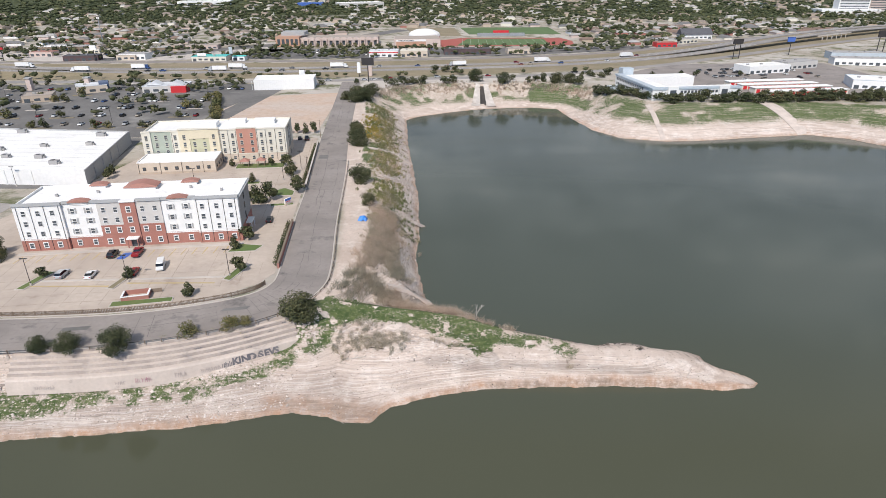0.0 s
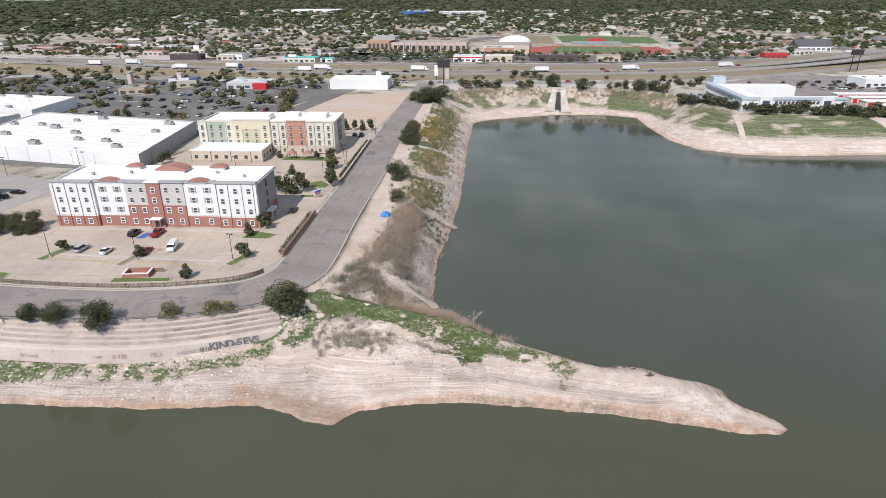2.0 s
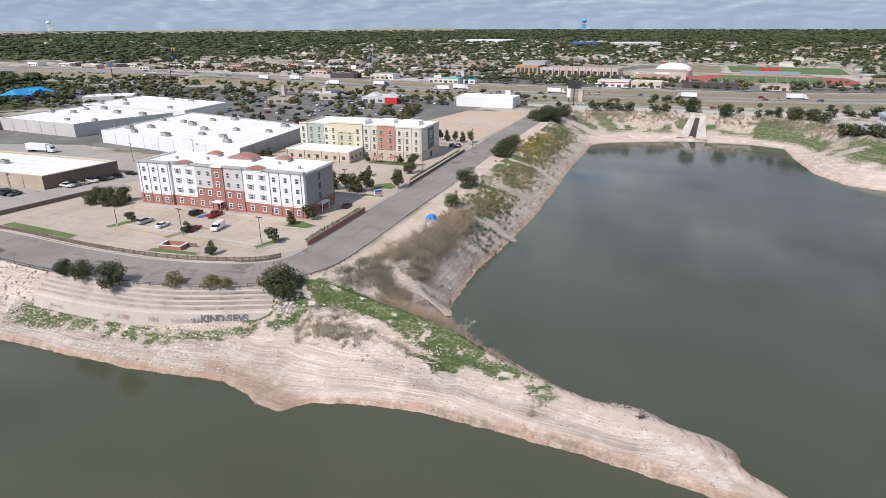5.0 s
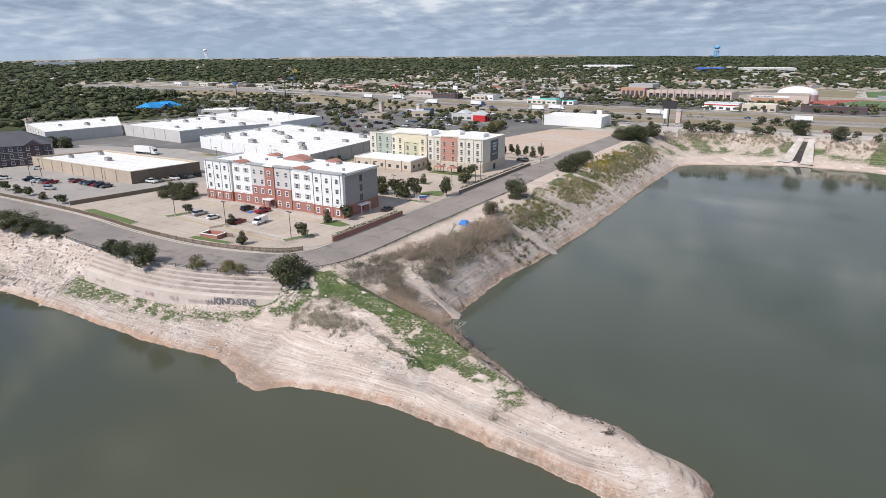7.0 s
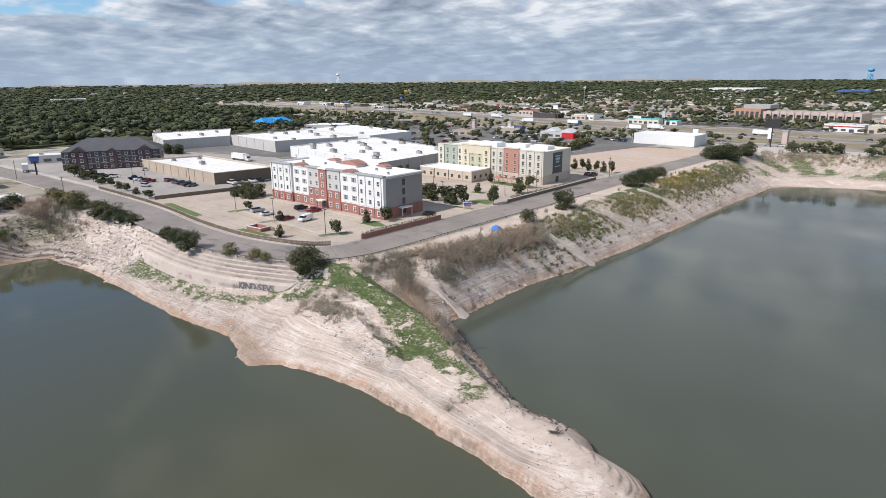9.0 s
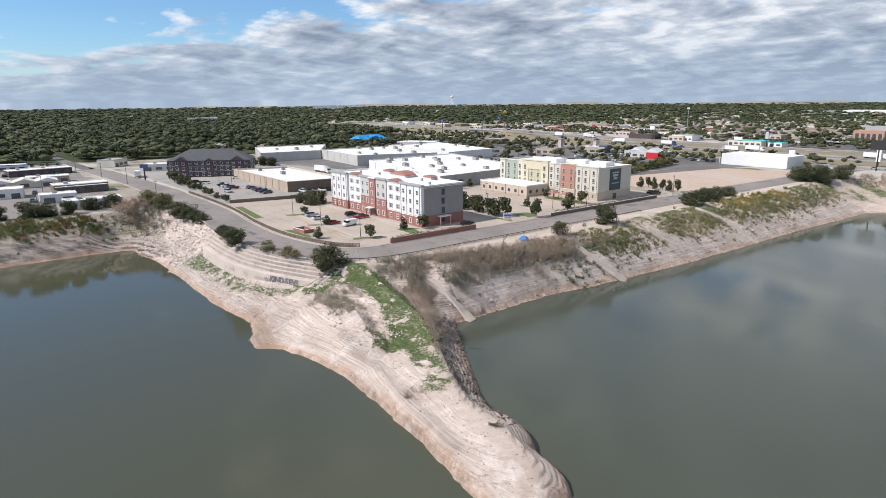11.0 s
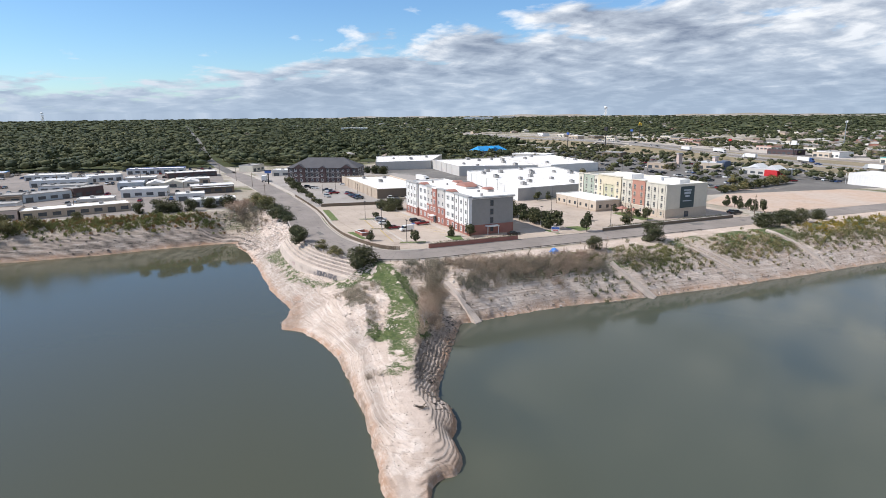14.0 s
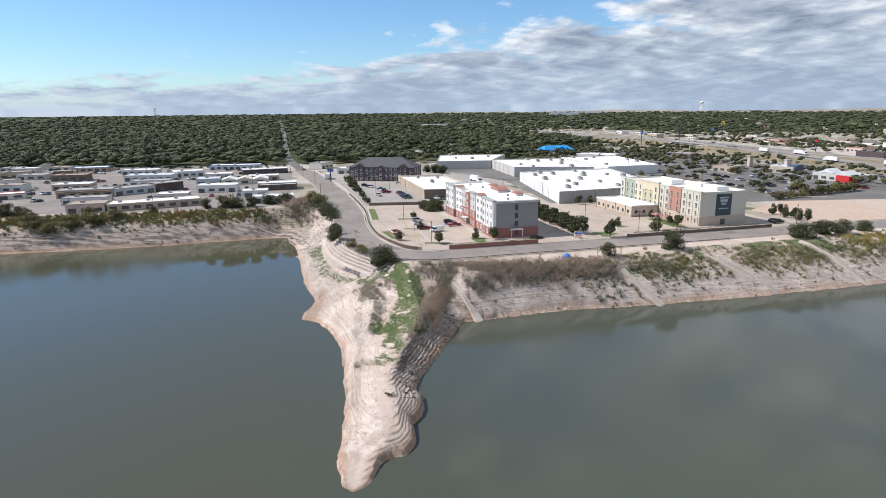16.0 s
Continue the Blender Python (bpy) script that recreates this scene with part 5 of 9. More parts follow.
def bank_ramp(top, foot, w, label, mat=None, lift=0.05):
    """Concrete slabs laid on the slope, one behind the other."""
    a, b = Vector(top), Vector(foot)
    d = (b - a).normalized()
    s = Vector((-d.y, d.x)) * w / 2
    n_ = max(5, int((b - a).length / 2.6))
    z0, z1 = ground_z(*a) + lift, WATER + 0.05
    hs = [max(z0 + (z1 - z0) * i / n_, sum(ground_z(*(a.lerp(b, i / n_) + s * k)) for k in (-1, 0, 1)) / 3 + lift * 0.6) for i in range(n_ + 1)]
    hs[-1] = z1
    RAMPS.append((a, b, w))
    r_ = thing("bank_ramp", label, "ramp", kind="structure")
    for i in range(n_):
        p, q = a.lerp(b, i / n_), a.lerp(b, (i + 0.98) / n_)
        bm = bmesh.new()
        lo = [bm.verts.new((*v, zz_ - 1.2)) for v, zz_ in ((p - s, hs[i]), (q - s, hs[i + 1]), (q + s, hs[i + 1]), (p + s, hs[i]))]
        hi = [bm.verts.new((*v, zz_ + 0.14)) for v, zz_ in ((p - s, hs[i]), (q - s, hs[i + 1]), (q + s, hs[i + 1]), (p + s, hs[i]))]
        bm.faces.new(hi)
        bm.faces.new(lo[::-1])
        for j in range(4):
            bm.faces.new((lo[j], lo[(j + 1) % 4], hi[(j + 1) % 4], hi[j]))
        bmesh.ops.recalc_face_normals(bm, faces=bm.faces)
        part("slab", bm, mat or RAMP_CONCRETE, r_)
    return r_


bank_ramp((-16.2, 149.2), (-4.4, 154.6), 2.4, "cracked pale concrete ramp running down into the lake", lift=0.3)
bank_ramp((-20, 205), (-8.6, 213.8), 2.6, "cracked pale concrete ramp running down into the lake", lift=0.3)
bank_ramp((-27.4, 238), (-14.6, 251.4), 2.0, "half-buried concrete spillway on the bank", lift=0.25)
bank_ramp((-26.4, 243), (-13.6, 257), 2.0, "half-buried concrete spillway on the bank", lift=0.25)
bank_ramp((-36, 281), (-17.2, 294.6), 3.6, "half-buried concrete spillway on the bank", lift=0.2)
bank_ramp((124, 384), (121, 338), 3.0, "pale concrete steps down the far bank")
bank_ramp((196, 390), (206, 351), 9.0, "broad pale concrete spillway on the far bank")

# culvert outfall on the far bank
cul = thing("culvert_outfall", "white concrete outfall with a dark culvert mouth", "culvert", kind="structure")
for sgn in (-1, 1):
    # splayed apron wings either side of the channel, fanning out towards the water
    bm = bmesh.new()
    rows_ = []
    for k in range(6):
        f = k / 5
        y = 464 - 31 * f
        zt = max(-1.0 - 11.6 * f, ground_z(26 + sgn * 7, y) + 0.35)
        inn, out = 26 + sgn * (1.3 + 0.9 * f), 26 + sgn * (4.2 + 4.6 * f)
        rows_.append([bm.verts.new((inn, y, zt - 1.6)), bm.verts.new((inn, y, zt)), bm.verts.new((out, y, zt + 0.2)), bm.verts.new((out, y, zt - 3))])
    for q, s in zip(rows_, rows_[1:]):
        for j in range(3):
            bm.faces.new((q[j], q[j + 1], s[j + 1], s[j]) if sgn > 0 else (q[j + 1], q[j], s[j], s[j + 1]))
    part("apron_wing", bm, material("stained white concrete", (0.60, 0.55, 0.50), 0.9, (0.36, 0.31, 0.27), 0.25, 1.2, 0.95, 0.4, 2) if sgn < 0 else bpy.data.materials["stained white concrete"], cul)
bm = bmesh.new()
ch_ = [[bm.verts.new((26 + u * (1.5 + 0.9 * k / 5), 464 - 35 * k / 5, max(-2.2 - 11.2 * k / 5, ground_z(26, 464 - 35 * k / 5) - 0.3 if k < 5 else -13))) for u in (-1, 1)] for k in range(6)]
for q, s in zip(ch_, ch_[1:]):
    bm.faces.new((q[0], s[0], s[1], q[1]))
part("channel", bm, material("wet channel and mouth shade", (0.035, 0.03, 0.028), 0.5, (0.10, 0.085, 0.07), 0.3, 1.2, 0.9), cul, "dark wet channel")
part("headwall", boxes((20.5, 24.3, 464, 465.2, -6, 0.6), (27.7, 31.5, 464, 465.2, -6, 0.6), (24.3, 27.7, 464, 465.2, -0.6, 0.6)), CONCRETE, cul)
# solid block in the opening; the shade inside the pipe is its black colour
part("pipe_mouth", boxes((24.3, 27.7, 465.0, 470, -4, -0.61)), bpy.data.materials["wet channel and mouth shade"], cul)

# ---- walls, fences and lamps round the hotel lots ----
def wall_run(name, line, h, t, mat, label, cap=None, z=0.0):
    w_ = thing(name, label, "wall")
    a_, b_ = offset_line(line, t / 2), offset_line(line, -t / 2)
    for i in range(len(line) - 1):
        part("wall_panel", prism(bmesh.new(), [a_[i], b_[i], b_[i + 1], a_[i + 1]], z - 0.3, z + h), mat, w_)
        if cap:
            c_, d_ = offset_line(line, t / 2 + 0.06), offset_line(line, -t / 2 - 0.06)
            part("coping", prism(bmesh.new(), [c_[i], d_[i], d_[i + 1], c_[i + 1]], z + h + 0.003, z + h + 0.12), cap, w_)
    return w_


def lerp_line(a, b, n):
    return [(a[0] + (b[0] - a[0]) * i / n, a[1] + (b[1] - a[1]) * i / n) for i in range(n + 1)]


wall_run("retaining_wall", lerp_line((-46.3, 152.5), (-49.9, 186), 6), 1.5, 0.5, BRICK, "low red brick wall beside the road", BROWN_WALL)
wall_run("retaining_wall", lerp_line((-53.2, 222), (-61.0, 288), 9), 1.3, 0.5, BROWN_WALL, "long low dark block wall beside the road", CONCRETE)
wall_run("boundary_wall", lerp_line((-152, 129), (-149, 166), 5), 1.5, 0.3, BROWN_WALL, "low brown block boundary wall")


def picket_fence(line, label, gap=0.95):
    f = thing("fence", label, "fence")
    for a, b in zip(line, line[1:]):
        n_ = max(1, round(math.dist(a, b) / 2.8))
        t = (Vector(b) - Vector(a)).normalized()
        ang = math.atan2(t.y, t.x)
        ln = math.dist(a, b) / n_
        for i in range(n_):
            p = Vector(a).lerp(Vector(b), i / n_)
            o = part("post", FENCE_POST, None, f)
            o.matrix_basis = Matrix.Translation((p.x, p.y, 0)) @ Matrix.Rotation(ang, 4, "Z")
            o = part("panel", FENCE_PANEL, None, f)
            o.matrix_basis = Matrix.Translation((p.x, p.y, 0)) @ Matrix.Rotation(ang, 4, "Z") @ Matrix.Diagonal((ln / 2.8, 1, 1, 1))
    return f


FENCE_POST = mesh_of("post", boxes((-0.09, 0.09, -0.09, 0.09, -0.2, 1.35)), WOOD)


def lattice(xs, zs, solid, y0, y1):
    """A flat panel in one piece: the solid cells of a grid, given thickness."""
    bm = bmesh.new()
    g_ = {(i, k, d): bm.verts.new((x, (y0, y1)[d], z)) for i, x in enumerate(xs) for k, z in enumerate(zs) for d in (0, 1)}
    for i, k in solid:
        c = [(i, k), (i + 1, k), (i + 1, k + 1), (i, k + 1)]
        bm.faces.new([g_[(*q, 0)] for q in c])
        bm.faces.new([g_[(*q, 1)] for q in c[::-1]])
        for (di, dk), a, b in (((0, -1), c[0], c[1]), ((1, 0), c[1], c[2]), ((0, 1), c[2], c[3]), ((-1, 0), c[3], c[0])):
            if (i + di, k + dk) not in solid:
                bm.faces.new((g_[(*b, 0)], g_[(*a, 0)], g_[(*a, 1)], g_[(*b, 1)]))
    bmesh.ops.delete(bm, geom=[v for v in bm.verts if not v.link_faces], context="VERTS")
    return bm


fx = [0.08]
for i in range(9):
    fx += [0.16 + i * 0.29, 0.32 + i * 0.29]
fx.append(2.74)
FENCE_PANEL = mesh_of("panel", lattice(fx, [0.1, 0.28, 0.4, 1.0, 1.12, 1.25], {(i, k) for i in range(len(fx) - 1) for k in range(5) if i % 2 or k in (1, 3)}, -0.04, 0.03), WOOD)
picket_fence(offset_line(LAKE_ROAD[37:72], -8.2), "low weathered brown timber fence along the road")



def street_lamp(x, y, turn=0, h=7.8, z=0.04):
    l_ = thing("lamp_post", "tall dark steel car park lamp on a concrete foot", "lamp", pose(x, y, z, 0, 0, turn), "car park lamps")
    bm = bmesh.new()
    tube(bm, (0, 0, 0.7), (0, 0, h), 0.1, 0.07, 6)
    part("pole", bm, DARK_STEEL, l_)
    bm = bmesh.new()
    tube(bm, (0, 0, 0), (0, 0, 0.7), 0.3, 0.28, 8)
    part("foot", bm, CONCRETE, l_)
    part("lamp_head", boxes((-0.9, -0.2, -0.2, 0.2, h - 0.1, h + 0.1), (0.2, 0.9, -0.2, 0.2, h - 0.1, h + 0.1), (-0.2, 0.2, -0.05, 0.05, h - 0.05, h + 0.05)), DARK_STEEL, l_)


for x, y in ((-84, 144.5), (-58.3, 148), (-108.5, 142.5), (-70, 205), (-95, 222), (-60, 246), (-200, 135), (-182, 207), (-214, 144), (-165, 225), (-172, 150), (-64, 232)):
    street_lamp(x, y)
for i, (x, y) in enumerate(((-180, 330), (-230, 345), (-280, 330), (-210, 400), (-160, 420), (-290, 410), (-350, 380))):
    street_lamp(x, y, 20, 10)

# planted islands, stall lines, kerbs in the hotel lots
def island(pts, label="kerbed planting island with rough grass", mat=None):
    i_ = thing("parking_island", label, "kerb", kind="structure")
    part("kerb", prism(bmesh.new(), pts, 0.0, 0.19), CONCRETE, i_)
    part("bed", prism(bmesh.new(), inset(pts, 0.3), 0.19, 0.23), mat or LAWN, i_)


island([(-88.0, 140.5), (-86.0, 140.3), (-84.3, 150.4), (-86.2, 150.6)], mat=DRY_GRASS)
island([(-59.6, 145.5), (-57.2, 145), (-54.6, 154), (-57.2, 155)])
island([(-111.5, 140), (-109, 140), (-106.5, 150.5), (-109, 151)])
island([(-64, 163), (-56, 164), (-54.5, 168), (-63, 169.5)])
island([(-82.5, 130.7), (-68, 133.8), (-68.5, 136.2), (-83, 133.6)])
island([(-141, 128), (-110, 128.4), (-111, 132), (-140, 131.6)])
island([(-61.5, 201.5), (-53.5, 203.2), (-53.8, 205.2), (-62, 204.2)])
island([(-88, 247), (-68, 249), (-68.6, 256), (-88.8, 253.6)])
island([(-78, 226), (-72, 227), (-72.5, 230), (-78.5, 229)])
island([(-66, 212), (-56, 213.5), (-56.4, 218), (-61, 222), (-65, 218)])
bm = bmesh.new()
for i in range(20):
    x = -122 + i * 3.0
    y = 160.5 + (x + 122) * 0.126
    box(bm, x, x + 0.25, y - 4.6, y, 0.041, 0.055)
box(bm, -109, -88, 141.9, 142.4, 0.041, 0.056, Matrix.Translation((0, 0, 0)))
box(bm, -84, -61, 143.6, 144.1, 0.041, 0.056)
thing("stall_lines", "worn yellow stall lines and pale concrete strips", "markings", kind="structure", data=mesh_of("stall_lines", bm, YELLOW_LINE))
bm = bmesh.new()
prism(bm, [(-107.5, 144.4), (-86.5, 145.4), (-86.5, 146.2), (-107.5, 145.2)], 0.03, 0.2)
prism(bm, [(-83.5, 145.6), (-58.5, 147.0), (-58.5, 147.8), (-83.5, 146.4)], 0.03, 0.2)
thing("parking_kerb", "pale raised concrete strip between stall rows", "kerb", kind="structure", data=mesh_of("parking_kerb", bm, CONCRETE))
bm = bmesh.new()
prism(bm, [(-94.3, 158.6), (-91.9, 158.9), (-91.4, 163.4), (-93.8, 163.1)], 0.03, 0.062)
thing("accessible_stall", "blue painted accessible stall marking", "markings", kind="structure", data=mesh_of("accessible_stall", bm, BLUE_PAINT))
bm = bmesh.new()
prism(bm, [(-124, 160.8), (-61, 168.8), (-61.2, 170.4), (-124.2, 162.4)], 0.0, 0.2)
thing("hotel_walk", "pale concrete walk along the hotel front", "pavement", kind="structure", data=mesh_of("hotel_walk", bm, CONCRETE))

# sawn and sealed joints of the concrete lots
SEAL = material("dark joint sealant", (0.27, 0.22, 0.18), 0.9, (0.36, 0.30, 0.25), 0.4, 2.0, 0.9)


def joint_grid(name, label, poly, z, gap, angle, width, skip, seed):
    """Thin sealed joints both ways across a paved lot, some of them worn away."""
    r = random.Random(seed)
    bm = bmesh.new()
    cx, cy = sum(p[0] for p in poly) / len(poly), sum(p[1] for p in poly) / len(poly)
    for turn_ in (angle, angle + 90):
        d = Vector((math.cos(radians(turn_)), math.sin(radians(turn_))))
        n_ = Vector((-d.y, d.x))
        for k in range(-40, 41):
            run = None
            for i in range(-90, 92):
                q = Vector((cx, cy)) + n_ * gap * k + d * i * 2.0
                if in_poly(q.x, q.y, poly) and i < 91:
                    run = run or q
                elif run is not None:
                    e_ = q - d * 2.0
                    if (e_ - run).length > 3 and r.random() > skip:
                        w_ = n_ * width * r.uniform(0.3, 0.6)
                        bm.faces.new([bm.verts.new((*v, z)) for v in (run - w_, e_ - w_, e_ + w_, run + w_)])
                    run = None
    return thing(name, label, "markings", kind="structure", data=mesh_of(name, bm, SEAL))


joint_grid("pavement_joints", "dark sealed joints across the concrete parking lot", [(-150, 128.5), (-105, 129), (-80, 133), (-60, 139), (-50, 147.5), (-53, 165), (-60, 168), (-122, 160), (-150, 158)], 0.047, 4.6, TURN, 0.12, 0.12, 1)
joint_grid("pavement_joints", "dark sealed joints across the concrete parking lot", [(-58, 172), (-52.5, 190), (-57, 234), (-65, 298), (-90, 297), (-64, 262), (-66, 240), (-120, 232), (-122, 206), (-64, 206)], 0.047, 4.6, TURN, 0.12, 0.12, 2)
joint_grid("pavement_joints", "dark sealed joints across the store's parking lot", [(-154, 128), (-154, 203), (-166, 204), (-167, 158), (-240, 150), (-262, 112), (-205, 121)], 0.047, 5.2, TURN, 0.11, 0.2, 3)


# tar-sealed cracks wandering along the lake road
def road_cracks():
    r = random.Random(71)
    bm = bmesh.new()
    for off_ in (-4.6, -1.6, 0.1, 3.6):
        i = 0
        while i < 76:
            k = r.randint(3, 10)
            line = offset_line(LAKE_ROAD, off_)[i:min(i + k, 78)]
            line = [(p[0] + r.uniform(-0.25, 0.25), p[1] + r.uniform(-0.25, 0.25)) for p in smooth_line([(*q, 0) for q in line], 3)]
            w_ = r.uniform(0.02, 0.065)
            for a, b in zip(line, line[1:]):
                d = (Vector(b) - Vector(a)).normalized() * 0.1
                t_ = Vector((-d.y, d.x)) * w_ * 10
                bm.faces.new([bm.verts.new((*v, 0.066)) for v in (Vector(a) - d - t_, Vector(b) + d - t_, Vector(b) + d + t_, Vector(a) - d + t_)])
            i += k + r.randint(1, 7)
    for i in range(2, 76):
        if r.random() < 0.55:
            a, b = Vector(offset_line(LAKE_ROAD, r.uniform(-6.4, -2))[i]), Vector(offset_line(LAKE_ROAD, r.uniform(1.5, 6.4))[i])
            t_ = (b - a).normalized()
            t_ = Vector((-t_.y, t_.x)) * r.uniform(0.02, 0.06)
            bm.faces.new([bm.verts.new((*v, 0.0665)) for v in (a - t_, b - t_, b + t_, a + t_)])
    bmesh.ops.recalc_face_normals(bm, faces=bm.faces)
    thing("sealed_cracks", "dark tar-sealed cracks in the worn asphalt", "markings", kind="structure", data=mesh_of("sealed_cracks", bm, material("crack tar", (0.155, 0.14, 0.128), 0.85)))


road_cracks()

# brick bin enclosure in the hotel lot
enc = thing("bin_enclosure", "open-topped red brick bin enclosure with a white rim", "enclosure", pose(-80.6, 133.6, 0.04, 0, 0, 14))
for r in ((0, 6.4, 0, 0.3), (0, 6.4, 3.7, 4.0), (0, 0.3, 0.31, 3.69), (6.1, 6.4, 0.31, 3.69)):
    part("wall", boxes((*r, 0, 1.15)), BRICK, enc)
part("coping", boxes((-0.08, 6.48, -0.08, 0.38, 1.153, 1.27), (-0.08, 0.38, 0.39, 3.61, 1.153, 1.27), (6.02, 6.48, 0.39, 3.61, 1.153, 1.27)), WHITE_TRIM, enc)
part("gate", boxes((6.42, 9.0, 3.4, 3.5, 0.1, 1.1)), WOOD, enc)

# roadside sign with blue and white panels
sg = thing("entrance_sign", "blue and white hotel sign on a stone base", "sign", pose(-55.6, 203.6, 0.2, 0, 0, 60))
part("base", boxes((-1.4, 1.4, -0.3, 0.3, 0, 0.7)), BEIGE_WALL, sg)
part("panel", boxes((-1.5, 1.5, -0.2, 0.2, 0.7, 2.3)), WHITE_TRIM, sg)
part("band", boxes((-1.4, 1.4, -0.26, 0.26, 1.5, 2.2)), BLUE_PAINT, sg)
bm = boxes((-1.3, 1.3, -0.24, 0.24, 1.1, 1.25), (-1.0, 1.0, -0.24, 0.24, 0.85, 0.98))
part("text_bars", bm, RED_PAINT, sg)

# two timber gazebos by the colourful hotel
for gx_, gy_ in ((-84.5, 250.5), (-78, 251.6)):
    gz = thing("gazebo", "small brown timber gazebo", "gazebo", pose(gx_, gy_, 0.2, 0, 0, TURN), "gazebos")
    for a in (-1.5, 1.5):
        for b in (-1.5, 1.5):
            part("post", boxes((a - 0.1, a + 0.1, b - 0.1, b + 0.1, 0, 2.4)), WOOD, gz)
    bm = bmesh.new()
    apex = bm.verts.new((0, 0, 3.6))
    cs = [bm.verts.new(p) for p in ((-2, -2, 2.4), (2, -2, 2.4), (2, 2, 2.4), (-2, 2, 2.4))]
    for i in range(4):
        bm.faces.new((cs[i], cs[(i + 1) % 4], apex))
    bm.faces.new(cs[::-1])
    part("roof", bm, COPPER, gz)


# ---- dark brick inn with hipped roof ----
def inn():
    L, D, E = 46.0, 19.0, 9.4
    h = thing("inn", "three-storey dark brick inn with grey shingle hip roof and gables", "building", pose(-267, 120.5, 0, 0, 0, 67))
    wall_block(h, "wall", 0, L, 0, D, 0, 3.2, DARK_BRICK)
    wall_block(h, "upper_wall", 0.05, L - 0.05, 0.05, D - 0.05, 3.204, E, material("grey brown brick", (0.115, 0.095, 0.092), 0.9, None, 0.3, 2.5, 0.6))
    part("belt_course", boxes((-0.06, L + 0.06, -0.06, D + 0.06, 3.1, 3.35), (-0.06, L + 0.06, -0.06, D + 0.06, 6.2, 6.4)), PALE_GREY, h)

    def hip(bm, x0, x1, y0, y1, z0, z1, run):
        o = [bm.verts.new(p) for p in ((x0, y0, z0), (x1, y0, z0), (x1, y1, z0), (x0, y1, z0))]
        yc = (y0 + y1) / 2
        a, b = bm.verts.new((x0 + run, yc, z1)), bm.verts.new((x1 - run, yc, z1))
        for f in ((o[0], o[1], b, a), (o[1], o[2], b), (o[2], o[3], a, b), (o[3], o[0], a), (o[3], o[2], o[1], o[0])):
            bm.faces.new(f)

    bm = bmesh.new()
    hip(bm, -0.6, L + 0.6, -0.6, D + 0.6, E, E + 6.0, 11.5)
    part("roof", bm, SHINGLE, h, "grey shingle hip roof")
    for u0, u1 in ((4.5, 11.5), (21.5, 25.5), (35.5, 42.5)):
        wall_block(h, "gable_bay", u0, u1, -1.0, 0.02, 0, E, DARK_BRICK)
        bm = bmesh.new()
        m_ = (u0 + u1) / 2
        r_ = (u1 - u0) * 0.36
        f0 = [bm.verts.new(p) for p in ((u0 - 0.4, -1.4, E), (u1 + 0.4, -1.4, E), (m_, -1.4, E + r_))]
        f1 = [bm.verts.new(p) for p in ((u0 - 0.4, 7, E), (u1 + 0.4, 7, E), (m_, 7, E + r_))]
        bm.faces.new(f0)
        bm.faces.new(f1[::-1])
        for i in range(3):
            j = (i + 1) % 3
            bm.faces.new((f0[j], f0[i], f1[i], f1[j]))
        part("gable_roof", bm, SHINGLE, h)
        bm = bmesh.new()
        bm.faces.new([bm.verts.new(p) for p in ((u0 + 0.2, -1.43, E), (u1 - 0.2, -1.43, E), (m_, -1.43, E + r_ - 0.35))])
        part("gable", bm, DARK_BRICK, h)
    ww = window_meshes(1.5, 1.7, WHITE_TRIM)
    for i in range(13):
        u = 2.2 + i * 3.46
        for s in range(3):
            v = -1.01 if any(a <= u <= b for a, b in ((4.5, 11.5), (21.5, 25.5), (35.5, 42.5))) else -0.01
            put_window(ww, h, pose(u, v, 0.9 + s * 3.1))
    for s in range(3):
        for v in (4, 9.5, 15):
            put_window(ww, h, pose(L + 0.01, v, 0.9 + s * 3.1, 0, 0, 90))
            put_window(ww, h, pose(-0.01, v, 0.9 + s * 3.1, 0, 0, -90))


inn()

# ---- trees ----
def leaf_cloud(bm, rnd, centre, rad, n, size):
    """Loose clump of small tilted leaf tufts inside an ellipsoid, denser to its skin."""
    for _ in range(n):
        d = Vector((rnd.gauss(0, 1), rnd.gauss(0, 1), rnd.gauss(0, 1))).normalized()
        r = rnd.uniform(0.45, 1.0) ** 0.6
        p = Vector(centre) + Vector((d.x * rad[0], d.y * rad[1], d.z * rad[2])) * r
        s = size * rnd.uniform(0.6, 1.35)
        nrm = (d + Vector((rnd.uniform(-1, 1), rnd.uniform(-1, 1), rnd.uniform(-0.3, 1.2))) * 0.8).normalized()
        q = nrm.to_track_quat("Z", "Y") @ Matrix.Rotation(rnd.uniform(0, 6.28), 3, "Z").to_quaternion()
        a = [Vector((-s, -s * 0.55, 0)), Vector((s * 0.2, -s * 0.7, s * 0.12)), Vector((s, 0.1 * s, 0)), Vector((0.1 * s, s * 0.7, s * 0.15))]
        bm.faces.new([bm.verts.new(p + q @ v) for v in a])


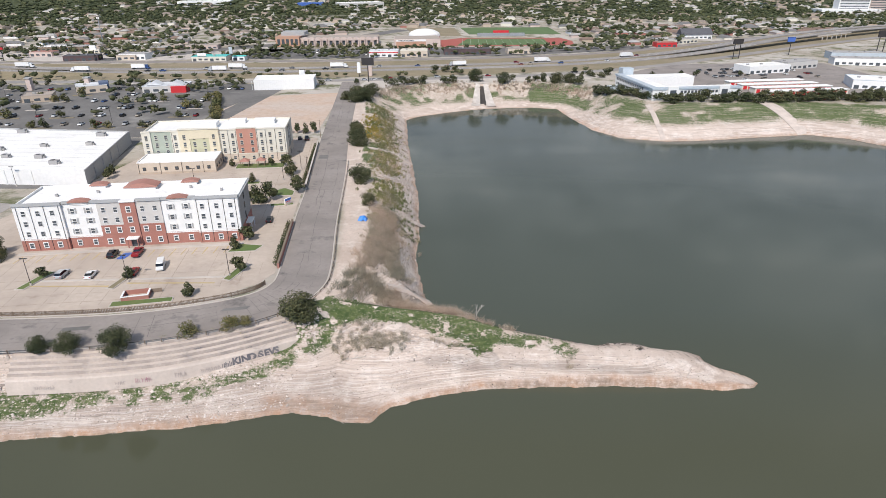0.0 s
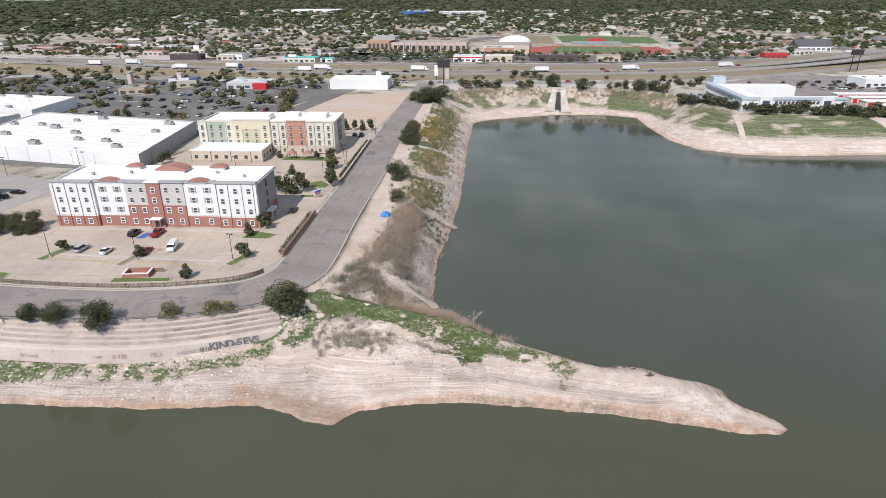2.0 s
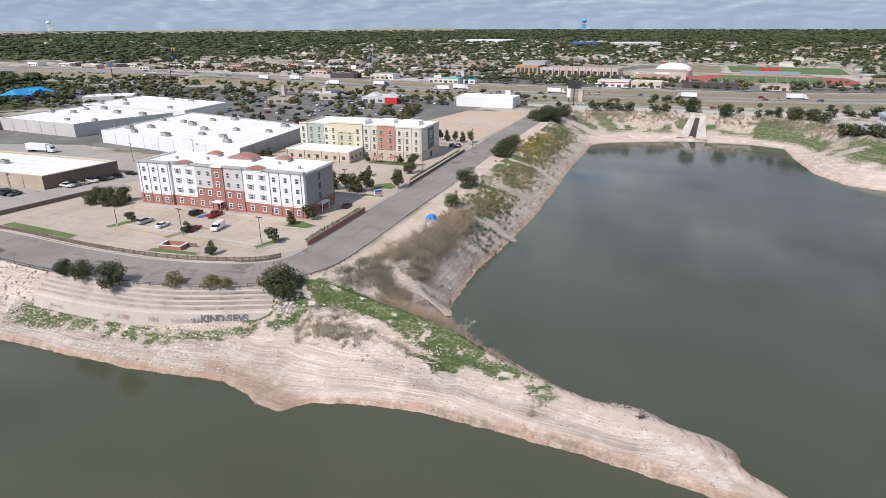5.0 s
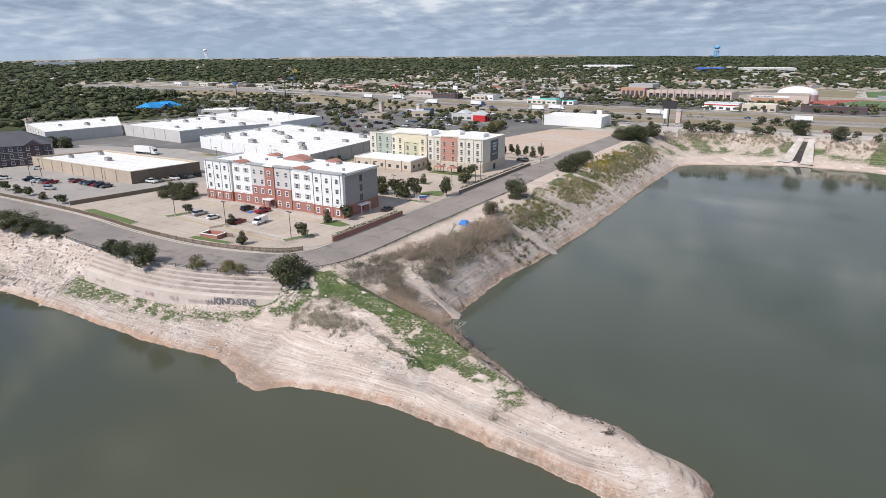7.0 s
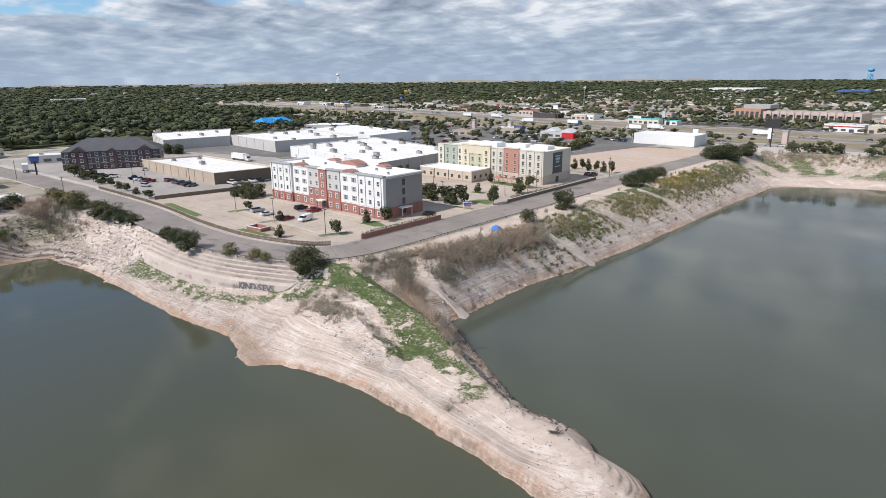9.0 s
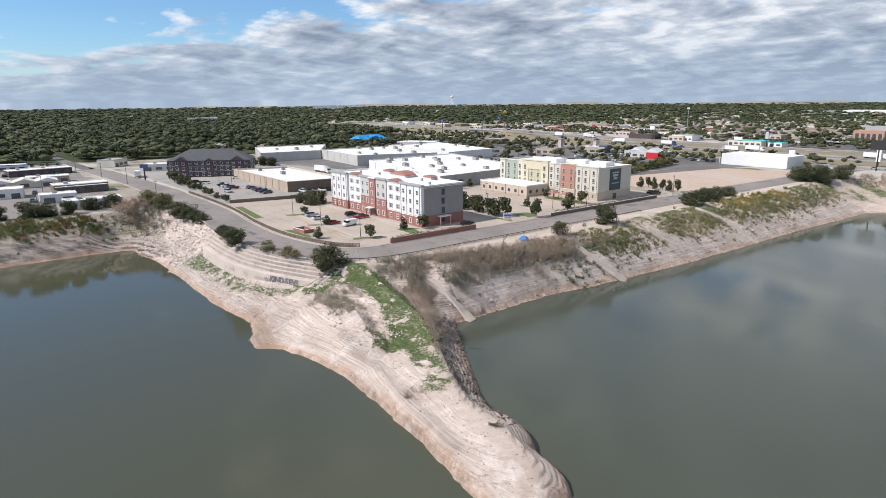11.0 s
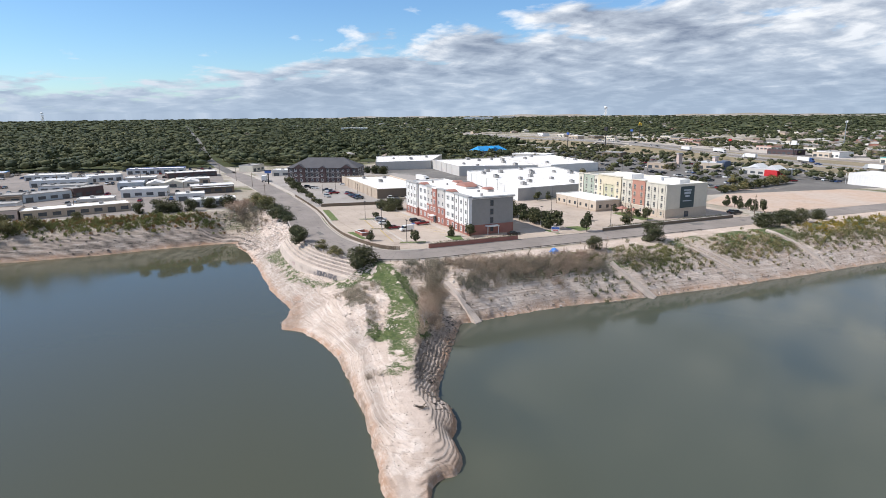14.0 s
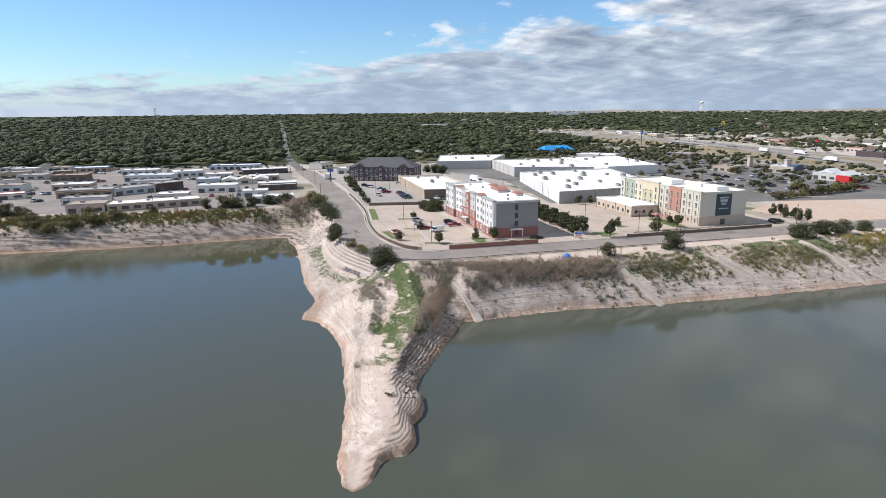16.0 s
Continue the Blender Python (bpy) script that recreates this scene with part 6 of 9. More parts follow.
def tree_meshes(seed, lobes, spread, tufts, size, mat, low=0.32, trunk_r=0.028):
    """Trunk with limbs, and a crown of tufts, for a tree 1 m high and 1 m wide."""
    rnd = random.Random(seed)
    tb, cb = bmesh.new(), bmesh.new()
    fork = Vector((rnd.uniform(-0.02, 0.02), rnd.uniform(-0.02, 0.02), low * 0.8))
    tube(tb, (0, 0, -0.05), fork, trunk_r, trunk_r * 0.7, 6)
    for i in range(lobes):
        a = 6.283 * i / lobes + rnd.uniform(-0.4, 0.4)
        r = spread * rnd.uniform(0.45, 1.0) if i else 0.05
        c = Vector((math.cos(a) * r, math.sin(a) * r, rnd.uniform(low + 0.08, 0.78) if i else 0.76))
        tube(tb, fork, c, trunk_r * 0.5, trunk_r * 0.15, 4)
        q = rnd.uniform(0.2, 0.3)
        leaf_cloud(cb, rnd, c, (q, q, q * 0.85), tufts, size)
    return mesh_of("trunk", tb, BARK), mesh_of("crown", cb, mat)


OAKS = [tree_meshes(s, 19, 0.34, 210, 0.026, LEAVES, 0.0) for s in (1, 2, 3)]
FAR_OAKS = [tree_meshes(s, 9, 0.33, 44, 0.065, LEAVES, 0.1) for s in (11, 12, 13)]
FAR_OLIVES = [tree_meshes(s, 9, 0.33, 40, 0.065, DRY_LEAVES, 0.1) for s in (14, 15)]
OLIVES = [tree_meshes(s, 13, 0.34, 120, 0.035, DRY_LEAVES, 0.05) for s in (4, 5)]
SMALLS = [tree_meshes(s, 9, 0.27, 90, 0.055, LEAVES, 0.14, 0.02) for s in (6, 7)]
SHRUBS = [tree_meshes(s, 8, 0.36, 60, 0.06, DRY_LEAVES, 0.05, 0.015) for s in (8, 9)]
tree_no = [0]


def tree(x, y, h, w, kind=OAKS, label="", group="", name="tree", z=None):
    tree_no[0] += 1
    rnd = random.Random(tree_no[0])
    tr, cr = kind[tree_no[0] % len(kind)]
    gz_ = ground_z(x, y) if z is None else z
    t_ = thing(name, label or "dark green broad-crowned tree on the lakeside", "tree" if name == "tree" else "shrub", Matrix.Translation((x, y, gz_)) @ Matrix.Rotation(rnd.uniform(0, 6.28), 4, "Z") @ Matrix.Diagonal((w, w * rnd.uniform(0.9, 1.1), h, 1)), group)
    part("trunk", tr, None, t_)
    part("crown", cr, None, t_)
    return t_


def hedge(a, b, h, w, label):
    """A clipped hedge of dense leaf tufts on a row of stems."""
    r = random.Random(int(a[1]))
    a, b = Vector((*a, 0.1)), Vector((*b, 0.1))
    n_ = int((b - a).length / 0.9)
    lb, st_ = bmesh.new(), bmesh.new()
    for i in range(n_ + 1):
        p = a.lerp(b, i / n_)
        tube(st_, p, p + Vector((0, 0, h * 0.7)), 0.05, 0.03, 4)
        leaf_cloud(lb, r, p + Vector((0, 0, h * 0.55)), (w * 0.55, 0.75, h * 0.5 * r.uniform(0.85, 1.12)), 46, 0.17)
    g_ = thing("hedge", label, "hedge")
    part("leaves", lb, LEAVES, g_)
    part("stems", st_, BARK, g_)


hedge((-47.5, 154), (-50.7, 184.5), 1.9, 1.5, "clipped dark green hedge behind the brick wall")
hedge((-55.0, 226), (-61.2, 283), 1.8, 1.4, "clipped dark green hedge behind the block wall")
ROADSIDE = "dark green live oak standing beside the lake road"
tree(-35.2, 128.4, 7.4, 9.8, OAKS, ROADSIDE, z=-1.3)
for x, y, h, w in ((-71.5, 112.6, 5.8, 6.8), (-82.4, 112.8, 4.3, 5.6), (-88.4, 112.6, 4.1, 5.0)):
    tree(x, y, h, w, OAKS, ROADSIDE, z=-0.3)
for x, y, h, w in ((-58.3, 118.6, 3.4, 4.4), (-49.6, 121.8, 3.0, 4.4), (-46.6, 123.2, 2.4, 3.2)):
    tree(x, y, h, w, OLIVES, "small olive green tree by the guard rail", z=-0.2)
LOT = "young green tree in a parking lot island"
for x, y, h, w in ((-65, 136.6, 4.0, 3.6), (-56.3, 150.5, 4.6, 4.2), (-62.3, 165.4, 4.6, 3.6), (-60.2, 172, 4.8, 4.6), (-64.8, 205.4, 4.6, 4.2), (-54.8, 216, 7.2, 5.6), (-75.3, 228.4, 4.2, 3.8),
                   (-67.5, 250.6, 5.6, 5.0), (-85, 147, 3.4, 3.6), (-108, 147, 3.2, 3.4), (-62.6, 238.6, 6.8, 6.0), (-73.5, 250.6, 4.0, 3.4), (-90, 250.6, 3.6, 3.2), (-134, 234, 4.8, 4.4), (-136, 241, 4.4, 4)):
    tree(x, y, h, w, SMALLS, LOT, "parking lot trees", z=0.2)
for i in range(13):
    f = i / 12
    tree(-113 + 50 * f, 201.5 + 6.4 * f - (i % 2) * 1.4, 6.2 + (i * 37 % 5) * 0.35, 6.2, SMALLS, "leafy tree in the planted row between the hotels", "hedge row trees", z=0.1)
for i in range(6):
    tree(-88 + i * 4.2, 308.6 + (i % 2) * 0.8, 5.4 + (i * 7 % 3) * 0.4, 3.9, SMALLS, "leafy tree at the hotel drive's end", "drive trees", z=0.1)
for i, (x, y) in enumerate(((-131, 156), (-127.5, 157.6), (-134, 159.5), (-137, 155), (-140, 160), (-130, 162))):
    tree(x, y, 4.6 + i % 3 * 0.6, 5.4, OAKS, "dark bushy tree at the hotel's west corner", z=0.05)
BANK = "broad dark green tree on the north bank"
for x, y, h, w in ((-33.5, 229, 7.2, 9.0), (-41.5, 286, 6.6, 10.5), (-44, 297, 6.4, 9), (-45, 306, 6, 8), (-47, 318, 5.2, 7), (-27.5, 203, 5.0, 5.4), (-56, 392, 8.2, 12), (-52, 402, 8.6, 12), (-58, 410, 8, 11), (-50, 418, 8, 11), (-64, 400, 6.5, 9)):
    tree(x, y, h, w, OAKS, BANK, z=ground_z(x, y) - 0.2)
rnd = random.Random(33)
# trees along the top of the far bank
for x, y, h, w in ((-38, 452, 6, 9), (-31, 457, 6.4, 10), (-24, 459, 6.2, 9), (-17, 460, 6.6, 9), (-1, 463, 5.4, 9.5), (5, 465, 4.2, 6), (21.5, 468, 10.5, 11.5), (42, 466, 8.2, 10.5), (61, 466, 5.2, 5.5), (66, 470, 4.5, 5), (72, 467, 7.4, 5.2),
                   (81, 463, 9, 12), (90, 461, 8, 10), (96, 456, 7, 9), (112, 492, 6, 9), (127, 498, 6.4, 10), (134, 484, 6, 8), (119, 486, 5, 7), (-9, 516, 6.4, 8), (0, 517, 6.6, 9), (8, 517, 6, 8)):
    tree(x, y, h, w, OAKS if h > 7 else FAR_OAKS, "dark tree on the far bank of the lake", "far bank trees", z=ground_z(x, y) - 0.3)
for i in range(46):
    f = i / 45
    x = 104 + f * 175
    y = 428 - min(1, max(0, (x - 104) / 30)) * 38 + rnd.uniform(-4, 4)
    tree(x, y, rnd.uniform(5, 8.5), rnd.uniform(7.5, 11), FAR_OAKS, "dark tree on the far bank before the offices", "east bank trees", z=ground_z(x, y) - 0.3)
# west bay bank and west road
for x, y, h, w in ((-163, 104, 6.0, 9.5), (-154, 103.5, 5.4, 9), (-143, 107, 5.6, 9.5), (-136, 109, 5.0, 9), (-128, 111, 4.6, 8), (-168, 100, 6, 9), (-176, 100, 6, 8), (-119, 112, 4, 6)):
    tree(x, y, h, w, OLIVES if x < -150 else OAKS, "dusty olive tree at the bay's corner", "bay corner trees", z=ground_z(x, y) - 0.2)
for x, y, h, w in ((-160, 48, 6, 6.5), (-160, 57, 7.2, 10), (-160, 63, 6.6, 8), (-161, 70, 6.4, 7), (-156, -42, 7, 9), (-154, -35, 6, 8), (-157, -50, 8, 11), (-155, -62, 7, 10), (-157, -76, 8, 12), (-156, -92, 8, 12), (-156, -110, 8, 12), (-150, -30, 4.5, 7), (-152, 25, 4, 5), (-139, -8, 7, 9.5), (-141, 2, 6.4, 9), (-145, 10, 5.4, 8), (-136, -16, 6.5, 9.5), (-140, -24, 7, 10), (-147, -2, 6, 8), (-168, 78, 6, 8), (-172, 86, 6.5, 9)):
    tree(x, y, h, w, OAKS if x < -158 or y < -30 else OLIVES, "dark tree on top of the west bank", "west bank trees", z=ground_z(x, y) - 0.3)
for x, y, h, w in ((-217, 122.6, 6, 6.4), (-208, 124, 5, 5), (-199, 125.4, 3.8, 4.6), (-190, 126.4, 3.4, 4.6), (-181, 127, 3.4, 4.4), (-170, 127.6, 3.0, 4), (-157, 128.6, 3.4, 4.6), (-228, 121.4, 6, 6), (-240, 119.8, 6.6, 7)):
    tree(x, y, h, w, SMALLS, "small street tree in the verge by the west road", "street trees", z=0.1)
for x, y in MALL_TREES:
    tree(x, y, rnd.uniform(3.8, 6.2), rnd.uniform(4.5, 7.5), FAR_OLIVES if rnd.random() < 0.45 else FAR_OAKS, "parking lot tree in a planted island", "mall lot trees", z=0.1)
for i in range(15):
    f = i / 14
    tree(-128 - 22 * f + rnd.uniform(-2, 2), 340 + 66 * f, rnd.uniform(4, 6), rnd.uniform(5, 7), FAR_OLIVES if i % 3 else FAR_OAKS, "tree in the row beside the dark lot", "mall lot trees", z=0.05)
for x, y in ((-310, 180), (-304, 185), (-298, 189), (-306, 192), (-312, 187)):
    tree(x, y, 6, 7, OAKS, "dark tree behind the tan store", z=0.05)
for i in range(26):
    x = -330 + i * 22 + rnd.uniform(-8, 8)
    tree(x, 462 + rnd.uniform(-5, 3) + max(0, (x + 80) * 0.09), rnd.uniform(3.5, 6), rnd.uniform(4.5, 6.5), FAR_OAKS, "roadside tree along the frontage road", "frontage trees", z=0.02)
for i in range(12):
    tree(-172 + i * 8.2, 699.5, 6, 5, FAR_OLIVES, "brown-green tree planted before the school arches", "school trees", z=0.05)

# ---- woods: thousands of small crowns in one mesh ----
def crown_template(seed, tufts, size):
    r = random.Random(seed)
    bm = bmesh.new()
    bmesh.ops.create_icosphere(bm, subdivisions=1, radius=0.36)
    for v in bm.verts:
        v.co = Vector((v.co.x, v.co.y, v.co.z * 0.75)) * r.uniform(0.75, 1.12) + Vector((0, 0, 0.58))
    for _ in range(4):
        a, q = r.uniform(0, 6.28), r.uniform(0.12, 0.24)
        leaf_cloud(bm, r, (math.cos(a) * 0.24, math.sin(a) * 0.24, r.uniform(0.5, 0.8)), (q + 0.06, q + 0.06, q), tufts // 4, size)
    bmesh.ops.triangulate(bm, faces=bm.faces)
    bm.verts.index_update()
    v = np.array([q.co[:] for q in bm.verts])
    f = np.array([[q.index for q in t.verts] for t in bm.faces])
    bm.free()
    return v, f


def forest(name, label, spots, templates, mat, category="woods"):
    """spots: rows of x, y, height, width."""
    vs, fs, base = [], [], 0
    rs = np.random.RandomState(len(spots))
    for i, (x, y, h, w) in enumerate(spots):
        v, f = templates[i % len(templates)]
        a = rs.uniform(0, 6.28)
        c, s = math.cos(a) * w, math.sin(a) * w
        vs.append(np.stack([v[:, 0] * c - v[:, 1] * s + x, v[:, 0] * s + v[:, 1] * c + y, v[:, 2] * h - 0.1], 1))
        fs.append(f + base)
        base += len(v)
    V, Fc = np.concatenate(vs), np.concatenate(fs)
    me = bpy.data.meshes.new(name)
    me.vertices.add(len(V))
    me.vertices.foreach_set("co", V.ravel().astype(np.float32))
    me.loops.add(Fc.size)
    me.loops.foreach_set("vertex_index", Fc.ravel().astype(np.int32))
    me.polygons.add(len(Fc))
    me.polygons.foreach_set("loop_start", (np.arange(len(Fc)) * 3).astype(np.int32))
    me.update()
    me.materials.append(mat)
    return thing(name, label, category, kind="stuff", data=me)


CLEAR = [[(-560, 300), (-118, 300), (-60, 420), (-40, 470), (330, 395), (420, 460), (700, 860), (760, 1000), (380, 800), (250, 715), (-30, 690), (-560, 745), (-620, 620), (-1000, 640), (-1000, 440), (-560, 450)],
         [(-162, -260), (-150, 100), (-60, 120), (-40, 480), (-420, 470), (-400, 90), (-395, -40), (-430, -300)],
         [(-330, 596), (-240, 690), (-150, 790), (-90, 930), (-50, 930), (-110, 780), (-210, 680), (-300, 596)],
         [(-195, 690), (160, 690), (160, 970), (-70, 970), (-100, 870), (-195, 790)]]


def free_spot(x, y):
    if any(in_poly(x, y, c) for c in CLEAR):
        return False
    if abs(y - np.interp(x, [-2200, -1130, -953, -800, -640, -500, -410, -345], [-110, 0, 17, 31.5, 45.5, 59.5, 72.5, 84])) < 6.5 and x < -340:
        return False
    return True


templ_near = [crown_template(s, 52, 0.085) for s in range(5)]
templ_far = [crown_template(s, 12, 0.15) for s in range(5, 9)]
rw = random.Random(77)
near_s, mid_s, far_s = [], [], []
while len(near_s) < 3700:
    x, y = rw.uniform(-960, -385), rw.uniform(-420, 440)
    n_ = noise.noise((x * 0.012, y * 0.012, 0))
    if free_spot(x, y) and rw.random() < (0.75 if x < -600 or y < 180 else 0.3) + n_:
        near_s.append((x, y, rw.uniform(6, 12.5), rw.uniform(11, 19)))
while len(mid_s) < 4000:
    x, y = rw.uniform(-760, 900), rw.uniform(620, 1350)
    n_ = noise.noise((x * 0.008, y * 0.008, 3))
    if free_spot(x, y) and rw.random() < 0.42 + 1.3 * n_ + (y - 620) / 1500:
        mid_s.append((x, y, rw.uniform(5, 9.5), rw.uniform(7, 12)))
while len(far_s) < 10500:
    r, a = math.exp(rw.uniform(math.log(760), math.log(4700))), radians(rw.uniform(42, 216))
    x, y = r * math.cos(a) + 60, r * math.sin(a) + 60
    if x > -960 and y < 440 or (-760 < x < 900 and y < 1350):
        continue
    if free_spot(x, y):
        k = 1 + r / 2600
        far_s.append((x, y, rw.uniform(6, 10.5), rw.uniform(11, 18) * k))
road_s = []
for i in range(150):
    x, y = rw.uniform(-560, -330), rw.uniform(300, 470)
    if not (x > -352 and y < 352):
        road_s.append((x, y, rw.uniform(4, 7), rw.uniform(5.5, 9)))
for i in range(150):
    x = rw.uniform(-620, 210)
    road_s.append((x, (606 if i % 2 else 640) + rw.uniform(-2, 44) + max(0, x) * 0.3, rw.uniform(4, 7), rw.uniform(5, 8.5)))
for i in range(60):
    x = rw.uniform(-700, 120)
    road_s.append((x, 488 + rw.uniform(-4, 8) + max(0, x + 80) * 0.12, rw.uniform(3.5, 6), rw.uniform(4.5, 7)))
town_s = []
while len(town_s) < 620:
    x, y = rw.uniform(-640, 240), rw.uniform(598, 735)
    yh = np.interp(x, [-345, -81, 60, 165, 250], [590, 594, 612, 645, 700])
    if y < yh + 9 or (-180 < x < -60 and y > 694) or (-62 < x < 150 and y > 690) or in_poly(x, y, CLEAR[2]):
        continue
    if noise.noise((x * 0.02, y * 0.02, 9)) > -0.25:
        town_s.append((x, y, rw.uniform(3.5, 7.5), rw.uniform(5, 10)))
while len(town_s) < 980:
    x, y = rw.uniform(-640, -95), rw.uniform(352, 506)
    if in_poly(x, y, [(-150, 350), (-60, 300), (-60, 470), (-140, 470)]) or 466 < y < 482 or rw.random() > 0.35 + 0.4 * (y > 440) + 0.5 * (x < -420):
        continue
    town_s.append((x, y, rw.uniform(3.5, 7), rw.uniform(4.5, 9)))
while len(town_s) < 1200:
    x, y = rw.uniform(-560, -392), rw.uniform(100, 352)
    town_s.append((x, y, rw.uniform(5, 9), rw.uniform(7, 13)))
forest("town_trees", "dark green trees among car parks, shops and roadside lots", town_s, templ_far, LEAVES, "trees")
forest("roadside_trees", "round green trees between car parks and roadside businesses", road_s, templ_near, LEAVES, "trees")
forest("woodland", "dense dark green suburban woods west of the lake", near_s, templ_near, WOODS)
forest("neighbourhood_trees", "dark green trees scattered between houses", mid_s, templ_near[:3], WOODS)
forest("distant_woods", "hazy dark green treetops reaching the horizon", far_s, templ_far, WOODS)

# ---- brush on the banks ----
def brush(name, label, spots, mat, twigs, height, lean=0.5, width=0.035, category="brush"):
    """Bare twiggy bushes: each a fan of thin forked stems."""
    r = random.Random(len(spots))
    vs, fs = [], []

    def blade(p, q, w):
        d = (q - p)
        s = Vector((-d.y, d.x, 0))
        s = (s.normalized() if s.length > 1e-3 else Vector((1, 0, 0))) * w
        s2 = d.cross(s).normalized() * w
        b = len(vs)
        vs.extend([(p + s)[:], (p - s * 0.5 + s2)[:], (p - s * 0.5 - s2)[:], q[:]])
        fs.extend([(b, b + 1, b + 3), (b + 1, b + 2, b + 3), (b + 2, b, b + 3)])

    for x, y, k in spots:
        if any(abs((Vector((x, y)) - a).cross((b - a).normalized())) < w / 2 + 0.9 and -2 < (Vector((x, y)) - a).dot((b - a).normalized()) < (b - a).length for a, b, w in RAMPS):
            continue
        z0 = ground_z(x, y)
        for _ in range(twigs):
            a = r.uniform(0, 6.28)
            p = Vector((x + r.gauss(0, 0.35) * k, y + r.gauss(0, 0.35) * k, z0 - 0.1))
            h_ = height * k * r.uniform(0.5, 1.15)
            ln_ = lean * r.random()
            q = p + Vector((math.cos(a) * ln_ * h_, math.sin(a) * ln_ * h_, h_ * (1 - 0.35 * ln_)))
            blade(p, q, width * k)
            for _f in range(4):
                m_ = p.lerp(q, r.uniform(0.3, 0.8))
                b_ = r.uniform(0, 6.28)
                blade(m_, m_ + Vector((math.cos(b_), math.sin(b_), r.uniform(0.1, 1.2))) * h_ * 0.3, width * k * 0.7)
    me = bpy.data.meshes.new(name)
    me.from_pydata(vs, [], fs)
    me.materials.append(mat)
    return thing(name, label, category, kind="stuff", data=me)


rb = random.Random(5)


def along(line, n, spread, k0=0.7, k1=1.3):
    out = []
    seg = [math.dist(a, b) for a, b in zip(line, line[1:])]
    for _ in range(n):
        t = rb.uniform(0, sum(seg))
        i = 0
        while t > seg[i]:
            t -= seg[i]
            i += 1
        f = t / seg[i]
        out.append((line[i][0] + f * (line[i + 1][0] - line[i][0]) + rb.gauss(0, spread), line[i][1] + f * (line[i + 1][1] - line[i][1]) + rb.gauss(0, spread), rb.uniform(k0, k1)))
    return out


N_SLOPE = [(-18, 156), (-17.5, 175), (-18.5, 200), (-21, 225)]
N_SLOPE2 = [(-23, 240), (-27, 280), (-31, 330), (-37, 385)]
brush("bare_brush", "leafless grey-brown brush crowding the bank", along([(-20.5, 156), (-19.5, 170), (-19.5, 188), (-21.5, 203)], 430, 2.3, 0.8, 1.3) + along(N_SLOPE, 170, 2.4, 0.5, 1.0) + along([(-27, 139), (-22.5, 144), (-20, 150)], 85, 1.7, 0.6, 1.1) + along([(-18, 143), (-14.5, 147.5), (-14, 152), (-15, 160)], 150, 1.9, 0.6, 1.15) + along([(-20, 147), (-12, 143.8), (-4, 140.6), (3, 138)], 270, 1.3, 0.7, 1.25) + along([(-25.5, 147), (-23.5, 152), (-22, 157)], 60, 1.2, 0.6, 1.1) + along([(5, 136.4), (12, 133.6), (17, 132)], 30, 0.6, 0.5, 0.9), TWIGS, 16, 2.5, 0.95, 0.028)
brush("bare_brush", "low grey-brown brush on the far slope", along(N_SLOPE2, 260, 3.2, 0.6, 1.0) + along([(-47, 425), (-40, 440), (-18, 453), (18, 460)], 330, 3.4, 0.6, 1.2) + along([(34, 461), (62, 461), (90, 450), (104, 430)], 330, 3.2, 0.6, 1.2), TWIGS, 11, 2.2, 0.6, 0.045)
brush("dead_scrub", "pale dead scrub on the spit's mound", along([(-26, 125.5), (-18, 124.2), (-10, 123)], 120, 2.3, 0.6, 1.1) + along([(-4, 125), (4, 123.5)], 16, 0.8, 0.5, 0.8) + along([(28, 118), (28.5, 119), (29, 120)], 4, 0.5, 0.7, 0.9), PALE_TWIGS, 16, 2.0, 0.75, 0.03)
brush("green_weeds", "fresh green weeds and tall grass on the banks", along([(-22, 190), (-22.5, 200)], 130, 2.2, 0.5, 1.0) + along([(-21, 212), (-23, 230)], 210, 2.8, 0.5, 1.0) + along([(-22, 160), (-21, 172)], 40, 2.0, 0.4, 0.8) + along([(-26, 250), (-35, 350)], 260, 3.6, 0.5, 0.9), WEEDS, 14, 1.1, 0.9, 0.07)
brush("bank_weeds", "yellow-green weeds along the west bank's top", along([(-144, -60), (-144, -25), (-144, 0), (-145, 30), (-149, 60), (-151, 80)], 900, 3.4, 0.6, 1.3), WEEDS, 13, 1.5, 0.8, 0.08)
brush("rust_weeds", "rust-brown weeds on the west bank", along([(-146, -40), (-146.5, 8), (-148.5, 45), (-151, 78)], 420, 3.2, 0.6, 1.2), foliage("rust weeds", (0.18, 0.10, 0.045), (0.26, 0.15, 0.07), (0.33, 0.22, 0.11)), 13, 1.4, 0.8, 0.08)
brush("roadside_scrub", "dry low scrub between guard rail and terraces", along([(-66, 115.6), (-56, 118.8), (-46, 123.6)], 90, 0.8, 0.3, 0.6), foliage("dry scrub", (0.16, 0.15, 0.085), (0.26, 0.24, 0.15), (0.4, 0.36, 0.27)), 10, 1.2, 0.9, 0.06)
brush("dead_scrub", "grey dead scrub at the bay's corner", along([(-170, 96), (-158, 92), (-150, 100)], 120, 3.2, 0.8, 1.5), TWIGS, 14, 3.0, 0.7, 0.05)


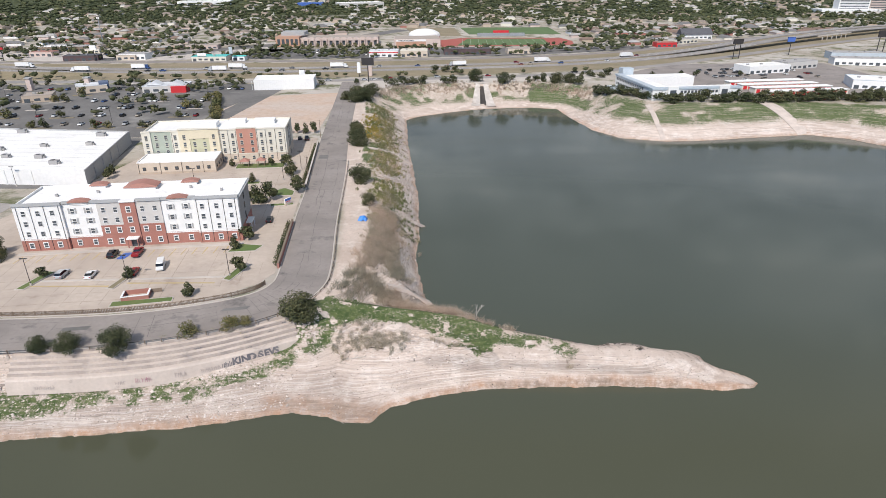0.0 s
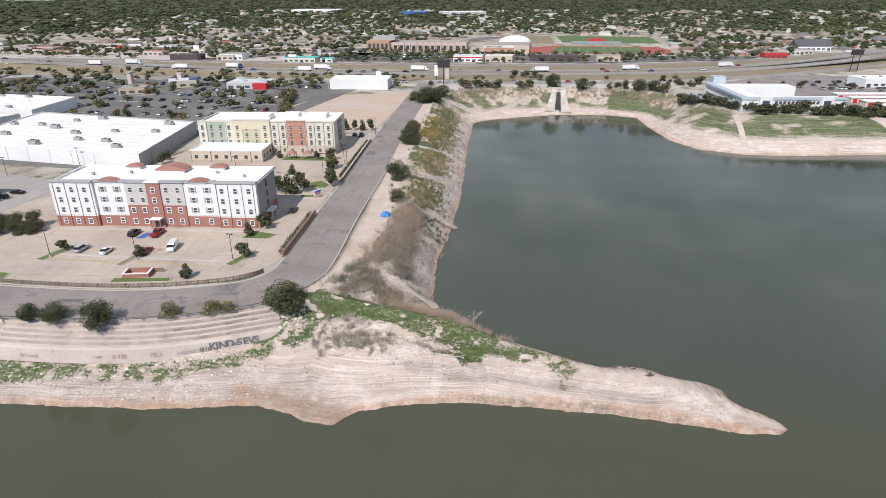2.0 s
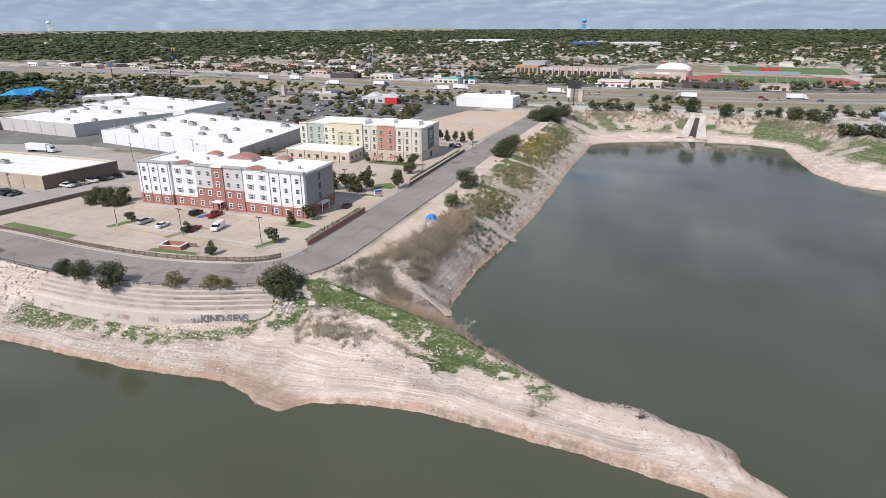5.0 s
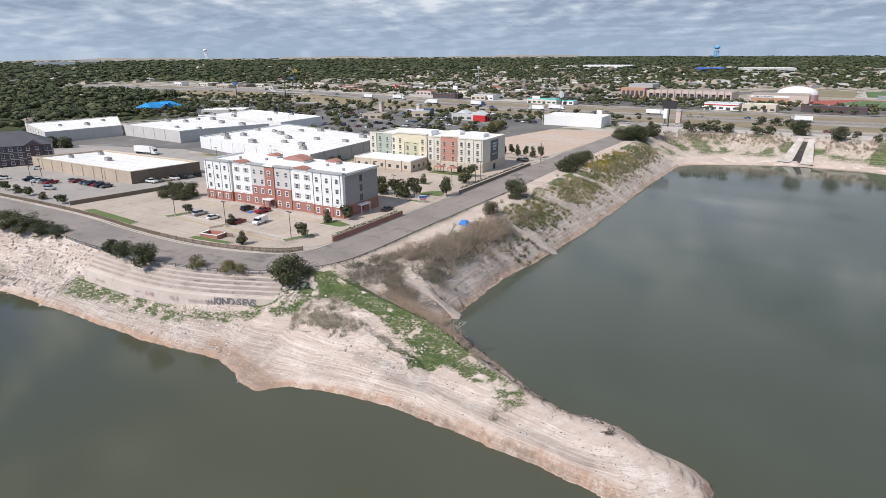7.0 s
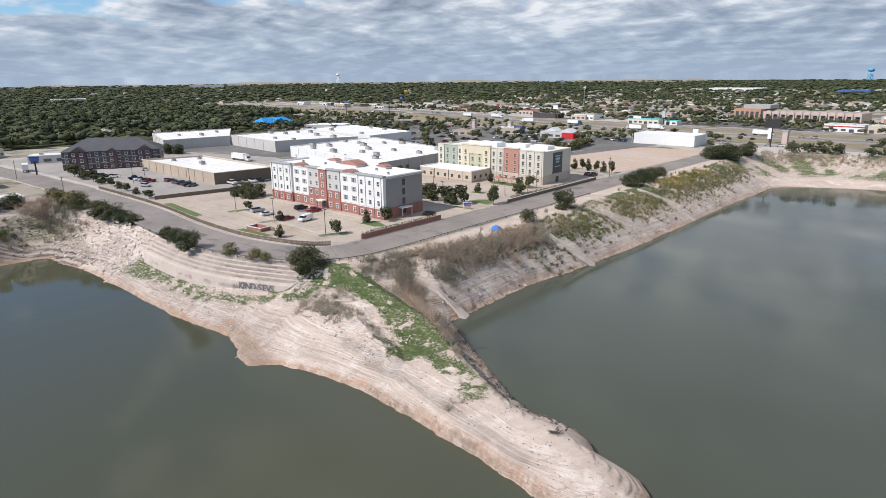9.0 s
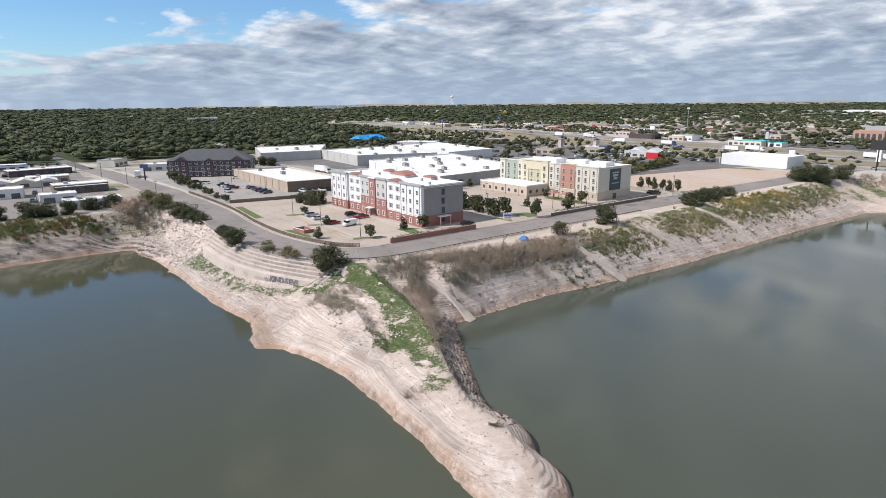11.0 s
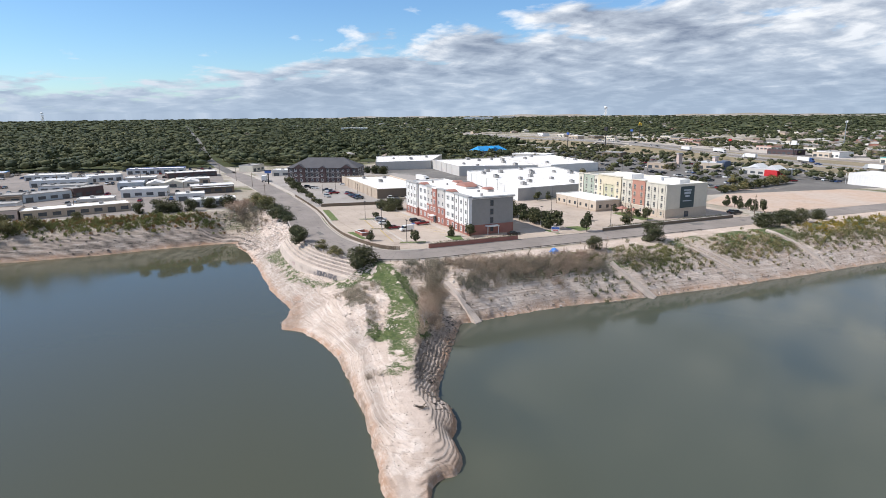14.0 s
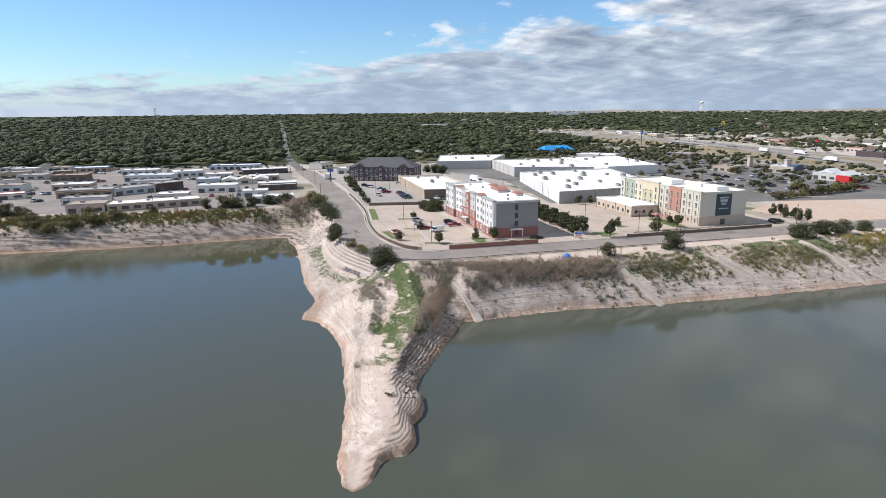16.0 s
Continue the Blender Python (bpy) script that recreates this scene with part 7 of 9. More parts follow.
# leafless trees
def bare_tree(x, y, h, seed, label, lean=(0, 0)):
    r = random.Random(seed)
    bm = bmesh.new()

    def grow(p, d, ln, rad, depth):
        q = p + d * ln
        tube(bm, p, q, rad, rad * 0.6, 5 if depth < 2 else 3)
        if depth < 4:
            for _ in range(3 if depth else 4):
                nd = (d + Vector((r.uniform(-1, 1), r.uniform(-1, 1), r.uniform(-0.2, 0.7))) * 0.62).normalized()
                grow(q - d * ln * r.uniform(0, 0.35), nd, ln * r.uniform(0.55, 0.8), rad * 0.55, depth + 1)

    grow(Vector((0, 0, -0.3)), Vector((*lean, 1)).normalized(), h * 0.34, h * 0.022, 0)
    t_ = thing("bare_tree", label, "tree", Matrix.Translation((x, y, ground_z(x, y))))
    part("twig_crown", bm, TWIGS if seed % 2 else CONCRETE, t_)


bare_tree(7.5, 136, 6.2, 2, "pale leafless dead tree at the spit's edge")
for i, (x, y, h) in enumerate(((-24, 140, 3.6), (-21, 143, 3.4), (-18, 166, 5.4), (-16.5, 171, 4.6), (-18, 180, 4.8), (-21, 186, 5), (-20, 158, 4.6), (-21, 194, 4.6), (-18, 128, 2.6), (-13, 126, 2.4), (28, 119.6, 2.4), (-24, 178, 5), (-26.5, 199, 4.4), (-28, 208, 4.6))):
    bare_tree(x, y, h, 11 + 2 * i, "leafless grey-brown shrubby tree on the bank")
# fallen pale branches on the slope
for i, (x, y, a) in enumerate(((-16, 172, 40), (-14.5, 176, 80), (-17, 166, 120), (-15, 189, 20), (-12, 160, 60), (-11, 122.5, 10), (-18, 121.5, -20), (4, 121.8, 8), (-22, 118.8, 5))):
    bm = bmesh.new()
    r = random.Random(i)
    tube(bm, (0, 0, 0.25), (3.4, 0.3, 0.5), 0.11, 0.05, 5)
    for k in range(5):
        tube(bm, (0.8 + k * 0.5, 0.05 * k, 0.35), (1.4 + k * 0.5 + r.random(), r.uniform(-1.2, 1.2), 0.5 + r.random() * 0.7), 0.05, 0.02, 4)
    f_ = thing("fallen_branch", "bleached fallen branch lying on the bank", "branch", Matrix.Translation((x, y, ground_z(x, y))) @ Matrix.Rotation(radians(a), 4, "Z"))
    part("wood", bm, BARK if i % 3 == 0 else CONCRETE, f_)
brush("yellow_weeds", "yellow-orange weeds high on the north bank", along([(-35, 300), (-38, 325), (-41, 350)], 210, 2.8, 0.6, 1.1), foliage("yellow weeds", (0.17, 0.15, 0.04), (0.28, 0.22, 0.05), (0.40, 0.29, 0.08)), 13, 1.3, 0.8, 0.08)
OLIVE_SCRUB = foliage("olive scrub", (0.11, 0.115, 0.055), (0.19, 0.185, 0.095), (0.33, 0.30, 0.19))
brush("bank_scrub", "low olive-green scrub on the north bank", along([(-17.5, 190), (-20, 215), (-23.5, 240), (-27.5, 270), (-31, 305), (-35.5, 350), (-41, 390)], 1200, 3.8, 0.5, 1.15), OLIVE_SCRUB, 12, 1.5, 0.9, 0.07)

# ---- vehicles ----
def profile_body(bm, prof, w, taper=0.0, z_t=0.8):
    """A body from a side outline (x, z), w metres wide, drawn in towards the top."""
    k = len(prof)

    def half(z):
        return w / 2 - max(0, z - z_t) * taper

    a = [bm.verts.new((x, -half(z), z)) for x, z in prof]
    b = [bm.verts.new((x, half(z), z)) for x, z in prof]
    for i in range(k):
        j = (i + 1) % k
        bm.faces.new((a[j], a[i], b[i], b[j]))
    bm.faces.new(a)
    bm.faces.new(b[::-1])


PAINTS = {}
for nm, col in (("white", (0.72, 0.72, 0.71)), ("black", (0.015, 0.015, 0.017)), ("silver", (0.42, 0.43, 0.44)), ("dark red", (0.25, 0.012, 0.02)), ("grey", (0.13, 0.135, 0.14)), ("blue", (0.03, 0.07, 0.2)), ("tan", (0.36, 0.31, 0.24))):
    PAINTS[nm] = material(nm + " car paint", col, 0.28, tuple(c * 0.92 for c in col), 0.5, 3, 0.3, metal=0.15, spec=0.6)
CHROME = material("bright metal", (0.6, 0.6, 0.6), 0.3, metal=0.9)
LAMP_CLEAR = material("headlight lens", (0.62, 0.64, 0.66), 0.15)
LAMP_RED = material("tail light lens", (0.35, 0.01, 0.01), 0.2)

SHAPES = {
    "car": (4.7, 1.82, [(-2.35, 0.35), (2.3, 0.33), (2.36, 0.62), (2.2, 0.84), (1.05, 0.98), (-1.65, 1.02), (-2.3, 0.96), (-2.4, 0.6)],
            [(1.0, 0.97), (0.25, 1.42), (-0.95, 1.44), (-1.75, 1.02)]),
    "suv": (4.8, 1.92, [(-2.4, 0.42), (2.35, 0.4), (2.42, 0.75), (2.3, 1.02), (1.15, 1.13), (-2.25, 1.16), (-2.42, 1.0)],
            [(1.1, 1.12), (0.4, 1.7), (-1.95, 1.74), (-2.3, 1.15)]),
    "pickup_truck": (5.7, 1.98, [(-2.85, 0.5), (2.8, 0.48), (2.86, 0.85), (2.75, 1.12), (1.45, 1.2), (-2.8, 1.2), (-2.85, 0.9)],
                     [(1.4, 1.19), (0.75, 1.82), (-0.55, 1.84), (-0.75, 1.2)]),
    "van": (5.4, 1.9, [(-2.7, 0.4), (2.65, 0.38), (2.7, 0.75), (2.6, 1.05), (1.9, 1.3), (1.35, 2.0), (1.1, 2.16), (-2.65, 2.2), (-2.7, 2.0)],
            [(1.92, 1.32), (1.38, 1.96), (0.5, 1.96), (0.4, 1.32)]),
}
VEHICLES = {}


def wheel_mesh():
    bm = bmesh.new()
    tube(bm, (0, -0.12, 0), (0, 0.12, 0), 0.34, 0.34, 12)
    r = bmesh.new()
    tube(r, (0, -0.135, 0), (0, 0.135, 0), 0.2, 0.2, 8)
    return mesh_of("tyre", bm, TYRE), mesh_of("rim", r, CHROME)


WHEEL, RIM_MESH = wheel_mesh()


def build_vehicle(shape, colour, full=True):
    L, w, body, cabin = SHAPES[shape]
    v = thing(shape, "%s %s parked on the ground" % (colour, shape.replace("_", " ")), shape.replace("_", " "))
    bm = bmesh.new()
    profile_body(bm, body, w, 0.06, 0.7)
    if shape == "pickup_truck":
        box(bm, -0.7, 1.0, -0.78, 0.78, 1.84, 1.9)
    part("body", bm, PAINTS[colour], v)
    bm = bmesh.new()
    profile_body(bm, cabin, w * 0.94 if shape != "van" else w + 0.02, 0.30 if shape != "van" else 0.02, cabin[0][1])
    part("glazing", bm, CAR_GLASS, v)
    if shape != "van" and full:
        xs = [p[0] for p in cabin[1:3]]
        zt = max(p[1] for p in cabin)
        part("roof", boxes((min(xs) - 0.05, max(xs) + 0.05, -w * 0.36, w * 0.36, zt - 0.02, zt + 0.05)), PAINTS[colour], v)
    for sx in (L * 0.31, -L * 0.3):
        for sy in (-w / 2 + 0.08, w / 2 - 0.08):
            o = part("wheel", WHEEL, None, v)
            o.matrix_basis = pose(sx, sy, 0.34)
            if full:
                part("rim", RIM_MESH, None, o)
    fx, bx = max(p[0] for p in body), min(p[0] for p in body)
    for sy in (-1, 1) if full else ():
        part("headlight", boxes((fx - 0.16, fx + 0.01, sy * w * 0.36 - 0.2, sy * w * 0.36 + 0.2, 0.62, 0.78)), LAMP_CLEAR, v)
        part("tail_light", boxes((bx - 0.02, bx + 0.12, sy * w * 0.38 - 0.14, sy * w * 0.38 + 0.14, 0.72, 0.9)), LAMP_RED, v)
    v.matrix_basis = pose(0, 0, -900)
    return v


used = set()


def vehicle(x, y, turn, shape="car", colour="white", z=0.06, group="", label=""):
    key = (shape, colour, not group)
    m = pose(x, y, z, 0, 0, turn)
    if key not in VEHICLES:
        VEHICLES[key] = build_vehicle(shape, colour, not group)
        VEHICLES[key].matrix_basis = m
        v = VEHICLES[key]
    else:
        v = copy_thing(VEHICLES[key], m)
    if group:
        v["group"] = group
    if label:
        v["label"] = label
    return v


vehicle(-103.4, 148.1, 92, "suv", "silver", label="silver estate car parked in the hotel lot")
vehicle(-95.6, 147.8, 95, "car", "white", label="white saloon car parked in the hotel lot")
vehicle(-84.8, 149.6, 97, "car", "dark red", label="dark red car parked beside a bare tree")
vehicle(-78.9, 153.0, -74, "van", "white", label="white panel van parked in the hotel lot")
vehicle(-96.2, 161.0, 98, "suv", "black", label="black car parked before the hotel")
vehicle(-89.4, 162.0, 98, "pickup_truck", "dark red", label="dark red pickup truck parked before the hotel")
vehicle(-58, 188, 97, "car", "black", label="dark car in the hotel's shade")
vehicle(-68, 296, 100, "pickup_truck", "black", label="black pickup truck at the drive's end")
vehicle(-71.6, 297, 100, "car", "black")
rc = random.Random(9)
COLOURS = ["white", "white", "black", "silver", "grey", "grey", "dark red", "blue", "tan", "black"]
KINDS = ["car", "car", "suv", "suv", "pickup_truck"]


def row(x0, y0, dx, dy, n, turn, fill, group):
    for i in range(n):
        if rc.random() < fill:
            vehicle(x0 + dx * i, y0 + dy * i, turn + rc.uniform(-3, 3) + (180 if rc.random() < 0.4 else 0), rc.choice(KINDS), rc.choice(COLOURS), group=group)


row(-172, 150.8, -2.9, -0.3, 9, 97, 0.75, "cars by the tan store")
row(-166, 166, 0.5, 3.0, 9, 5, 0.7, "cars by the tan store")
row(-212, 139, 2.9, 0.4, 6, 97, 0.8, "cars by the inn")
row(-243, 150, 2.4, 1.0, 4, 60, 0.4, "cars by the inn")
row(-232, 130, 2.5, 1.2, 4, 60, 0.6, "cars by the inn")
vehicle(-186, 136, 20, "suv", "silver")
for j in range(6):
    row(-470, 330 + j * 22, 3.0, 0.0, 110, 90, 0.2, "cars in the mall lot")
row(-372, 262, 3.0, -3.0, 12, 45, 0.5, "cars by the long store")
for j in range(3):
    row(-190 + j * 20, 630 + j * 22, 3.0, 0.15, 60, 90, 0.26, "cars before the school")
for j in range(2):
    row(-500, 640 + j * 32, 3.0, 0.1, 70, 90, 0.2, "cars by roadside businesses")
for j in range(4):
    row(205, 468 + j * 16, 3.0, 0.6, 28, 100, 0.4, "cars by the offices")
for j in range(7):
    row(-390 + j * 31, -180, 0.0, 3.0, 84, 0, 0.3, "cars among the shops")
for i in range(26):
    t = rc.random()
    x = -560 + t * 760
    y = np.interp(x, [-560, -440, -330, -240, -91, 55, 163, 262], [521, 522, 528, 531, 537, 557, 592, 648]) + rc.choice((-9, -5, 5, 9))
    z = float(np.interp(x, [-760, -560, -440, -330, -240, 163, 262], [2, 6.2, 6.2, 2, 0.4, 0.5, 2.5]))
    vehicle(x, y, 3 + (180 if rc.random() < 0.5 else 0), rc.choice(KINDS), rc.choice(COLOURS), z=z + 0.03, group="cars on the highway")
for i in range(24):
    x = rc.uniform(-330, 120)
    vehicle(x, np.interp(x, [-345, -200, -81, 60, 165], [476, 474, 478, 496, 540]) + rc.choice((-2.5, 2.5)), 4, rc.choice(KINDS), rc.choice(COLOURS), group="cars on the frontage road")


def lorry(x, y, z, turn, L=14.5, cab="white", label="white box trailer lorry on the highway"):
    v = thing("lorry", label, "lorry", pose(x, y, z, 0, 0, turn), "lorries")
    part("trailer", boxes((-L / 2, L / 2 - 3.0, -1.28, 1.28, 1.15, 4.05)), WHITE_TRIM, v)
    part("chassis", boxes((-L / 2 + 0.3, L / 2 - 2.4, -0.5, 0.5, 0.85, 1.14)), DARK_STEEL, v)
    bm = bmesh.new()
    x1 = L / 2
    profile_body(bm, [(x1 - 2.5, 0.6), (x1 + 0.7, 0.6), (x1 + 0.7, 1.6), (x1 - 0.2, 1.8), (x1 - 0.6, 2.9), (x1 - 1.2, 3.6), (x1 - 2.5, 3.7)], 2.4, 0.05, 1.8)
    part("cab", bm, PAINTS[cab], v)
    part("windscreen", boxes((x1 - 0.5, x1 - 0.2, -1.05, 1.05, 1.95, 2.75)), CAR_GLASS, v)
    for sx in (-L / 2 + 1.2, -L / 2 + 2.4, x1 - 2.2, x1 - 0.1):
        for sy in (-1.0, 1.0):
            o = part("wheel", WHEEL, None, v)
            o.matrix_basis = pose(sx, sy, 0.5) @ Matrix.Diagonal((1.45, 1.2, 1.45, 1))


for x, y, z, t, c in ((-92, 545, 0.35, 3, "white"), (-190, 528, 0.4, 182, "silver"), (-178, 542, 0.4, 3, "white"), (86, 575, 0.4, 16, "white"), (10, 552, 0.35, 188, "silver"), (-260, 540, 0.6, 2, "blue"), (-380, 515, 4.0, 182, "tan"), (-300, 520, 1.6, 182, "white"), (-355, 535, 3, 2, "white"), (170, 606, 0.6, 28, "white")):
    lorry(x, y, z, t, cab=c)
lorry(-240, 203.5, 0.07, 12, label="white box trailer lorry in the service lane")
lorry(-279, 106, 0.07, 172, 11, label="white box trailer lorry on the west road")

# ---- low shops and yards west of the bay ----
def shop(a, b, depth, h, wall, label, roof=WHITE_ROOF, front=None, bays=0, name="shop", canopy=None, par=0.35):
    """A flat-roofed building whose front runs from a to b, its body behind the front (to the left of a-b seen from above)."""
    d = Vector(b) - Vector(a)
    L = d.length
    s = thing(name, label, "building", Matrix.Translation((*a, 0)) @ Matrix.Rotation(math.atan2(d.y, d.x), 4, "Z"))
    part("wall", boxes((0, L, 0, depth, 0, h - par)), wall, s)
    part("roof", boxes((0.3, L - 0.3, 0.3, depth - 0.3, h - par, h - par + 0.08)), roof, s)
    part("parapet", boxes((-0.04, L + 0.04, -0.04, 0.28, h - par + 0.003, h), (-0.04, L + 0.04, depth - 0.28, depth + 0.04, h - par + 0.003, h), (-0.04, 0.28, 0.285, depth - 0.285, h - par + 0.003, h), (L - 0.28, L + 0.04, 0.285, depth - 0.285, h - par + 0.003, h)), front or roof, s)
    n_ = bays or max(2, int(L / 5))
    for i in range(n_):
        x = (i + 0.5) * L / n_
        w_ = L / n_ * 0.3
        o = part("window" if i % 3 else "door", boxes((x - w_, x + w_, -0.06, 0.02, 0.1 if i % 3 == 0 else 0.9, min(2.5, h - 1.2))), GLASS, s)
    if canopy:
        part("canopy", boxes((0.5, L - 0.5, -1.8, -0.045, h - par - 0.75, h - par - 0.5)), canopy, s)
    for i in range(int(L / 14)):
        part("rooftop_unit", boxes((5 + i * 13, 6.8 + i * 13, depth * 0.5, depth * 0.5 + 1.6, h - par + 0.08, h - par + 1.1)), HVAC, s)
    return s


METAL_W = material("white corrugated metal", (0.62, 0.63, 0.64), 0.55, (0.5, 0.51, 0.52), 0.1, 0.8, 0.7)
ROOF_GREY = material("grey gravel roof", (0.34, 0.33, 0.32), 0.9, (0.42, 0.4, 0.38), 0.06, 0.6, 0.8)
ROOF_TAN = material("tan gravel roof", (0.36, 0.305, 0.26), 0.9, (0.36, 0.31, 0.27), 0.06, 0.6, 0.8)
# fronts look east over the water, so each runs from south to north
shop((-158.5, 2), (-172, 43), 13, 3.8, TAN_WALL, "long pale shop block with a tan wall above the bank", WHITE_ROOF, BEIGE_WALL)
shop((-156.5, -16), (-158.5, 1), 14, 4.6, PINK_STONE, "brown-fronted shop above the bank", ROOF_TAN)
shop((-214, -44), (-218, -15), 12, 4.6, TAN_WALL, "brown shop with an arched front", ROOF_GREY, canopy=BROWN_WALL)
shop((-218, -14.6), (-233, 4), 12, 4.3, PALE_BLUE, "grey-blue workshop with a pale roof", ROOF_GREY)
shop((-308, -86), (-309, -63), 12, 4.4, BROWN_WALL, "brown shop with red-brown roof edge", ROOF_TAN, COPPER)
shop((-295, -34), (-295, -2), 16, 4.3, METAL_W, "white metal workshop with wide doors", METAL_W)
shop((-314, -5), (-321, 14), 14, 4.4, METAL_W, "white metal workshop with wide doors", WHITE_ROOF)
shop((-233, 5), (-244, 17.5), 10, 5.2, DARK_BRICK, "dark brown shop beside a workshop", ROOF_GREY)
shop((-222, 30), (-222, 53), 12, 4.6, WHITE_WALL, "white-fronted shop with pale roof", WHITE_ROOF)
shop((-258, 22), (-259, 36), 14, 4.6, PALE_BLUE, "pale blue metal workshop building", METAL_W)
shop((-225, 65), (-228, 88), 11, 4.6, BROWN_WALL, "brown shop with a white roof", WHITE_ROOF, canopy=WHITE_TRIM)
shop((-171, 69), (-173, 90), 10, 3.8, WHITE_WALL, "white block building on the bank", WHITE_ROOF)
shop((-365, 9), (-364, 49), 12, 4.1, METAL_W, "long workshop with a purple-blue front", WHITE_ROOF, BLUE_PAINT)
shop((-322, 42), (-330, 74), 12, 3.9, DARK_BRICK, "long shop with a white roof", WHITE_ROOF)
shop((-214, -75), (-219, -62), 11, 3.4, CREAM, "small cream shop with a red stripe", WHITE_ROOF, RED_PAINT)
shop((-156, -90), (-157, -70), 12, 4.2, WHITE_WALL, "white shop above the bank", WHITE_ROOF)
shop((-332, -131), (-338, -112), 12, 5, TAN_WALL, "tan shop with gravel roof", ROOF_TAN)
shop((-372, -97), (-375, -72), 14, 3.8, TAN_WALL, "tan shop with blue roof edge", WHITE_ROOF, BLUE_ROOF)
shop((-352, 99), (-366, 108), 12, 5, CREAM, "cream block building behind the inn", ROOF_GREY, name="block_building")
shop((-312, 112), (-306, 130), 12, 4.5, PALE_GREY, "white-roofed clinic behind the inn", WHITE_ROOF, name="clinic")
rs_ = random.Random(21)
for i in range(30):
    x, y = rs_.uniform(-405, -190), rs_.uniform(-240, -95)
    shop((x, y), (x + rs_.uniform(-3, 3), y + rs_.uniform(10, 26)), rs_.uniform(9, 15), rs_.uniform(3.4, 5), rs_.choice([TAN_WALL, METAL_W, CREAM, BROWN_WALL, PALE_GREY]), "low commercial building in the yards west of the bay", rs_.choice([WHITE_ROOF, ROOF_GREY, ROOF_TAN]), name="commercial_building")
for x, y, l_, d_, mt, lab in ((-186, -30, 22, 10, METAL_W, "white metal shed in the shop yards"), (-192, 16, 16, 10, PALE_GREY, "grey-walled garage in the shop yards"), (-262, -20, 24, 12, METAL_W, "white metal shed in the shop yards"),
                              (-276, 52, 20, 11, TAN_WALL, "tan workshop in the shop yards"), (-296, 20, 18, 12, PALE_GREY, "grey-walled garage in the shop yards"), (-340, -50, 26, 13, METAL_W, "white metal shed in the shop yards"), (-252, -62, 22, 12, TAN_WALL, "tan workshop in the shop yards"), (-196, 60, 14, 9, METAL_W, "white metal shed in the shop yards")):
    shop((x, y), (x - 1, y + l_), d_, 4.0, mt, lab, ROOF_GREY if x % 4 else WHITE_ROOF, name="workshop")
# zigzag-gabled cream shop
z_ = thing("shop", "cream shop with a row of low gables", "building", Matrix.Translation((-260, 37, 0)) @ Matrix.Rotation(radians(94), 4, "Z"))
part("wall", boxes((0, 30, 0, 12, 0, 3.2)), CREAM, z_)
for i in range(3):
    bm = bmesh.new()
    a = [bm.verts.new(p) for p in ((i * 10, -0.5, 3.2), (i * 10 + 10, -0.5, 3.2), (i * 10 + 5, -0.5, 4.9))]
    b = [bm.verts.new(p) for p in ((i * 10, 12.5, 3.2), (i * 10 + 10, 12.5, 3.2), (i * 10 + 5, 12.5, 4.9))]
    bm.faces.new(a)
    bm.faces.new(b[::-1])
    for j in range(3):
        k = (j + 1) % 3
        bm.faces.new((a[k], a[j], b[j], b[k]))
    part("gable_roof", bm, CREAM if i % 2 else WHITE_ROOF, z_)
    part("window", boxes((i * 10 + 3, i * 10 + 7, -0.06, 0.02, 0.6, 2.4)), GLASS, z_)

# ---- buildings along the highway ----
def front_shop(a, b, *args, **kw):
    return shop(a, b, *args, **kw)


red = front_shop((-207, 426), (-178, 431), 17, 4.6, PALE_GREY, "restaurant with red walls and a pale metal roof", METAL_W, METAL_W)
bm = bmesh.new()
prism(bm, [(19, -2), (29, -3), (30, 5), (20, 6)], 0, 4.2)
part("red_wing", bm, RED_PAINT, red)
for x0, y0, w_, mt in ((16, 1, 11, METAL_W), (2, 4, 10, METAL_W)):
    bm = bmesh.new()
    v = [bm.verts.new(p) for p in ((x0, y0, 4.6), (x0 + w_, y0, 4.6), (x0 + w_, y0 + 9, 4.6), (x0, y0 + 9, 4.6), (x0 + w_ / 2, y0, 7.2), (x0 + w_ / 2, y0 + 9, 7.2))]
    for f in ((0, 1, 4), (2, 3, 5), (0, 4, 5, 3), (1, 2, 5, 4)):
        bm.faces.new([v[i] for i in f])
    part("gable_roof", bm, mt, red)
tav = front_shop((-250, 423), (-234, 433), 16, 5, BEIGE_WALL, "restaurant with a curved blue side wing", METAL_W)
part("blue_wing", prism(bmesh.new(), [(14, 2), (20, 3), (21, 13), (15, 15)], 0, 6), material("dull navy cladding", (0.10, 0.13, 0.20), 0.7), tav)
for x, y in ((-292, 440), (-252, 442), (-60, 500)):
    st = thing("brick_pylon", "square pale brick pylon sign", "sign", pose(x, y, 0))
    part("shaft", boxes((-1.6, 1.6, -1.6, 1.6, 0, 8)), PINK_STONE, st)
    part("cap", boxes((-2, 2, -2, 2, 8, 8.8)), GREY_WALL, st)
front_shop((-268, 392), (-252, 398), 14, 4.5, TAN_WALL, "brown-roofed restaurant in the mall lot", ROOF_TAN)
front_shop((-386, 424), (-370, 434), 14, 4.8, BROWN_WALL, "dark brown restaurant by the highway", ROOF_GREY)
front_shop((-392, 332), (-366, 355), 18, 5.4, PALE_GREY, "pale bank with a white roof", WHITE_ROOF)
front_shop((-476, 392), (-464, 408), 12, 5, YELLOW_R, "yellow restaurant in the mall lot", ROOF_GREY)
bl = thing("blue_roof_store", "building with a bright blue gabled metal roof", "building", Matrix.Translation((-452, 322, 0)) @ Matrix.Rotation(radians(102), 4, "Z"))
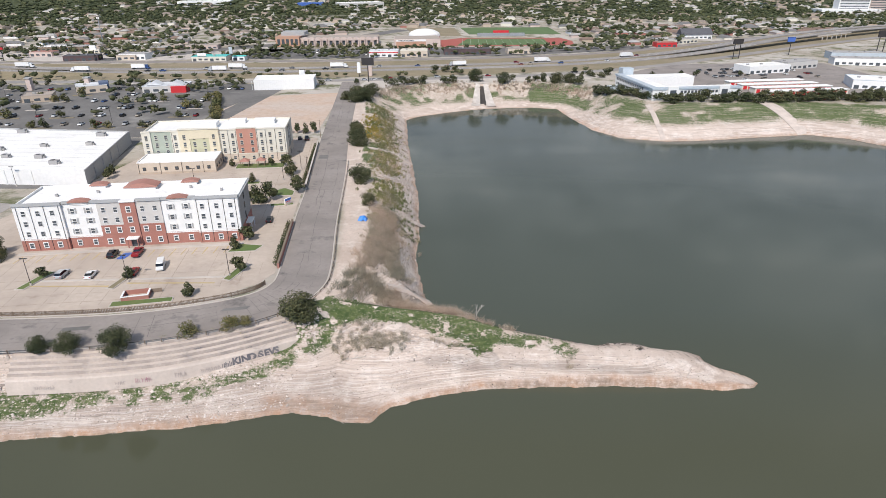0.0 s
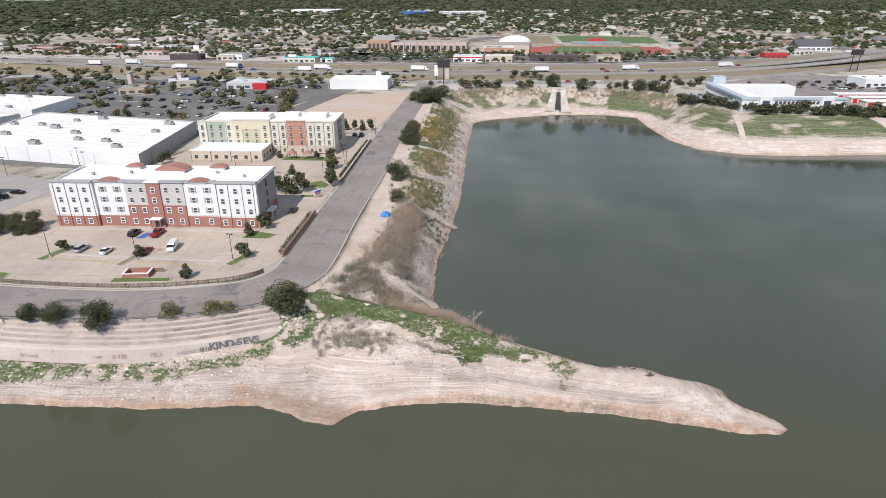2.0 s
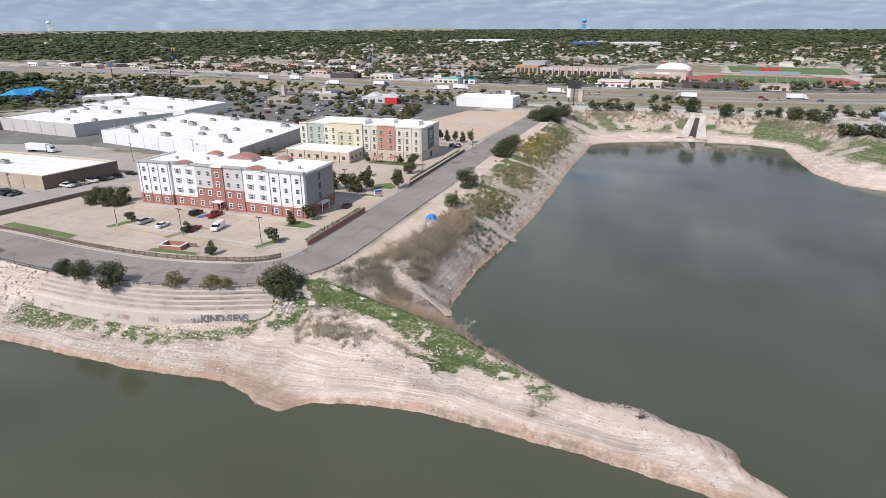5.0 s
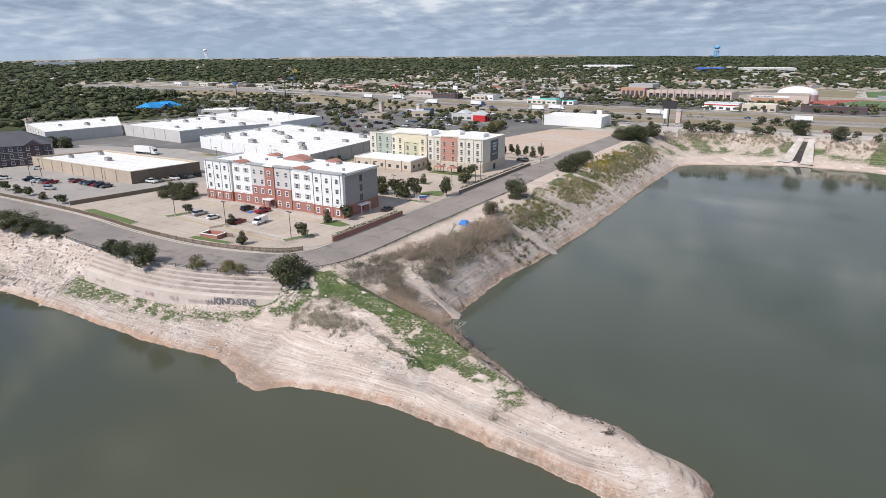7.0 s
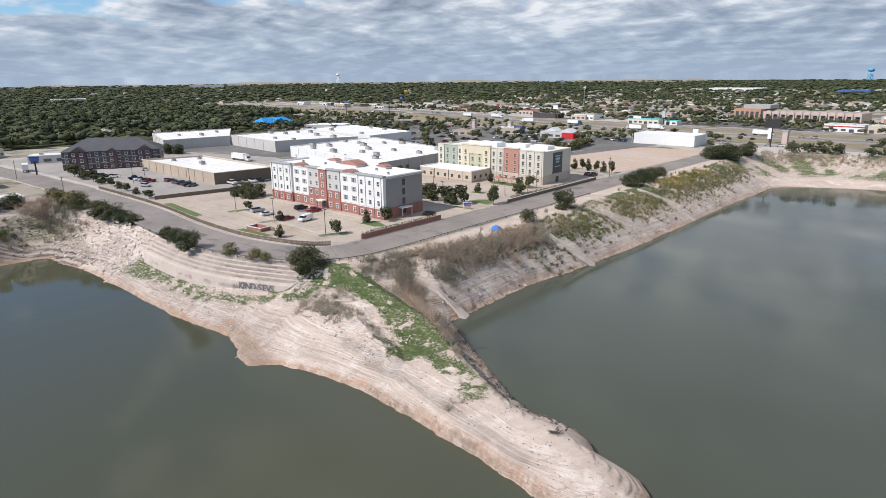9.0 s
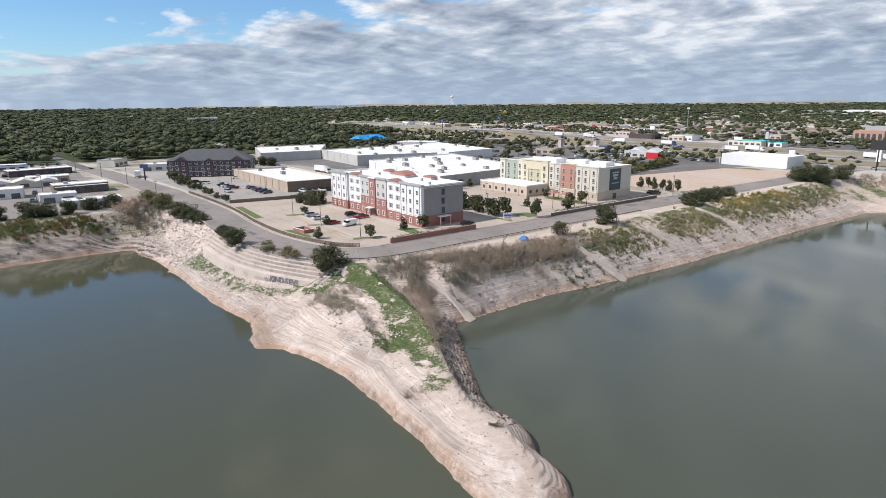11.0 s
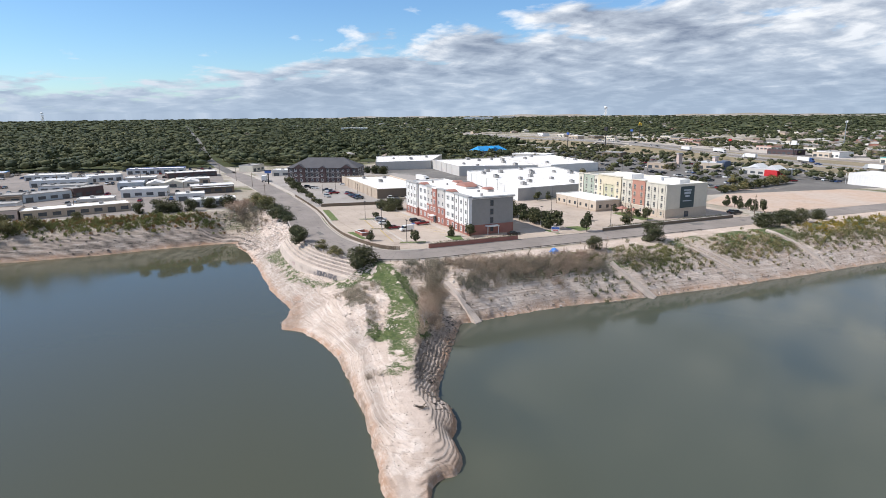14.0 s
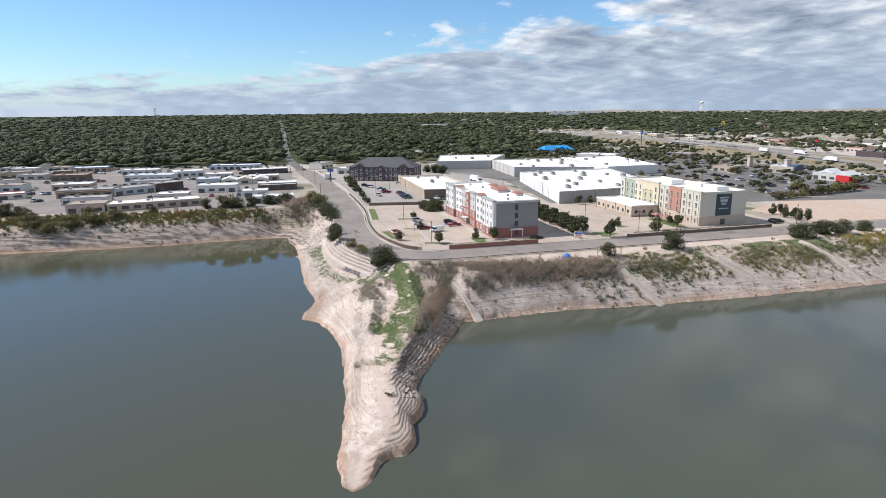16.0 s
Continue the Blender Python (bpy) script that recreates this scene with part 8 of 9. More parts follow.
part("wall", boxes((0, 34, 0.5, 18, 0, 4.2)), CREAM, bl)
bm = bmesh.new()
v = [bm.verts.new(p) for p in ((-1, -0.5, 4.2), (35, -0.5, 4.2), (35, 19, 4.2), (-1, 19, 4.2), (4, 9.5, 8.6), (30, 9.5, 8.6))]
for f in ((0, 1, 5, 4), (1, 2, 5), (2, 3, 4, 5), (3, 0, 4), (3, 2, 1, 0)):
    bm.faces.new([v[i] for i in f])
part("roof", bm, BLUE_ROOF, bl, "bright blue metal roof")
bm = bmesh.new()
v = [bm.verts.new(p) for p in ((9, -3, 3.6), (25, -3, 3.6), (17, -3, 8.2), (17, 8, 8.2), (9, 4, 4.6), (25, 4, 4.6))]
for f in ((0, 1, 2), (0, 2, 3, 4), (2, 1, 5, 3)):
    bm.faces.new([v[i] for i in f])
part("porch_gable", bm, BLUE_ROOF, bl)
teal = front_shop((-236, 592), (-204, 592), 14, 4.6, CREAM, "drive-in restaurant with teal roofs", TEAL, TEAL)
part("sign_arch", boxes((6, 14, -0.6, 0.2, 4.7, 7.4)), WHITE_TRIM, teal)
front_shop((-200, 596), (-188, 596), 9, 4, WHITE_WALL, "small kiosk with a teal roof", TEAL, TEAL)
front_shop((-358, 596), (-328, 602), 14, 5, DARK_BRICK, "dark brick roadside restaurant", SHINGLE)
front_shop((-312, 604), (-294, 604), 12, 4.6, BEIGE_WALL, "small tan roadside bank", ROOF_TAN)
dl = front_shop((-74, 616), (-46, 617), 16, 6, WHITE_WALL, "white car dealership with a red stripe", METAL_W, METAL_W)
part("red_stripe", boxes((0, 28, -0.12, -0.07, 3.9, 4.7)), RED_PAINT, dl)
front_shop((-44, 618), (-18, 619), 16, 6, BEIGE_WALL, "restaurant with a cream metal roof", CREAM, CREAM)
front_shop((-2, 634), (44, 636), 14, 5.4, DARK_BRICK, "long dark shop with a flat dark roof", SHINGLE, DARK_BRICK)
front_shop((61, 638), (87, 640), 14, 5.2, BEIGE_WALL, "small bank with a flat canopy", ROOF_TAN)
front_shop((225, 690), (247, 692), 12, 5, RED_PAINT, "red restaurant beside the highway", COPPER, COPPER)
front_shop((255, 720), (285, 735), 12, 5, CREAM, "cream shop beside the highway", ROOF_GREY)
ch = front_shop((282, 776), (318, 778), 16, 5, WHITE_WALL, "white church with a steep dark roof", SHINGLE)
bm = bmesh.new()
v = [bm.verts.new(p) for p in ((-1, -1, 4.8), (37, -1, 4.8), (37, 17, 4.8), (-1, 17, 4.8), (-1, 8, 11.5), (37, 8, 11.5))]
for f in ((0, 1, 5, 4), (2, 3, 4, 5), (0, 4, 3), (1, 2, 5)):
    bm.faces.new([v[i] for i in f])
part("gable_roof", bm, SHINGLE, ch)
for i in range(26):
    x = rs_.uniform(-700, -260)
    y = rs_.uniform(606, 720)
    front_shop((x, y), (x + rs_.uniform(14, 34), y + rs_.uniform(-2, 2)), rs_.uniform(10, 16), rs_.uniform(4, 6), rs_.choice([TAN_WALL, WHITE_WALL, CREAM, BROWN_WALL, PINK_STONE]), "roadside business with a flat roof", rs_.choice([WHITE_ROOF, ROOF_GREY, ROOF_TAN, COPPER]), name="roadside_business")
for i in range(16):
    x = rs_.uniform(-980, -560)
    y = rs_.uniform(395, 480) if i % 2 else rs_.uniform(590, 650)
    front_shop((x, y), (x + rs_.uniform(14, 34), y + rs_.uniform(-2, 2)), rs_.uniform(10, 16), rs_.uniform(4, 6), rs_.choice([TAN_WALL, WHITE_WALL, CREAM, BROWN_WALL]), "roadside business with a flat roof", rs_.choice([WHITE_ROOF, ROOF_GREY, ROOF_TAN]), name="roadside_business")

# ---- school ----
sc = thing("school", "orange brick school with a row of pale pink arches", "building", pose(-188, 712, 0, 0, 0, 3))
part("wall", boxes((0, 26, 0, 40, 0, 10.5)), SCHOOL_BRICK, sc)
part("long_wing", boxes((26.01, 112, 4, 44, 0, 8.2)), PINK_STONE, sc, "pale pink masonry wing")
part("upper_block", boxes((4, 30, 14, 40, 10.51, 14)), GREY_WALL, sc)
part("roof", boxes((26.4, 111.6, 4.4, 43.6, 8.2, 8.35)), ROOF_TAN, sc)
for i in range(12):
    bm = bmesh.new()
    u = 29 + i * 7
    pts = [(u + 0.3, 0), (u + 0.3, 7.6)] + [(u + 3.3 + 3 * math.cos(math.pi - math.pi * k / 6), 7.6 + 2.0 * math.sin(math.pi * k / 6)) for k in range(1, 6)] + [(u + 6.3, 7.6), (u + 6.3, 0), (u + 5.2, 0), (u + 5.2, 6), (u + 1.4, 6), (u + 1.4, 0)]
    f0 = [bm.verts.new((p[0], 2.2, p[1])) for p in pts]
    f1 = [bm.verts.new((p[0], 3.99, p[1])) for p in pts]
    bm.faces.new(f0)
    bm.faces.new(f1[::-1])
    for j in range(len(pts)):
        k = (j + 1) % len(pts)
        bm.faces.new((f0[k], f0[j], f1[j], f1[k]))
    part("arch", bm, PINK_STONE, sc)
    part("window", boxes((u + 1.8, u + 4.8, 3.92, 3.985, 1, 5.4)), GLASS, sc)
for i in range(5):
    part("window", boxes((2 + i * 4.8, 5 + i * 4.8, -0.06, 0.02, 2, 8)), GLASS, sc)
gy_ = thing("gymnasium", "pale brick gymnasium with a white sign band", "building", pose(-56, 700, 0, 0, 0, 5))
part("wall", boxes((0, 50, 0, 40, 0, 8.4)), PINK_STONE, gy_)
part("front_panel", boxes((2, 34, -0.3, -0.02, 0, 6.0)), SCHOOL_BRICK, gy_)
part("sign_band", boxes((2, 34, -0.4, -0.02, 6.1, 8.0)), WHITE_WALL, gy_, "white band with dark lettering")
lettering("HOME OF THE REBELS", 1.7, pose(4.0, -0.43, 6.5, 90), DARK_STEEL, gy_, 0.05)
part("roof", boxes((0.4, 49.6, 0.4, 39.6, 8.4, 8.55)), ROOF_TAN, gy_)
dm = bmesh.new()
bmesh.ops.create_uvsphere(dm, u_segments=24, v_segments=10, radius=1)
bmesh.ops.delete(dm, geom=[q for q in dm.verts if q.co.z < -0.05], context="VERTS")
for q in dm.verts:
    q.co = Vector((q.co.x * 19, q.co.y * 19, q.co.z * 7.5))
dome = thing("dome_hall", "white domed sports hall", "building", pose(-26, 775, 0))
part("drum", prism(bmesh.new(), [(19 * math.cos(6.283 * i / 24), 19 * math.sin(6.283 * i / 24)) for i in range(24)], 0, 6), PINK_STONE, dome)
o = part("dome", dm, WHITE_WALL, dome)
o.location.z = 6
stand = thing("grandstand", "low grandstand beside the field", "stand", pose(40, 822, 0, 0, 0, 2))
for i in range(5):
    part("tier", boxes((0, 60, i * 1.2, i * 1.2 + 1.2, 0, 0.9 + i * 0.7)), STEEL, stand)
part("press_box", boxes((20, 40, 6.2, 9, 0, 6.5)), RED_PAINT, stand)

# ---- white and blue office court on the east bank ----
of = thing("office_court", "white two-storey office court with pale blue metal roofs and arches", "building", pose(129, 392, 0, 0, 0, 7))
part("front_wing", boxes((0, 58, 0, 12, 0, 6.5)), WHITE_WALL, of)
part("west_wing", boxes((0, 14, 12.01, 62, 0, 6.5)), WHITE_WALL, of)
part("back_wing", boxes((14.01, 52, 48, 62, 0, 6.5)), WHITE_WALL, of)
for nm, r in (("blue_roof", (-0.5, 58.5, -0.5, 3.5, 6.5, 7.6)), ("blue_roof", (-0.5, 4, 3.51, 62.5, 6.5, 7.6)), ("white_roof", (4.1, 58, 3.6, 12, 6.5, 6.7)), ("white_roof", (4.1, 14, 12.01, 62, 6.5, 6.7)), ("white_roof", (14.01, 52, 48, 62, 6.5, 6.7))):
    part(nm, boxes(r), PALE_BLUE if nm == "blue_roof" else WHITE_ROOF, of)
for u in (13, 47):
    part("arch_gable", boxes((u - 3.4, u + 3.4, -1.2, -0.01, 0, 8.2)), WHITE_WALL, of)
    part("arch_glass", boxes((u - 2, u + 2, -1.26, -1.205, 0.3, 6.2)), GLASS, of)
for i in range(11):
    u = 18.5 + i * 2.3
    for zz_ in (0.8, 4.0):
        part("window", boxes((u, u + 1.6, -0.06, 0.02, zz_, zz_ + 1.7)), GLASS, of)
for i in range(16):
    for zz_ in (0.8, 4.0):
        part("window", boxes((-0.06, 0.02, 14 + i * 2.9, 15.9 + i * 2.9, zz_, zz_ + 1.7)), GLASS, of)
part("blue_tower", boxes((5, 13, 62.5, 70, 0, 11)), PALE_BLUE, of)
part("gazebo", boxes((-16, -8, 30, 38, 0, 3.6)), PALE_BLUE, of)
# storage rows with red doors
for k in range(4):
    a = thing("storage_row", "long low storage building with red roller doors", "building", pose(208 - k * 3, 404 + k * 13, 0, 0, 0, 8), "storage rows")
    part("wall", boxes((0, 56, 0, 6.5, 0, 3.0)), CREAM, a)
    part("roof", boxes((-0.4, 56.4, -0.4, 6.9, 3.0, 3.25)), WHITE_ROOF, a)
    for i in range(15):
        part("roller_door", boxes((1 + i * 3.65, 3.7 + i * 3.65, -0.05, 0.03, 0.05, 2.4)), RED_PAINT, a)
front_shop((237, 497), (274, 508), 18, 6, WHITE_WALL, "white flat-roofed commercial building", WHITE_ROOF)
front_shop((278, 520), (310, 534), 16, 6, PALE_GREY, "grey glazed commercial building", ROOF_GREY)
front_shop((278, 432), (312, 420), 26, 6, WHITE_WALL, "white building with a dark blue front", WHITE_ROOF, PALE_BLUE)
mt_ = front_shop((352, 588), (398, 582), 14, 6, PALE_BLUE, "two-storey motel with a grey roof", ROOF_GREY, name="motel")
front_shop((332, 548), (388, 536), 14, 6, WHITE_WALL, "two-storey white motel with grey roof", ROOF_GREY, name="motel")
tall = thing("tower_hotel", "tall white hotel tower with rows of windows", "building", pose(700, 1235, 0, 0, 0, -4))
part("wall", boxes((30, 85, 0, 22, 0, 34)), WHITE_WALL, tall)
part("podium", boxes((-5, 100, -14, 30, 0, 8)), WHITE_WALL, tall)
for s in range(9):
    part("window_band", boxes((32, 83, -0.06, 0.02, 9 + s * 2.7, 10.4 + s * 2.7)), GLASS, tall)
ob_ = thing("tower_block", "tan office block with banded windows", "building", pose(800, 1250, 0, 0, 0, -4))
part("wall", boxes((0, 50, 0, 20, 0, 36)), PINK_STONE, ob_)
for s in range(11):
    part("window_band", boxes((0.5, 49.5, -0.06, 0.02, 3 + s * 3, 4.4 + s * 3)), GLASS, ob_)
front_shop((-700, 1720), (-570, 1745), 60, 9, WHITE_WALL, "far white distribution warehouse among trees", WHITE_ROOF, name="far_warehouse", bays=6)
front_shop((-360, 1600), (-300, 1606), 40, 9, BLUE_PAINT, "far warehouse with a blue roof", BLUE_PAINT, BLUE_PAINT, name="far_warehouse", bays=6)
front_shop((-250, 1560), (-150, 1600), 50, 10, PALE_GREY, "far grey warehouse among trees", WHITE_ROOF, name="far_warehouse", bays=6)
front_shop((-1300, 300), (-1290, 360), 30, 9, WHITE_WALL, "far white-roofed building among trees", WHITE_ROOF, name="far_warehouse", bays=6)
front_shop((-2900, 1150), (-2850, 1290), 40, 16, WHITE_WALL, "far pale hospital block on the skyline", WHITE_ROOF, name="far_block", bays=8)
front_shop((-3300, 1500), (-3250, 1580), 40, 16, PALE_GREY, "far pale office block on the skyline", WHITE_ROOF, name="far_block", bays=8)

# overpass piers and the dark span under the highway
for bx, by, tn, ln in ((-500, 521.5, 0, 70), (450, 781, 35, 80)):
    op = thing("overpass", "concrete highway overpass with dark piers", "bridge", pose(bx, by, 0, 0, 0, tn), kind="structure")
    part("edge_beam", boxes((-ln / 2, ln / 2, -15.4, -14.9, 4.6, 7.2), (-ln / 2, ln / 2, 14.9, 15.4, 4.6, 7.2)), CONCRETE, op)
    for i in range(6):
        part("pier", boxes((-ln / 2 + 12 + i * (ln - 24) / 5, -ln / 2 + 13 + i * (ln - 24) / 5, -15.1, -14.5, 0, 4.6)), CONCRETE, op)
em = bmesh.new()
for x0, x1, s in ((-760, -535, 1), (-465, -240, -1)):
    a = [(x0, 478, 0), (x1, 478, 0), (x1, 506.5, 5.9 if s > 0 else 0.0), (x0, 506.5, 1.6 if s > 0 else 5.9)]
    if s < 0:
        a = [(x0, 478, 0), (x1, 505, 0), (x1, 515, 0.2), (x0, 506.5, 5.9)]
    em.faces.new([em.verts.new(p) for p in a])
thing("embankment", "dry grass embankment below the highway", "grass", kind="structure", data=mesh_of("embankment", em, DRY_GRASS))
em = bmesh.new()
for x0, x1 in ((-540, -532), (-468, -458)):
    em.faces.new([em.verts.new(p) for p in ((x0 - 8, 490, 0), (x1 + 8, 490, 0), (x1, 506, 5.9), (x0, 506, 5.9))])
thing("slope_paving", "pale concrete slope paving beside the overpass", "pavement", kind="structure", data=mesh_of("slope_paving", em, CONCRETE))


# ---- masts, signs and water towers ----
def pole_sign(x, y, h, w, ph, mat, label, twin=False, turn=0):
    s = thing("pole_sign", label, "sign", pose(x, y, 0, 0, 0, turn), "pole signs")
    bm = bmesh.new()
    for dx in ((-w * 0.3, w * 0.3) if twin else (0,)):
        tube(bm, (dx, 0, 0), (dx, 0, h), 0.4, 0.35, 6)
    part("pole", bm, DARK_STEEL, s)
    part("panel", boxes((-w / 2, w / 2, -0.5, 0.5, h - ph, h)), mat, s)
    part("frame", boxes((-w / 2 - 0.2, w / 2 + 0.2, -0.3, 0.3, h, h + 0.3)), DARK_STEEL, s)


pole_sign(-58, 471, 17, 9, 5.0, DARK_STEEL, "large dark billboard on a steel pole")
pole_sign(268, 594, 17, 11, 4, DARK_STEEL, "dark roadside billboard on twin poles", True, 20)
pole_sign(430, 640, 20, 14, 6, DARK_STEEL, "dark roadside billboard on twin poles", True, 20)
pole_sign(330, 620, 16, 7, 4, BLUE_PAINT, "blue roadside sign on a pole")
pole_sign(-455, 470, 26, 6, 4, DARK_STEEL, "tall dark pole sign by the highway")
pole_sign(-540, 470, 18, 5, 2.6, BLUE_PAINT, "tall blue pole sign by the highway")
pole_sign(-600, 600, 18, 5, 2.6, BLUE_PAINT, "tall blue pole sign by the highway")
pole_sign(-420, 605, 12, 4, 2.0, RED_PAINT, "red pole sign by the highway")
pole_sign(-330, 600, 14, 6, 4, WHITE_TRIM, "white pole sign by the highway")
pole_sign(-198, 590, 13, 3, 6, PALE_BLUE, "tall pale blue drive-in sign")
pole_sign(-262, 108, 8.5, 4, 1.6, BLUE_PAINT, "blue pole sign by the west road", turn=70)
pole_sign(-68, 495, 11, 2.6, 8, WHITE_TRIM, "white slab sign by the frontage road")
pole_sign(-107, 470, 9, 4, 5, WHITE_TRIM, "white slab sign by the warehouse")
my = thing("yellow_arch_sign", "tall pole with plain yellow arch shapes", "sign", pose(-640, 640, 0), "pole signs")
bm = bmesh.new()
tube(bm, (0, 0, 0), (0, 0, 22), 0.4, 0.35, 6)
part("pole", bm, DARK_STEEL, my)
bm = bmesh.new()
for c in (-1.6, 1.6):
    for k in range(8):
        a0, a1 = math.pi * k / 8, math.pi * (k + 1) / 8
        tube(bm, (c + 1.6 * math.cos(a0), 0, 22 + 4 * math.sin(a0)), (c + 1.6 * math.cos(a1), 0, 22 + 4 * math.sin(a1)), 0.35, 0.35, 5)
part("arches", bm, material("yellow sign plastic", (0.75, 0.5, 0.03), 0.5), my)
ms = thing("cell_mast", "tall grey monopole mast with antennas", "mast", pose(-391, 735, 0))
bm = bmesh.new()
tube(bm, (0, 0, 0), (0, 0, 31), 0.7, 0.35, 8)
part("pole", bm, STEEL, ms)
for q_ in ((-1.6, 1.6, -0.2, 0.2, 28.4, 30.6), (-0.2, 0.2, -1.6, -0.21, 28.4, 30.6), (-0.2, 0.2, 0.21, 1.6, 28.4, 30.6)):
    part("antenna", boxes(q_), WHITE_TRIM, ms)


def water_tower(x, y, h, r, mat, label):
    t_ = thing("water_tower", label, "water tower", pose(x, y, 0))
    bm = bmesh.new()
    for i in range(6):
        a = 6.283 * i / 6
        tube(bm, (math.cos(a) * r * 0.9, math.sin(a) * r * 0.9, 0), (math.cos(a) * r * 0.8, math.sin(a) * r * 0.8, h - r), r * 0.08, r * 0.08, 5)
    tube(bm, (0, 0, 0), (0, 0, h - r), r * 0.18, r * 0.18, 8)
    part("legs", bm, mat, t_)
    bm = bmesh.new()
    prof = [(0.05, -0.75), (0.7, -0.6), (1, -0.1), (1, 0.35), (0.6, 0.8), (0.05, 0.95)]
    rings = [[bm.verts.new((p[0] * r * math.cos(6.283 * i / 16), p[0] * r * math.sin(6.283 * i / 16), h + p[1] * r * 0.8)) for i in range(16)] for p in prof]
    for q, s in zip(rings, rings[1:]):
        for i in range(16):
            bm.faces.new((q[i], q[(i + 1) % 16], s[(i + 1) % 16], s[i]))
    part("tank", bm, mat, t_)


water_tower(-960, 4140, 58, 17, material("blue tank paint", (0.13, 0.38, 0.62), 0.5), "pale blue water tower on the skyline")
water_tower(-3850, 2560, 62, 13, WHITE_TRIM, "white water tower on the skyline")
water_tower(-4186, -1085, 52, 8, WHITE_TRIM, "white water tower on the skyline")

# dry plains rising gently at the skyline
bm = bmesh.new()
arc = [radians(114 + i) for i in range(60)]
rise = [11 + 5 * math.sin(i * 0.37) + 3 * math.sin(i * 1.3) - max(0, i - 48) for i in range(60)]
low_, top_ = [], []
for a_, z_r in zip(arc, rise):
    c_, s_ = math.cos(a_), math.sin(a_)
    low_.append(bm.verts.new((4350 * c_, 4350 * s_, -1)))
    top_.append(bm.verts.new((4780 * c_, 4780 * s_, z_r)))
for i in range(59):
    bm.faces.new((low_[i + 1], low_[i], top_[i], top_[i + 1]))
thing("distant_plain", "dry tan plains rising gently at the skyline", "ground", kind="structure", data=mesh_of("distant_plain", bm, material("dry pasture", (0.33, 0.285, 0.24), 0.95, (0.24, 0.225, 0.18), 0.004, 0.02, 0.9)))

# power and light poles
for i, (x, y, h) in enumerate(((-250, 98, 9), (-288, 88, 9), (-180, 104, 9), (-330, 76, 9), (-168, 60, 9), (-170, 20, 9), (-172, -20, 9), (-55, 235, 9), (-62, 300, 9), (-240, 60, 9), (-290, 30, 9), (-300, -20, 9))):
    u = thing("utility_pole", "brown timber utility pole", "pole", pose(x, y, 0, 0, 0, i * 20), "utility poles")
    bm = bmesh.new()
    tube(bm, (0, 0, 0), (0, 0, h), 0.16, 0.11, 6)
    part("pole", bm, WOOD, u)
    part("crossarm", boxes((-1.1, 1.1, -0.06, 0.06, h - 0.8, h - 0.65)), WOOD, u)

# ---- houses among the trees ----
def house(x, y, turn, L, W, wall, roof, label):
    h = thing("house", label, "house", pose(x, y, 0, 0, 0, turn), "houses")
    part("wall", boxes((-L / 2, L / 2, -W / 2, W / 2, 0, 2.75)), wall, h)
    bm = bmesh.new()
    v = [bm.verts.new(p) for p in ((-L / 2 - 0.6, -W / 2 - 0.6, 2.75), (L / 2 + 0.6, -W / 2 - 0.6, 2.75), (L / 2 + 0.6, W / 2 + 0.6, 2.75), (-L / 2 - 0.6, W / 2 + 0.6, 2.75), (-L / 2 + 2.5, 0, 5.0), (L / 2 - 2.5, 0, 5.0))]
    for f in ((0, 1, 5, 4), (1, 2, 5), (2, 3, 4, 5), (3, 0, 4), (3, 2, 1, 0)):
        bm.faces.new([v[i] for i in f])
    part("roof", bm, roof, h)


ROOFS = [material("grey house shingles", (0.17, 0.165, 0.16), 0.9), material("tan house shingles", (0.25, 0.205, 0.17), 0.9), material("pale house shingles", (0.38, 0.36, 0.34), 0.9), material("brown house shingles", (0.2, 0.14, 0.11), 0.9)]
rh = random.Random(64)
made = 0
while made < 290:
    if made < 200:
        x, y = rh.uniform(-560, 560), rh.uniform(640, 1000)
    elif made < 260:
        x, y = rh.uniform(-900, -400), rh.uniform(-300, 420)
    else:
        x, y = rh.uniform(-1900, -700), rh.uniform(-200, 1500)
    if not free_spot(x, y):
        continue
    made += 1
    house(x, y, TURN + (90 if rh.random() < 0.4 else 0), rh.uniform(12, 20), rh.uniform(8, 12), rh.choice([CREAM, TAN_WALL, WHITE_WALL, BRICK, PINK_STONE]), rh.choice(ROOFS), rh.choice(["single-storey house with a hipped shingle roof among trees", "low suburban house with a pale roof among trees"]))

